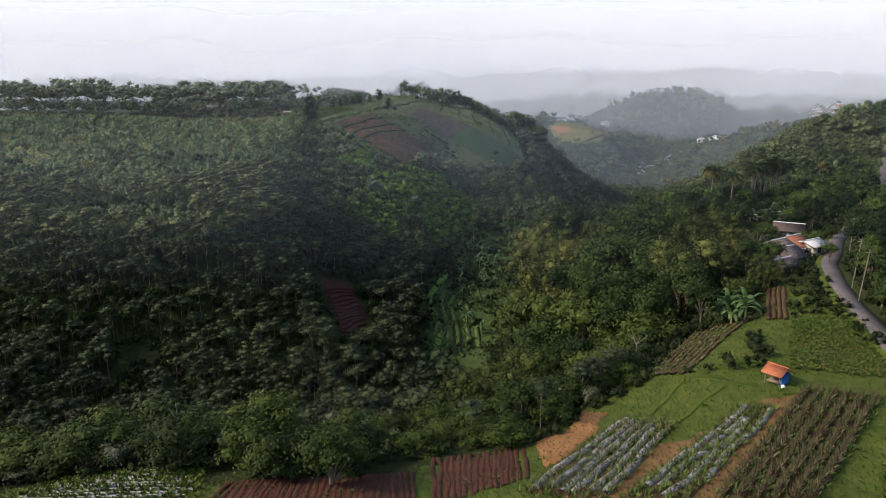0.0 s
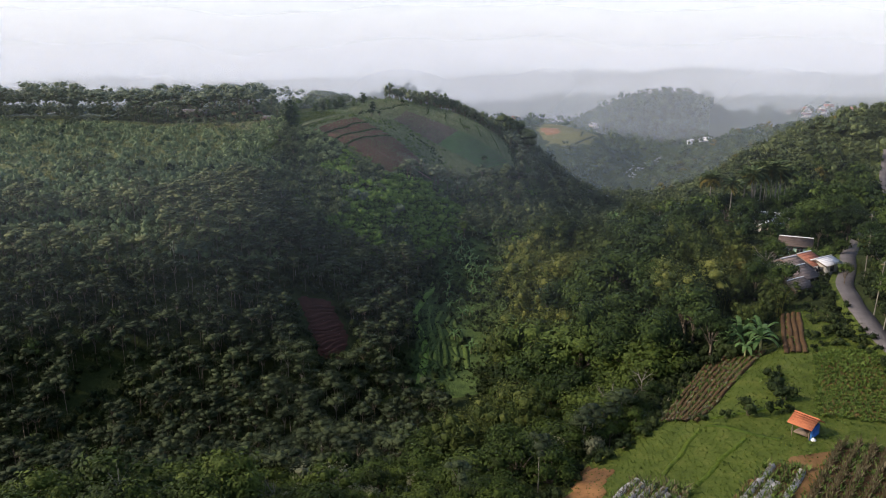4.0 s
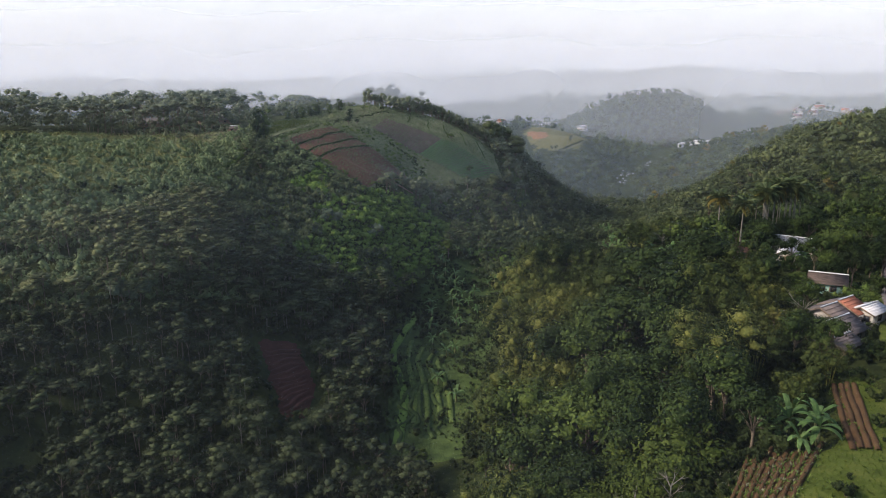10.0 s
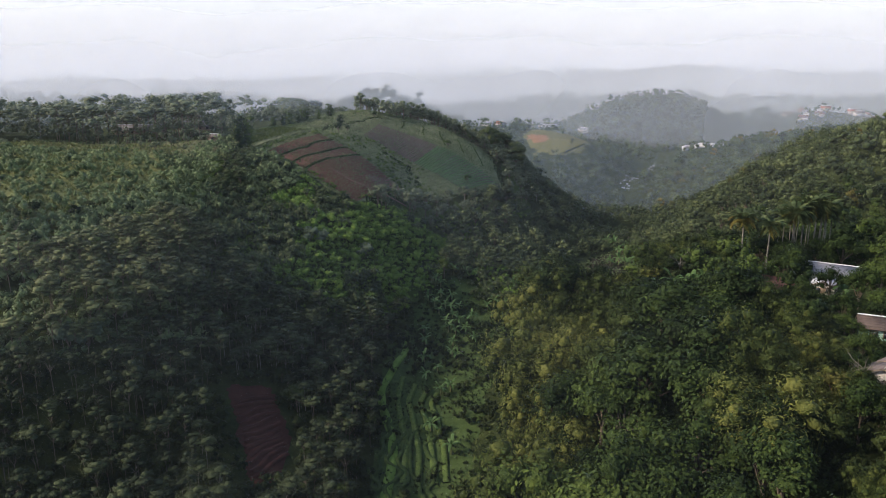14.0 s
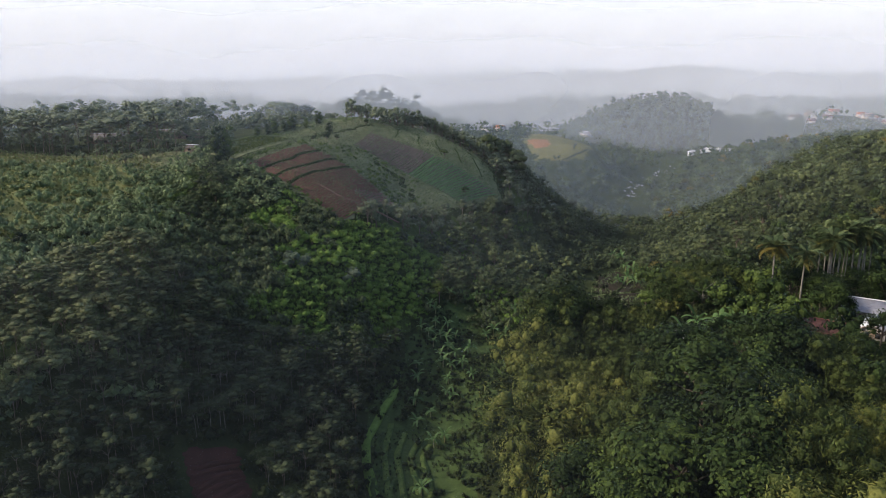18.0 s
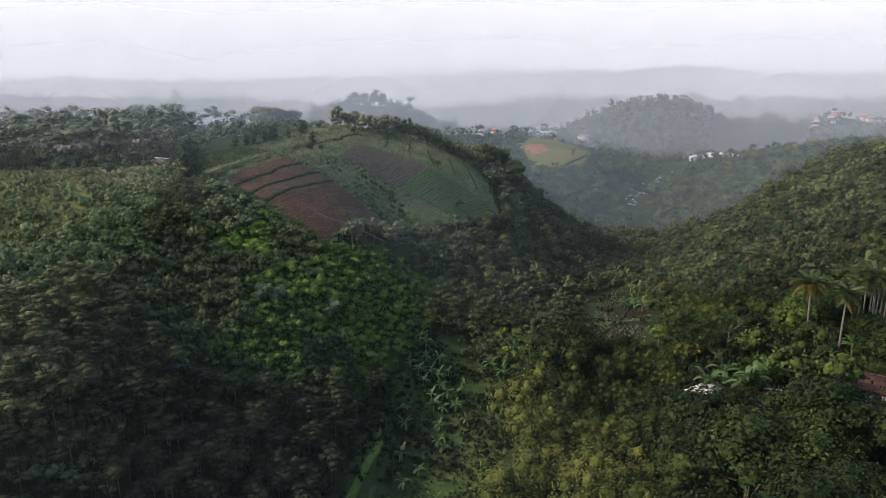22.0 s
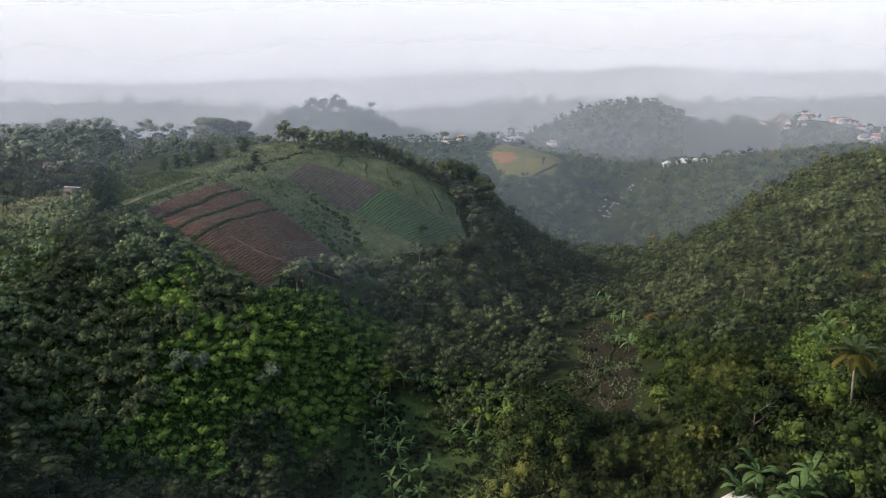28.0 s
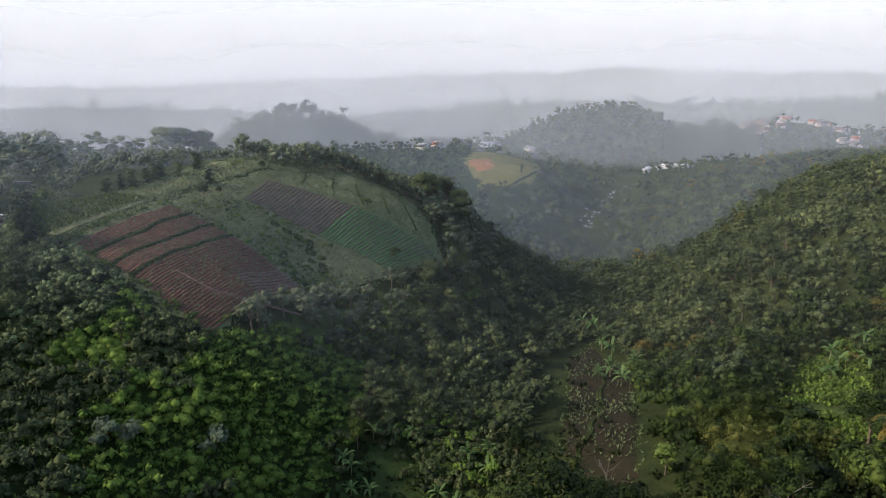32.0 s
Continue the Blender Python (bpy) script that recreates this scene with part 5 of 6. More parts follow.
house(spot(59.4, 125.0, 0.0), -58, 5.4, 5.0, 2.1, 1.1, TILE_OLD, PLASTER, "low house under a weathered grey tiled roof beside the lane")
house(spot(60.6, 129.2, 0.0), -58, 6.2, 4.2, 2.5, 1.4, TILE_OLD, PLASTER, "larger house with a weathered grey tiled roof")
house(spot(64.0, 131.2, 0.0), -58, 6.2, 4.0, 2.5, 1.4, TILE_OLD, PLASTER, "house with one slope of red clay tiles", second=TILE_DULL, over=0.02)
house(spot(66.6, 129.6, 0.2), -58, 3.2, 3.8, 2.3, 0.6, TIN_WHITE, PLASTER, "small annex under a bright white sheet roof", 1)
house(spot(57.2, 120.4, -0.2), -58, 3.6, 4.2, 1.6, 0.7, TILE_OLD, WOOD, "grey lean-to shed in front of the houses", 1)
house(spot(71.5, 149.0, -0.2), 62, 4.0, 5.2, 2.4, 1.1, BARN_ROOF, PLASTER_GREEN, "house with green wall and dark brown roof among trees")
house(spot(80.5, 179.5, -0.4), -38, 3.8, 4.6, 2.3, 0.9, TIN_WHITE, PLASTER, "white house under a white sheet roof", second=TIN)
house(spot(88.0, 191.0, 0.0), 55, 6.5, 10.0, 3.0, 1.3, TIN, PLASTER, "long house under a grey sheet roof below the palms")
house(spot(73.5, 182.5, -0.8), 50, 5.2, 6.4, 2.4, 1.2, RUST, PLASTER, "house under a rust-red roof among bamboo", cap=RUST)
house(spot(51.8, 188.5, 0.3), -60, 3.2, 4.2, 1.9, 0.5, TIN_CREAM, WOOD, "small shed under a pale cream roof sheet", 1, cap=TIN_CREAM)
house(spot(58.8, 182.5, -0.6), 70, 2.6, 3.2, 1.6, 0.6, RUST, WOOD, "tiny shed with red tiles among banana plants", 1)
house(spot(-78, 338, -0.4), 84, 8.0, 14.0, 1.8, 1.4, SLATE_ROOF, WOOD, "long grey-roofed barn on the hazy plateau", 4, "barns of the plateau", cap=TIN)
house(spot(-98, 330, 0.0), 88, 8.0, 16.0, 1.8, 1.6, SLATE_ROOF, WOOD, "long dark-roofed barn on the hazy plateau", 4, "barns of the plateau", cap=TIN)
house(spot(-62, 297, -0.2), 70, 3.0, 3.8, 1.7, 0.5, TILE_OLD, WOOD, "low shed with a tilted pale sheet roof", 1, "barns of the plateau")
house(spot(126, 728, 0.0), 85, 7.0, 17.0, 3.4, 1.2, TIN, WHITE, "long white building across the far valley", 4, "distant houses")

rng = np.random.default_rng(77)
for k in range(26):
    x, y = rng.uniform(362, 458), 0
    y = 775 - (x - 386) * 0.5 + rng.uniform(-45, 40)
    house(spot(x, y, 0.0), rng.uniform(-90, 90), rng.uniform(4.5, 6.5), rng.uniform(6, 9), 2.2, 2.0, (TILE_DULL, RUST, TILE_DULL, TILE_OLD, TIN)[k % 5], PLASTER,
          ("red-roofed" if k % 5 < 4 else "pale-roofed") + " village house far across the valley", 1, "distant houses", near=False)
for k in range(9):
    x = 212 + k * 5.2 + rng.uniform(-2, 2)
    house(spot(x, 612 + k * 2.2 + rng.uniform(-4, 4), 0.0), rng.uniform(-40, 40), rng.uniform(2.5, 4.5), rng.uniform(3, 6), 2.4, 0.7, TIN_WHITE, WHITE, "small white hut on the far hillside", 0, "white huts of the hillside", near=False)
for x, y in ((62, 640), (74, 655), (48, 668), (150, 690)):
    house(spot(x, y, 0.0), 30, 5, 8, 2.6, 1.5, TIN if x != 74 else TILE_RED, PLASTER, "pale farmhouse among distant fields", 1, "distant houses", near=False)

# field hut
hut = thing("field_hut", spot(36.2, 74.2, 0.05), "open field hut with orange tiles and blue tarpaulin", "hut", turn=36, size=0.74)
for sx in (-1.2, 1.2):
    for sy in (-1.1, 1.1):
        piece("post", tube([(sx, sy, -0.3), (sx, sy, 2.1)], [0.07, 0.06], 6), WOOD, hut)
for s in (-1, 1):
    roof = piece("roof_slope", slab((min(0, s * 1.75), -1.6, 1.75 if s < 0 else 2.75), (max(0, s * 1.75), -1.6, 2.75 if s < 0 else 1.75), (max(0, s * 1.75), 1.6, 2.75 if s < 0 else 1.75), (min(0, s * 1.75), 1.6, 1.75 if s < 0 else 2.75), 0.08), TILE_RED, hut, "orange clay tile slope")
    for j in range(1, 6):
        f = j / 6
        piece("tile_course", box(s * 1.75 * f - 0.05, -1.62, 2.75 - f + 0.0, s * 1.75 * f + 0.05, 1.62, 2.75 - f + 0.05), TILE_RED, roof)
piece("ridge_cap", tube([(0, -1.65, 2.78), (0, 1.65, 2.78)], [0.1, 0.1], 6), TILE_RED, hut)
piece("tarpaulin", join([slab((-1.25, -1.25, 0.1), (1.2, -1.25, 0.1), (1.2, -1.2, 1.75), (-1.0, -1.15, 1.85), 0.03), slab((1.22, -1.25, 0.1), (1.22, 1.0, 0.2), (1.2, 1.0, 1.6), (1.2, -1.2, 1.75), 0.03)]), TARP, hut, "hanging blue tarpaulin")
piece("bench", box(-1.1, -0.8, 0.35, 1.1, 1.0, 0.45), WOOD, hut)
piece("sack", tube([(-0.9, -1.6, 0.0), (-0.9, -1.6, 0.25), (-0.85, -1.55, 0.5)], [0.3, 0.34, 0.1], 8), WHITE, hut, "white sack beside the hut")

# lattice shelter in the valley
shelter = thing("garden_shelter", spot(-10.5, 150.5, 0.05), "broken bamboo shelter with a bare slatted roof", "shelter", turn=20)
for sx in (-1.5, 1.5):
    for sy in (-1.2, 1.2):
        piece("post", tube([(sx, sy, -0.3), (sx, sy, 1.9 + 0.3 * (sy > 0))], [0.06, 0.05], 5), WOOD, shelter)
for j in range(9):
    piece("slat", box(-1.7 + j * 0.41, -1.5, 1.9, -1.6 + j * 0.41, 1.5, 1.95), STRAW, shelter)
for j in range(3):
    piece("rail", box(-1.8, -1.3 + j * 1.25, 1.83, 1.8, -1.2 + j * 1.25, 1.89), WOOD, shelter)


# poles with cables along the lane
def pole(x, y, lean, tall=7.5):
    e = thing("utility_pole", spot(x, y), "thin pale utility pole leaning beside the lane", "pole", "utility poles of the lane")
    piece("shaft", tube([(0, 0, -0.5), (lean[0] * 0.5, lean[1] * 0.5, tall / 2), (lean[0], lean[1], tall)], [0.09, 0.075, 0.06], 6), BARK_PALE, e)
    piece("crossarm", box(lean[0] - 0.5, lean[1] - 0.04, tall - 0.5, lean[0] + 0.5, lean[1] + 0.04, tall - 0.42), WOOD, e)
    return spot(x, y, tall - 0.42) + Vector((lean[0], lean[1], 0))


tops = [pole(56.6, 84, (0.2, 0)), pole(58.2, 98.5, (0.9, 0.4)), pole(60.2, 104, (0.7, 0.3)), pole(70.5, 124, (0.2, 0.1)), pole(84, 146, (0, 0.1))]
for a, b in zip(tops, tops[1:]):
    pts = [a.lerp(b, k / 8) - Vector((0, 0, 0.7 * math.sin(math.pi * k / 8))) for k in range(9)]
    tagged(new("cable", mesh_of("cable", *tube([tuple(q) for q in pts], [0.02] * 9, 4), WIRE)), "thin black cable slung between poles", "cable", "cables of the lane")

# ---- fields on the hill ----
sheet("turf_hill", HILL_FIELDS, HILL_TURF, "rough green turf of the terraced hill", 0.05, 1.2)
red = plot("field_red", RED_FIELD, HILL_SOIL, "tilled red-brown field stepping down the hill", lift=0.16, step=1.0)
BANKS = (0.17, 0.33, 0.47)


def part_of(q, u0, u1, v0=0.0, v1=1.0):
    return tuple(tuple(bilinear(q, np.array(u), np.array(v))) for u, v in ((u0, v0), (u0, v1), (u1, v1), (u1, v0)))


edges = (0.0,) + BANKS
for u0, u1 in zip(edges, BANKS):
    rows(red, "ridge", part_of(RED_FIELD, u0 + 0.02, u1 - 0.02), 6, 0.75, 0.22, HILL_SOIL, lift=0.2, seed=50)
rows(red, "ridge", part_of(RED_FIELD, 0.49, 1.0, 0.0, 0.47), 26, 0.6, 0.24, HILL_SOIL, lift=0.2, seed=51)
rows(red, "ridge", part_of(RED_FIELD, 0.49, 0.8, 0.49, 1.0), 13, 0.7, 0.3, HILL_SOIL, lift=0.2, seed=52)
PALE_ROWS = earthy("mulched_red_soil", (0.1, 0.055, 0.042), (0.2, 0.13, 0.1), 1.0, 0.2, 0.7)
rows(red, "ridge", part_of(RED_FIELD, 0.8, 1.0, 0.49, 1.0), 9, 0.7, 0.3, PALE_ROWS, lift=0.2, seed=53)
for u in BANKS:
    rows(red, "bank", part_of(RED_FIELD, u - 0.014, u + 0.014), 1, 1.0, 0.45, GROUND, "dark weedy terrace bank", lift=0.12, seed=54, wobble=0.5)
    tufts("bank_weeds", along_rows(part_of(RED_FIELD, u - 0.014, u + 0.014), 2, 60, 55, 0.3), 0.45, 0.25, LEAF_MID, "dark weeds along the terrace bank", "weeds", 56, 6)
path_line = [(-22.8, 281.2), (-15.1, 278.6), (-10, 280.5), (-5.0, 284.2), (0.5, 291)]
tagged(new("footpath", mesh_of("footpath", *ribbon(path_line, 0.45, 0.5, 24), PALE_ROWS)), "narrow trodden footpath across the red field", "path", kind="structure")
# hedge round the red field
rim_line = np.concatenate([bilinear(RED_FIELD, np.linspace(0, 1, 40), np.zeros(40)), bilinear(RED_FIELD, np.ones(30), np.linspace(0, 1, 30)), bilinear(RED_FIELD, np.linspace(0, 1, 30), np.full(30, 1.02)), bilinear(RED_FIELD, np.full(26, -0.03), np.linspace(0, 1, 26))])
plant("shrub", "field_edge_shrub", rim_line + np.random.default_rng(58).uniform(-0.9, 0.9, rim_line.shape), (0.3, 0.65), 59, 40, ((-14, 266), (0, 300)))

cab = plot("field_cabbage", CABBAGE_FIELD, HILL_SOIL_GREY, "long sloping field of brown and green vegetable rows", lift=0.16, step=1.0)
rows(cab, "bed", part_of(CABBAGE_FIELD, 0.0, 0.5), 22, 0.7, 0.28, HILL_SOIL_GREY, lift=0.2, seed=60, along=14)
rows(cab, "bed", part_of(CABBAGE_FIELD, 0.5, 1.0), 22, 0.7, 0.28, GREEN_BED, "green planted bed", lift=0.2, seed=61, along=14)
tufts("cabbages", np.concatenate([along_rows(part_of(CABBAGE_FIELD, 0.5, 1.0), 22, 34, 62, 0.1), along_rows(part_of(CABBAGE_FIELD, 0.0, 0.5), 22, 12, 63, 0.1)]), 0.42, 0.34, LEAF_CABBAGE, "blue-green vegetable plants in close rows", "crop", 64, 7)
# pale terraces above the vegetable rows
UPPER = ((-11.0, 342.5), (-9.0, 350.5), (33.0, 357.5), (38.0, 347.5))
plot("field_upper", UPPER, HILL_TURF, "pale grassy terraces under the crest", lift=0.14)
for k, u in enumerate((0.2, 0.38, 0.55, 0.72, 0.88)):
    b = part_of(UPPER, u - 0.012, u + 0.012)
    bank = thing("terrace_bank", spot(*b[0]), "dark weedy bank between pale terraces", "bank", "terrace banks under the crest", "structure")
    before = set(bpy.data.objects)
    rows(bank, "turf", b, 1, 0.7, 0.35, SLOPE_TURF, lift=0.1, seed=65 + k, wobble=0.8, gaps=0.15)
    for o in set(bpy.data.objects) - before:
        o.matrix_parent_inverse = bank.matrix_basis.inverted()
plot("field_top", ((-62.0, 296.0), (-45.0, 322.0), (-33.0, 313.0), (-47.5, 288.0)), HILL_TURF, "rough green plot above the red field", lift=0.12)
tufts("top_crop", along_rows(((-60.0, 297.0), (-45.0, 320.0), (-35.0, 313.0), (-48.5, 290.0)), 12, 40, 70, 0.3), 0.7, 0.25, GRASS, "yellow-green crop above the red field", "crop", 71, 5)
PLATEAU_PLOT = ((-118.0, 272.0), (-116.0, 300.0), (-58.0, 296.0), (-57.0, 274.0))
plot("field_plateau", PLATEAU_PLOT, HILL_TURF, "dry staked plot on the plateau", lift=0.12)
stakes("plateau_stakes", along_rows(PLATEAU_PLOT, 26, 16, 72, 0.2), 1.2, "pale stakes in rows on the plateau", 73)
sheet("turf_plateau", MEADOW, earthy("meadow_turf", (0.075, 0.088, 0.032), (0.14, 0.152, 0.055), 6.0, 0.5, 0.9, 0.9, (0.2, 0.19, 0.08), 0.3), "rough yellow-green grassland on the plateau", 0.06, 2.0, 2.5)
tufts("plateau_grass", spread([q for q in MEADOW], 1.25, 66, -0.5, 8.0), 0.6, 0.3, leafy("meadow_grass", (0.075, 0.098, 0.032), (0.14, 0.155, 0.055), (0.2, 0.195, 0.08)), "tall yellow-green grass on the plateau", "grass", 67, 5)
sheet("turf_crest", [(-64, 298), (-46, 326), (-32, 350), (-14, 376), (22, 382), (44, 372), (38, 358), (10, 356), (-12, 344), (-27, 328), (-33, 312), (-48, 290)], HILL_TURF, "rough grass over the hill's crest", 0.05, 1.6, 1.5)
sheet("turf_slope", [(-66, 184), (-54, 165), (-32, 198), (-12, 204), (0, 224), (14, 262), (30, 274), (55, 342), (50, 388), (37, 363), (42, 346), (22, 322), (2, 300), (-14, 260), (-50, 284), (-64, 270)], SLOPE_TURF, "rough green cover of the hillsides", 0.07, 1.6, 1.5)
sheet("turf_clearing", YELLOW_CLEARING, STRAW_TURF, "yellowing grass clearing on the west shoulder", 0.08)
tufts("clearing_grass", spread(YELLOW_CLEARING, 1.0, 74), 0.7, 0.2, GRASS, "tall yellowing grass in the clearing", "grass", 75, 5)
strip_points = spread([(-30, 315), (-16, 328), (22, 326), (3, 303)], 1.8, 76, -0.35)
plant("shrub", "hill_shrub", strip_points, (0.25, 0.6), 77, 60, ((3, 305), (21, 325)))
tufts("hill_grass", spread(HILL_FIELDS, 0.85, 78, -0.6), 0.5, 0.2, LEAF_HILL, "rough grass on the field hill", "grass", 79, 5)
plant("broad", "hill_tree", [(-24, 322), (-21, 326), (-12, 345), (24, 333), (17, 345)], (0.4, 0.65), 80, 5, label="small round tree between the hill fields")

crest_turf = spread([(-64, 298), (-46, 326), (-32, 350), (-14, 374), (10, 357), (-12, 345), (-27, 329), (-33, 313), (-48, 290)], 0.9, 230, -0.6, 5.0)
tufts("crest_grass", crest_turf, 0.55, 0.22, LEAF_HILL, "rough weedy grass along the crest", "grass", 231, 5)
plant("shrub", "crest_shrub", patchy(crest_turf, 6, 232, 0.2)[::9], (0.25, 0.6), 233, 25, ((-60, 300), (-20, 350)), leaf=LEAF_HILL, label="low shrub in the rough grass of the crest")
plateau_weeds = spread([(-124, 268), (-57, 276), (-57, 300), (-124, 306)], 1.6, 234, -0.5, 6.0)
tufts("plateau_weeds", plateau_weeds, 0.6, 0.25, LEAF_HILL, "pale weeds between the stakes of the plateau", "weeds", 235, 5)
plant("pale", "plateau_round_tree", patchy(plateau_weeds, 14, 236, 0.25)[::12], (0.35, 0.6), 237, 20, ((-57, 276), (-90, 300)), label="small round grey-green tree on the plateau")

field_edge = np.concatenate([np.linspace(a, b, n) for a, b, n in (((14, 361), (37, 362), 9), ((37, 362), (42, 347), 8), ((41, 344), (24, 325), 14))])
field_edge = np.concatenate([field_edge, field_edge[::2] + (2.5, 0.5)])
plant("hill", "field_edge_tree", field_edge + np.random.default_rng(238).uniform(-2.2, 2.2, field_edge.shape), (0.25, 0.55), 239, 20, ((40, 350), (24, 325)), label="small tree at the edge of the hill fields")

# bare earth on the west slope
patch = sheet("soil_patch", LEFT_PATCH, DARK_SOIL, "bare dark red dug patch on the west slope", 0.2, 0.7, 0.5)
rows(patch, "furrow", ((-28, 167), (-22, 173), (-17.8, 158), (-21, 149)), 12, 1.0, 0.35, DARK_SOIL, lift=0.2, seed=81, along=12, wobble=0.4)

plant("pale", "barn_bush", [(-124 + 3.4 * k, 321 + 1.5 * (k % 3)) for k in range(19)], (0.45, 0.7), 205, 10, ((-60, 320), (-90, 320)), label="small round tree in front of the barns")

# ---- valley floor ----
sheet("turf_valley", VALLEY_FLOOR, VALLEY_TURF, "grassy valley floor with low garden terraces", 0.08)
sheet("turf_lush", [(-48, 218), (-44, 250), (-36, 268), (-16, 264), (2, 288), (15, 288), (9, 252), (-3, 228), (-13, 212), (-30, 206)], LUSH_TURF, "lush bright green cover of the open slope", 0.12, 1.4, 3.0)
lush = spread([(-46, 218), (-42, 250), (-34, 268), (-16, 263), (2, 287), (14, 286), (8, 252), (-3, 228), (-13, 212), (-30, 206)], 0.75, 82, -0.2, 7.0)
tufts("lush_plants", lush, 0.6, 0.22, LEAF_LIME, "rank lime-green plants covering the slope", "plants", 83, 6)
sheet("turf_east_clearing", EAST_CLEARING, SLOPE_TURF, "bright green clearing on the east spur", 0.12, 1.2, 1.5)
tufts("clearing_plants", spread(EAST_CLEARING, 1.0, 84, -0.4, 5.0), 0.7, 0.35, LEAF_LIME, "rank green plants in the east clearing", "plants", 85, 6)
sheet("soil_east_clearing", [(114, 262), (121, 268), (124, 279), (117, 276)], BROWN_SOIL, "bare brown soil under banana plants", 0.25, 0.9, 0.8)
plant("shrub", "clearing_shrub", spread(EAST_CLEARING, 2.6, 86, -0.5, 5.0), (0.4, 1.0), 87, 20, ((84, 230), (110, 260)), label="green shrub in the bright clearing")
for k in range(6):
    q = ((46 + 3.2 * k, 238 + 6 * k), (60 + 3.6 * k, 266 + 9 * k), (60.8 + 3.6 * k, 265.6 + 9 * k), (46.8 + 3.2 * k, 237.6 + 6 * k))
    bank = thing("fallow_bank", spot(*q[0]), "low weedy bank across the fallow flat", "bank", "banks of the fallow flat", "structure")
    before = set(bpy.data.objects)
    rows(bank, "turf", q, 1, 0.9, 0.4, GROUND, lift=0.05, seed=180 + k, along=30, wobble=1.4, gaps=0.2)
    for ob in set(bpy.data.objects) - before:
        ob.matrix_parent_inverse = bank.matrix_basis.inverted()
sheet("turf_flat", VALLEY_FLAT, earthy("dry_valley_turf", (0.009, 0.01, 0.005), (0.019, 0.017, 0.008), 3.0, 0.3, 0.8, 0.9, (0.034, 0.022, 0.013)), "brownish fallow flat beside the stream", 0.08)
for k in range(5):
    o = k * 2.0
    q = ((-3.2 + o, 143), (-3.0 + o, 186), (-2.0 + o, 186), (-2.2 + o, 143))
    bank = thing("garden_terrace", spot(*q[0]), "low grassy terrace edge along the valley floor", "terrace", "garden terraces of the valley", "structure")
    before = set(bpy.data.objects)
    rows(bank, "turf", q, 1, 1.0, 0.5, VALLEY_TURF, lift=0.05, seed=85 + k, along=40, wobble=1.8, gaps=0.3)
    for ob in set(bpy.data.objects) - before:
        ob.matrix_parent_inverse = bank.matrix_basis.inverted()
tagged(new("grass_path", mesh_of("grass_path", *ribbon([(1.0, 222), (0.4, 211), (-2.1, 201), (-4.2, 191), (-3.7, 184), (-1.8, 175.5), (-1.0, 168), (-2.0, 150)], 2.0, 0.2), PATH_TURF, smooth=True)), "bright green grassy path winding up the valley floor", "path", kind="structure")
BED_TURF = earthy("garden_bed_turf", (0.03, 0.055, 0.014), (0.065, 0.1, 0.024), 1.6, 0.4, 0.9, 0.9, (0.1, 0.135, 0.034), 0.3)
for k, bend in enumerate((0.0, 0.4, 1.0, 0.6)):
    line = [(0.4 + 2.3 * k + bend, 199 - 2 * k), (-0.6 + 2.3 * k, 188), (0.2 + 2.3 * k + bend * 0.5, 180), (1.4 + 2.3 * k, 170), (1.0 + 2.2 * k + bend, 158)]
    tagged(new("garden_bed", mesh_of("garden_bed", *ribbon(line, 1.1, 0.34, 60), BED_TURF, smooth=True)), "raised grassy garden bed curving along the valley floor", "garden bed", kind="structure")
tufts("valley_grass", spread(VALLEY_FLOOR, 1.1, 90, -0.1, 4.0), 0.4, 0.22, LEAF_LOW, "rough green grass and garden plants on the valley floor", "grass", 91, 5)
tufts("flat_grass", spread(VALLEY_FLAT, 1.4, 92, -0.2, 5.0), 0.5, 0.2, LEAF_HILL, "grey-green tufts on the fallow flat", "grass", 93, 5)
plant("bush", "valley_bush", np.concatenate([spread([q for q in VALLEY_FLOOR if q[1] > 190], 2.0, 94, -0.5), spread(VALLEY_FLOOR, 3.4, 98, 0.2), spread(VALLEY_FLAT, 3.4, 95, 0.05)]), (0.3, 0.8), 96, 60, ((2, 150), (20, 250)))



# ---- banana plants and palms ----
def blade(length, wide, rise, droop, n=7):
    """A long arching leaf along local +x, folded at its midrib."""
    s = np.linspace(0, 1, n)
    x, z = length * s * (1 - 0.2 * droop * s), rise * length * s - droop * length * s ** 2
    w = wide * np.sin(np.pi * (0.06 + 0.9 * s)) ** 0.7 * 0.5
    v = np.stack([np.stack([x, -w, z - w * 0.35], 1), np.stack([x, 0 * x, z], 1), np.stack([x, w, z - w * 0.35], 1)], 1).reshape(-1, 3)
    f = [(i * 3 + j, i * 3 + j + 1, i * 3 + j + 4, i * 3 + j + 3) for i in range(n - 1) for j in range(2)]
    return v, np.array(f)


def frond(length, n=14):
    """A palm frond along local +x: a drooping rib with leaflets on both sides."""
    s = np.linspace(0, 1, n)
    x, z = length * s * (1 - 0.25 * s), length * (0.5 * s - 0.85 * s ** 2)
    rib = np.stack([x, 0 * x, z], 1)
    out = [tube(rib, list(np.linspace(0.05, 0.01, n)), 3)]
    for i in range(1, n):
        for side in (-1, 1):
            l = length * 0.26 * math.sin(math.pi * (0.15 + 0.8 * s[i]))
            p = rib[i]
            q = p + (l * 0.45, side * l, -l * 0.5)
            m = (p + q) / 2 + (0, 0, 0.05)
            a = np.array([0.22, 0, 0.0])
            out.append((np.array([p - a, m - a, q, m + a]), np.array([(0, 1, 2, 3)])))
    return join(out)


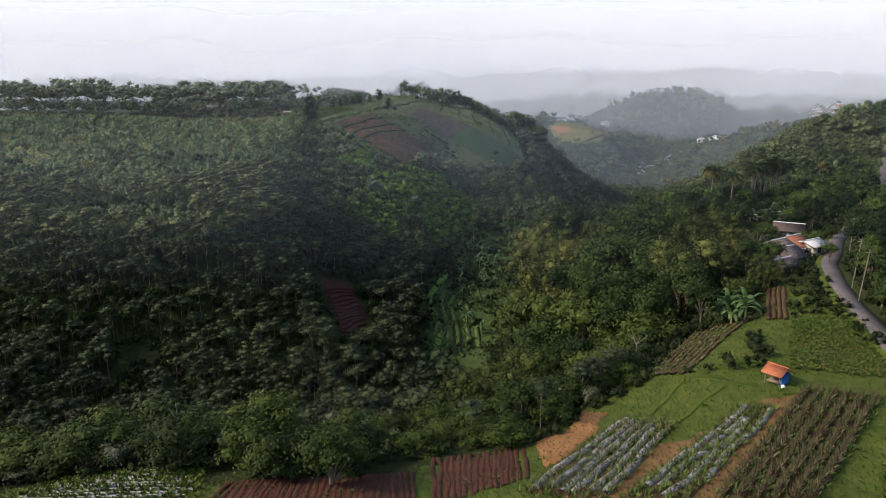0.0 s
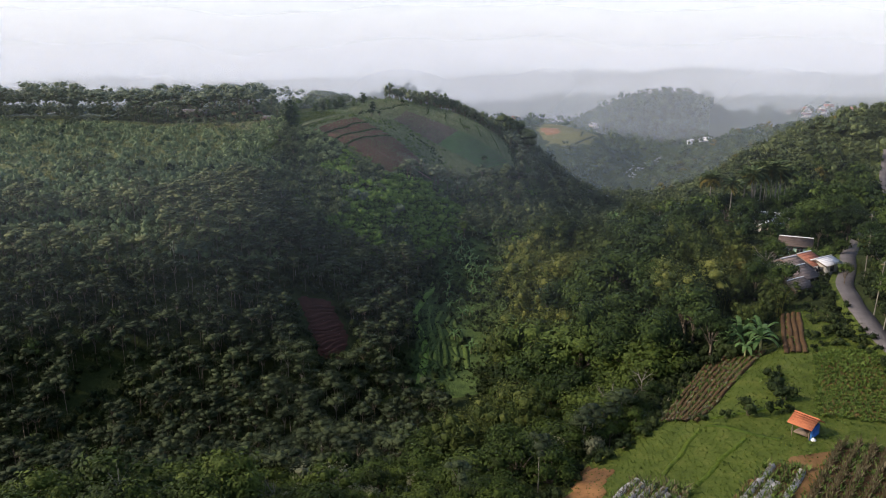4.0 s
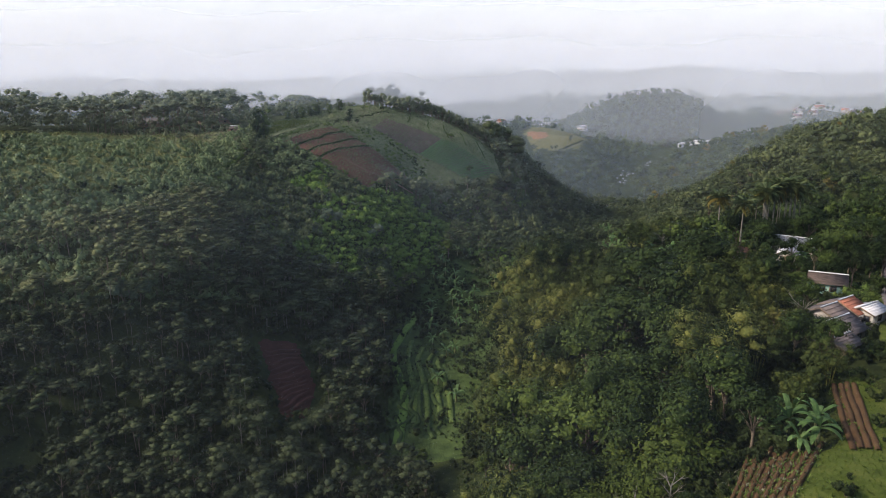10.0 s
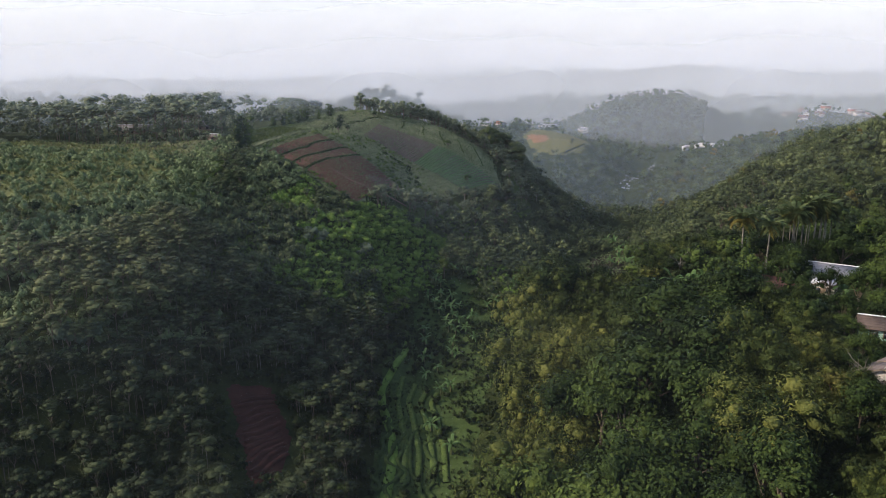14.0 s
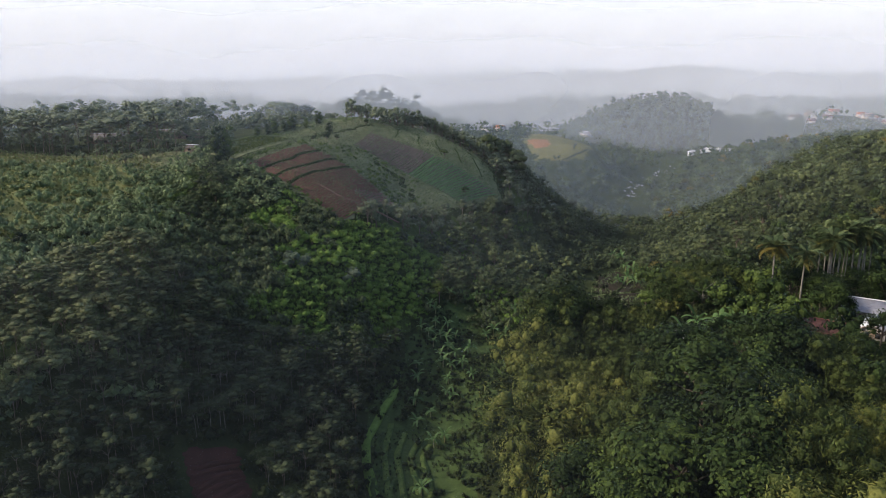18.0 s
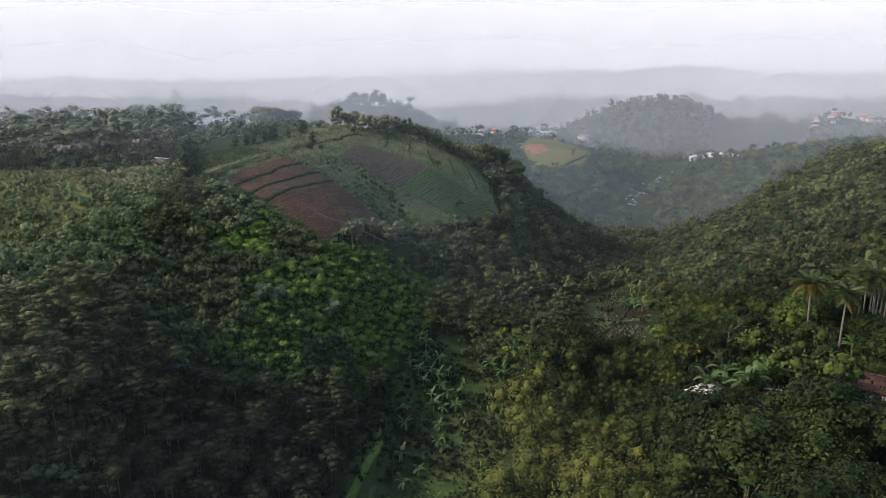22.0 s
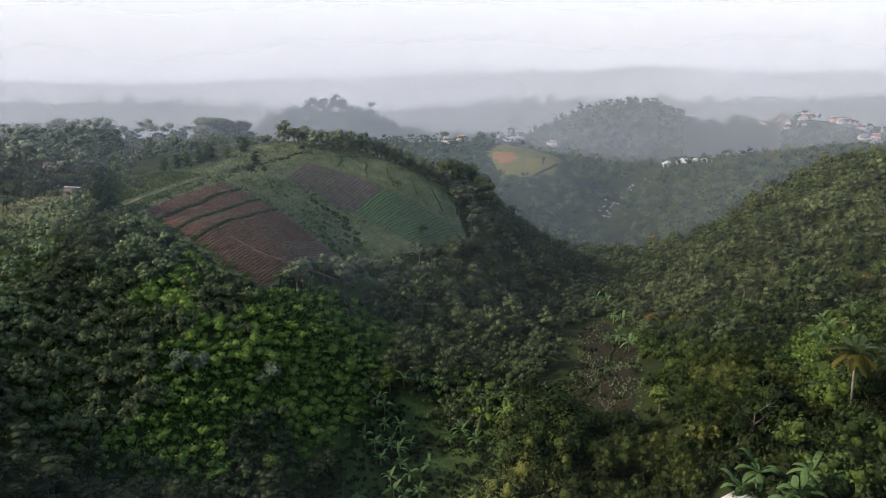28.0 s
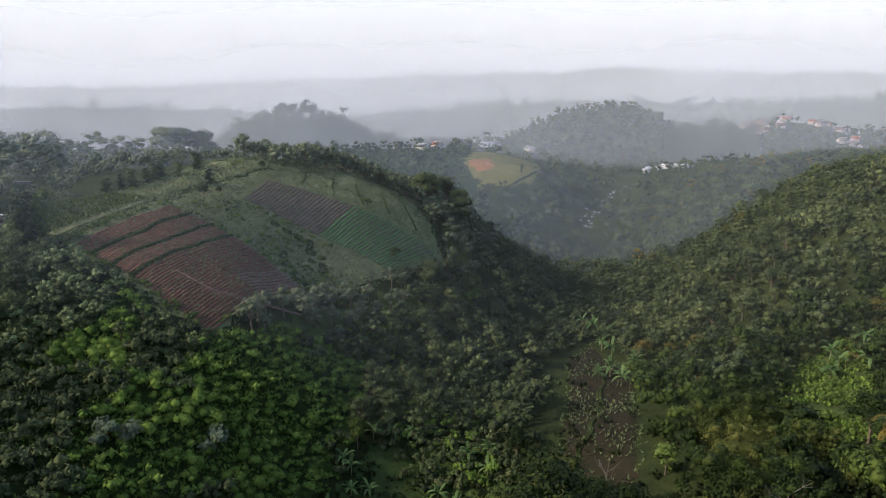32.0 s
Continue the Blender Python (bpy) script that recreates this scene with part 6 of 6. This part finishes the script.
BANANA_LEAVES = [mesh_of("leaf", *blade(2.6, 0.62, r, d), LEAF_BANANA) for r, d in ((1.1, 0.95), (0.8, 0.9), (0.5, 0.8), (1.7, 1.1))]
BANANA_STEM = mesh_of("stem", *tube([(0, 0, -0.3), (0.03, 0, 1.2), (0, 0.03, 2.3)], [0.17, 0.14, 0.08], 7), earthy("banana_stem", (0.1, 0.11, 0.05), (0.2, 0.2, 0.09), 0.5, 0.1))


def banana(x, y, size, seed, where="beside the valley stream"):
    r = random.Random(seed)
    e = thing("banana_plant", spot(x, y), "banana plant with arching pale leaves " + where, "banana plant", "banana plants", turn=r.uniform(0, 360), size=size)
    child(new("stem", BANANA_STEM), e)
    n = r.choice((8, 9, 10))
    for k in range(n):
        o = child(new("leaf", BANANA_LEAVES[(k + seed) % 4]), e)
        o.matrix_basis = pose(0, 0, 2.25 - 0.05 * k, 0, r.uniform(-12, 12), 360 * k / n + r.uniform(-20, 20))


VALLEY_BANANAS = [(10.6, 251.4), (13.6, 247.9), (11.6, 242.0), (13.2, 236.4), (11.3, 232.3), (16.2, 228.8), (5.7, 221.9), (13.2, 212.1), (10.5, 246.5), (8.6, 239.8), (11.7, 228.6), (18.0, 222.8), (12.6, 222.1), (32.4, 255.8), (34.9, 251.0),
                  (23.5, 245.8), (25.5, 247.4), (22.4, 262.6), (18.2, 261.6), (14.9, 261.5), (6.8, 241.0), (36.4, 256.0), (13.0, 240.2), (14.8, 233.5), (9.6, 236.5), (15.5, 243.8), (5.5, 200), (8.5, 192), (6.0, 176), (9.5, 168),
                  (5.4, 226.8), (9.4, 252.3), (13.5, 227.9), (5.2, 208.6), (10.6, 194.3), (24, 253.2), (32.2, 256.4), (12, 215), (18.5, 236), (28, 244), (8.2, 204.5)]
FLAT_BANANAS = [(84.1, 349.8), (85.5, 342.8), (88.2, 337.7), (89.9, 332.8), (82.8, 327.1), (87.0, 318.1), (84.7, 306.3), (72.8, 300.6), (76.3, 302.1), (76.0, 293.5), (80.7, 287.6), (86, 346), (90, 340), (86.5, 331), (84, 322), (79, 298), (82, 293),
                (116.5, 274.6), (114.2, 268.6), (123.9, 274.2), (124.0, 271.6), (116.9, 262.8), (109.3, 264.1)]
HOUSE_BANANAS = [(56.6, 193.3), (61.6, 190.4), (57.1, 184.8), (62.8, 188.1), (55.6, 184.2), (82.9, 202.5), (60.0, 186.4), (53.4, 191.5), (79.0, 171.0), (64.5, 186.0)]
for k, (x, y) in enumerate(VALLEY_BANANAS):
    banana(x, y, 0.64 + 0.34 * random.random(), k)
for k, (x, y) in enumerate(FLAT_BANANAS):
    banana(x, y, 0.95 + 0.4 * random.random(), 50 + k, "beside the fallow flat")
for k, (x, y) in enumerate(HOUSE_BANANAS):
    banana(x, y, 1.1 + 0.4 * random.random(), 90 + k, "beside the hamlet sheds")
for k, (x, y, s) in enumerate(((40.0, 96.8, 0.85), (42.2, 97.6, 1.1), (43.4, 100.2, 0.95), (39.2, 99.4, 0.75), (41.4, 101.8, 1.05), (40.2, 103.6, 0.8), (43.0, 104.2, 0.95), (41.8, 106.6, 0.75))):
    banana(x, y, s, 120 + k, "at the end of the beds")
plant("shrub", "banana_bush", [(40.8, 98.4), (42.0, 103.0)], (0.7, 0.8), 97, 2, label="leafy bush under the banana plants", leaf=LEAF_SHRUB)

FROND = mesh_of("frond", *frond(3.4), LEAF_PALM)
FROND_DRY = mesh_of("frond", *frond(3.4), LEAF_WARM)


def palm(x, y, tall, fronds, seed, label, name="coconut_palm", group="coconut palms", thick=0.17, size=1.0, lean=0.8):
    r = random.Random(seed)
    e = thing(name, spot(x, y), label, "palm", group, turn=r.uniform(0, 360))
    top = (r.uniform(-lean, lean), r.uniform(-lean, lean), tall)
    child(new("trunk", mesh_of("trunk", *tube([(0, 0, -0.5), (top[0] * 0.2, top[1] * 0.2, tall * 0.4), (top[0] * 0.7, top[1] * 0.7, tall * 0.8), top], [thick * 1.3, thick, thick * 0.9, thick * 0.7], 7), BARK_PALE)), e)
    for k in range(fronds):
        tier = k / fronds
        o = child(new("frond", FROND_DRY if tier > (0.45 if seed == 1 else 0.8) and seed % 2 else FROND), e)
        o.matrix_basis = pose(*top, r.uniform(-15, 15), -58 + 92 * tier + r.uniform(-8, 8), 137.5 * k) @ Matrix.Scale(size * r.uniform(0.85, 1.1), 4)


palm(74.9, 203.1, 13.5, 22, 1, "tall coconut palm with drooping yellowed fronds", size=1.25)
palm(79.5, 201.0, 12.0, 18, 3, "tall coconut palm beside the palm grove", size=1.15)
palm(88.0, 214.0, 9.0, 16, 4, "coconut palm behind the hamlet roofs")
r = random.Random(9)
for k in range(18):
    palm(84.5 + k * 0.75 + r.uniform(-0.6, 0.6), 205.5 + k * 0.35 + r.uniform(-3, 3), 14.0 + r.uniform(-1.2, 1.8), 13, 20 + k, "tall straight palm in a dense grove above the houses", "grove_palm", "palms of the grove", 0.13, 1.2, 0.3)

# ---- trees of their own character ----
kind_of_wood("silver", [shrub_form(s, 3.0, 200, 0.55) for s in (61, 62)], LEAF_PALE, BARK, "silvery grey-green spreading bush on the slope", "bush", "silvery bushes")
plant("silver", "silver_bush", [(-51, 161), (-49, 162.5), (-23.2, 232.5), (-21, 234), (-10, 240)], (1.3, 1.7), 140, 5, label="silvery grey-green spreading bush on the slope")
kind_of_wood("column", [column_form(71)], LEAF_BROAD, BARK, "tall dark dense tree at the field corner", "tree", "dark landmark trees")
plant("column", "dark_tree", [(-48.6, 286.0), (-51.0, 284.0)], (1.05, 1.35), 141, 2, wide=1.2, label="tall dark dense tree at the red field's corner")
kind_of_wood("round", [broadleaf_form(s, 13.0, 1800, 0.7, 13, 8, 5, 0.8) for s in (81, 82)], LEAF_MID, BARK, "great round-crowned tree on the crest", "tree", "great trees of the crest")
plant("round", "great_tree", [(-61, 476), (-53, 478), (-69, 474), (-64, 481)], (1.0, 1.2), 142, 4, wide=1.3, label="great dark round-crowned tree on the hazy crest")
plant("round", "far_tree", [(-31, 745), (-23, 748), (-40, 750)], (0.6, 0.75), 151, 3, wide=1.3, label="great round-crowned tree on the misty far hill")
plant("round", "shoulder_tree", [(42, 386), (46, 390), (39, 378), (50, 384), (36, 372), (48, 372), (34, 330), (40, 338)], (0.7, 0.95), 143, 8, label="tall dark tree on the hill's shoulder")
plant("pale", "crest_tree", [(-18 + 2.9 * k, 352.5 + 0.9 * k + (k % 3) * 1.5) for k in range(13)], (0.8, 1.2), 144, 15, label="dark tree in the row along the crest")
brow = np.array([(-20 + 1.9 * k, 353 + 0.62 * k + (k % 4)) for k in range(34)])
plant("pale", "crest_bush", brow + np.random.default_rng(225).uniform(-1.2, 1.2, brow.shape), (0.4, 0.8), 226, 34, leaf=LEAF_RIM, label="bushy tree filling the row along the crest")
plant("column", "hedge_tree", [(-47.1, 322.1), (-44.5, 325), (-42.7, 327.0), (-40, 331.9), (-38.5, 334), (-37.2, 336.3), (-32.9, 335.7), (-29.2, 342.1), (-24.2, 331.9)], (0.42, 0.62), 145, 9, wide=1.9, label="round dark tree in the plateau hedge")
kind_of_wood("lime", [broadleaf_form(s, 6.0, 300, 0.6) for s in (91, 92)], LEAF_SHRUB, BARK, "fresh lime-green tree among darker ones", "tree", "lime-green trees")
plant("lime", "lime_tree", [(-57, 187), (-54, 190), (60, 233), (44, 172), (33, 150), (-8, 222), (70, 92), (29, 104)], (0.7, 1.0), 146, 8, label="fresh lime-green tree among darker ones")


plant("broad", "lane_tree", [(70.0, 117.6), (73.5, 122.0), (74.6, 126.6), (76.2, 131.8), (78.4, 136.6), (67.2, 112.4), (64.6, 108.0), (62.0, 102.4), (59.8, 95.5), (72.6, 113.5), (57.4, 89.0)], (0.75, 1.35), 147, 12, label="dark leafy tree overhanging the lane")
plant("broad", "shed_tree", [(47.5, 184.5), (50.0, 183.4), (52.6, 183.6), (55.2, 183.0), (45.0, 186.0), (57.4, 178.5), (60.4, 178.4)], (0.4, 0.52), 149, 7, label="leafy tree in front of the small sheds")
plant("broad", "house_tree", [(51.2, 120.0), (53.5, 116.5), (68.0, 163.5), (77.0, 172.0)], (0.9, 1.15), 224, 4, label="leafy tree standing before the houses")
plant("broad", "lane_tree", [(64.9, 119.8), (57.0, 124.5)], (0.5, 0.55), 148, 2, label="small dark tree in front of the houses")


def bare_tree(x, y, tall, seed):
    rr = np.random.default_rng(seed)
    e = thing("bare_tree", spot(x, y), "leafless grey tree with thin forked branches", "tree", "leafless trees")
    piece("trunk", tube([(0, 0, -0.4), (0.1, 0.05, tall * 0.4), (0.15, 0.1, tall * 0.7)], [0.14, 0.1, 0.05], 5), BARK_PALE, e)
    for k in range(8):
        a, h0 = k * 2.4, tall * rr.uniform(0.35, 0.68)
        tip = np.array([math.cos(a), math.sin(a), 0]) * tall * rr.uniform(0.18, 0.32) + (0, 0, h0 + tall * rr.uniform(0.2, 0.34))
        mid = (np.array([0.1, 0.05, h0]) + tip) / 2 + rr.uniform(-0.2, 0.2, 3)
        twigs = [tube([(0.1, 0.05, h0), mid, tip], [0.05, 0.035, 0.012], 4)]
        for _ in range(3):
            twigs.append(tube([mid, mid + (tip - mid) * 0.8 + rr.normal(size=3) * tall * 0.07], [0.025, 0.008], 3))
        piece("branch", join(twigs), BARK_PALE, e)


for k, (x, y, h) in enumerate(((-27.5, 69.5, 6.5), (-14, 71, 5.0), (22, 93, 6.0), (26.5, 95, 5.5), (47.2, 70.3, 4.5), (62, 205, 8.0), (50, 232, 8.0), (56, 128, 7.0))):
    bare_tree(x, y, h, 150 + k)

# ---- across the valley ----
sheet("turf_far", [(78, 528), (80, 600), (100, 640), (146, 640), (136, 575), (124, 545), (112, 528)], STRAW_TURF, "pale yellow terraced field across the valley", 0.5, 4.0, 3.0)
sheet("soil_far", [(80, 548), (83, 600), (108, 604), (101, 552)], ORANGE_SOIL, "reddish tilled plot across the valley", 0.8, 4.0, 2.0)
sheet("turf_distant", [(90, 660), (84, 720), (160, 760), (168, 690)], VALLEY_TURF, "green field round the white building", 0.5, 5.0, 3.0)
for k, q in enumerate((((108, 545), (124, 600)), ((100, 532), (118, 548)), ((112, 560), (134, 612)))):
    e = thing("field_bank", spot(*q[0]), "dark bank between distant yellow plots", "bank", "banks of the distant plots", "structure")
    before = set(bpy.data.objects)
    rows(e, "turf", (q[0], q[1], (q[1][0] + 2, q[1][1]), (q[0][0] + 2, q[0][1])), 1, 1.6, 0.8, GROUND, lift=0.5, seed=160 + k)
    for ob in set(bpy.data.objects) - before:
        ob.matrix_parent_inverse = e.matrix_basis.inverted()


def rock_mesh(seed):
    bm = bmesh.new()
    bmesh.ops.create_icosphere(bm, subdivisions=2, radius=1)
    for v in bm.verts:
        v.co *= 1 + 0.35 * noise.noise(v.co * 1.3 + Vector((seed * 7.1, 0, 0)))
        v.co.z *= 0.7
    me = bpy.data.meshes.new("boulder")
    bm.to_mesh(me)
    bm.free()
    me.materials.append(ROCK)
    return me


ROCKS = [rock_mesh(s) for s in range(3)]
rng = np.random.default_rng(170)
for k in range(120):
    t = rng.uniform(0, 1) * 3.4
    line = ((133.5, 495), (141, 512), (166, 572), (189, 590), (233, 672), (277, 688))
    i = min(4, int(t)) if t < 3 else 4
    (xa, ya), (xb, yb) = line[i], line[i + 1]
    f = rng.uniform(0, 1)
    x, y = xa + (xb - xa) * f + rng.uniform(-4, 4), ya + (yb - ya) * f + rng.uniform(-4, 4)
    ob = new("boulder", ROCKS[k % 3])
    s = 0.22 + 0.6 * rng.random() ** 2
    ob.matrix_basis = Matrix.LocRotScale(spot(x, y, 0.2), Euler((0, 0, rng.uniform(0, 6))), (s * 1.3, s, s))
    tagged(ob, "pale boulder in the rocky stream gully", "boulder", "boulders of the gully")

# ---- veils for the haze over the valley ----
def mist(y, thick, full, top, near=False):
    """A tall thin veil that stands in for haze, densest up to the height full and gone at top, with drifting wisps.
    A near one curves round the head of the valley and thins out towards the land below it."""
    m = bpy.data.materials.new("mist")
    m.use_nodes = True
    n, l = m.node_tree.nodes, m.node_tree.links
    n.remove(n["Principled BSDF"])
    clear, d, t = n.new("ShaderNodeBsdfTransparent"), n.new("ShaderNodeBsdfDiffuse"), n.new("ShaderNodeBsdfTranslucent")
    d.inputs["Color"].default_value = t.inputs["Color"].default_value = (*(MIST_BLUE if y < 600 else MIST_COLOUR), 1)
    half, mix = n.new("ShaderNodeMixShader"), n.new("ShaderNodeMixShader")
    l.new(d.outputs[0], half.inputs[1])
    l.new(t.outputs[0], half.inputs[2])
    geo, sep, fade = n.new("ShaderNodeNewGeometry"), n.new("ShaderNodeSeparateXYZ"), n.new("ShaderNodeMapRange")
    l.new(geo.outputs["Position"], sep.inputs[0])
    fade.interpolation_type = "SMOOTHSTEP"
    fade.inputs["From Min"].default_value, fade.inputs["From Max"].default_value = top, full
    l.new(sep.outputs["Z"], fade.inputs["Value"])
    wisps = noise_tex(n, l, y * 0.2, 2)
    share = 0.9 if y < 2000 else 0.03
    a = maths(n, l, "MULTIPLY", fade.outputs[0], maths(n, l, "ADD", maths(n, l, "MULTIPLY", wisps, share), 1.0 - share / 2))
    share_here = n.new("ShaderNodeAttribute")
    share_here.attribute_name = "tint"
    a = maths(n, l, "MULTIPLY", a, share_here.outputs["Fac"])
    l.new(maths(n, l, "MULTIPLY", a, thick), mix.inputs[0])
    l.new(clear.outputs[0], mix.inputs[1])
    # far veils also emit light, added to lift the haze towards the sky's brightness
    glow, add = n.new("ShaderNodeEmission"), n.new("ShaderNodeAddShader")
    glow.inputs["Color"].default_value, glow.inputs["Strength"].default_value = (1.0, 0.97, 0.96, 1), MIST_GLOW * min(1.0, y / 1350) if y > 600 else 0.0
    l.new(half.outputs[0], add.inputs[0])
    l.new(glow.outputs[0], add.inputs[1])
    l.new(add.outputs[0], mix.inputs[2])
    l.new(mix.outputs[0], n["Material Output"].inputs[0])
    w = 61
    xs = np.linspace(-1, 1, w)
    if y < 240:  # a narrow band added below the flight, to imitate haze that grows with distance
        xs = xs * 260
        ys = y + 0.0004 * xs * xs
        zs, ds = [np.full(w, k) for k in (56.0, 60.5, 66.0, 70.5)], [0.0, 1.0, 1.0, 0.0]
    elif near:
        r = y - 30
        xs = xs * r * 0.85
        ys = 30 + np.sqrt(r * r - xs * xs)
        low = ground(xs, ys)
        ups = ((0, 0.0), (7, 0.15), (15, 0.5), (24, 0.85), (32, 1.0))
        zs, ds = [np.minimum(low + u, top) for u, _ in ups] + [np.full(w, float(top))], [q for _, q in ups] + [1.0]
    else:
        xs = np.sign(xs) * np.abs(xs) ** 1.6 * (y * 1.1 + 120) + 20
        ys = y + MIST_BEND * (25 - 100 / (1 + np.exp((xs + 75) / 38))) * max(0.0, 1 - (y - 368) / 500)
        zs, ds = [np.full(w, -60.0), np.full(w, float(top))], [1.0, 1.0]
    v = np.concatenate([np.stack([xs, ys, z], 1) for z in zs])
    faces = np.array([(k * w + i, k * w + i + 1, k * w + w + i + 1, k * w + w + i) for k in range(len(zs) - 1) for i in range(w - 1)])
    dense = np.repeat(ds, w)
    if near:  # thicker over the west side of the valley
        dense = dense * np.tile(np.interp(xs, (-34, 2, 20), (1.0, 0.5, 0.27)) if y > 240 else np.interp(xs, (6, 28), (1.0, 0.3)), len(zs))
    ob = new("mist", mesh_of("mist", v, faces, m, dense, smooth=True))
    return tagged(ob, "thin pale veil standing in for haze over the valley", "mist", kind="structure")


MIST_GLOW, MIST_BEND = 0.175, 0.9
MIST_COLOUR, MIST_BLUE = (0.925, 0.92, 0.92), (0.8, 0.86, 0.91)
# bands added below the flight, which haze far slopes more than near ones; then the veils of the head of the valley and
# of the land beyond
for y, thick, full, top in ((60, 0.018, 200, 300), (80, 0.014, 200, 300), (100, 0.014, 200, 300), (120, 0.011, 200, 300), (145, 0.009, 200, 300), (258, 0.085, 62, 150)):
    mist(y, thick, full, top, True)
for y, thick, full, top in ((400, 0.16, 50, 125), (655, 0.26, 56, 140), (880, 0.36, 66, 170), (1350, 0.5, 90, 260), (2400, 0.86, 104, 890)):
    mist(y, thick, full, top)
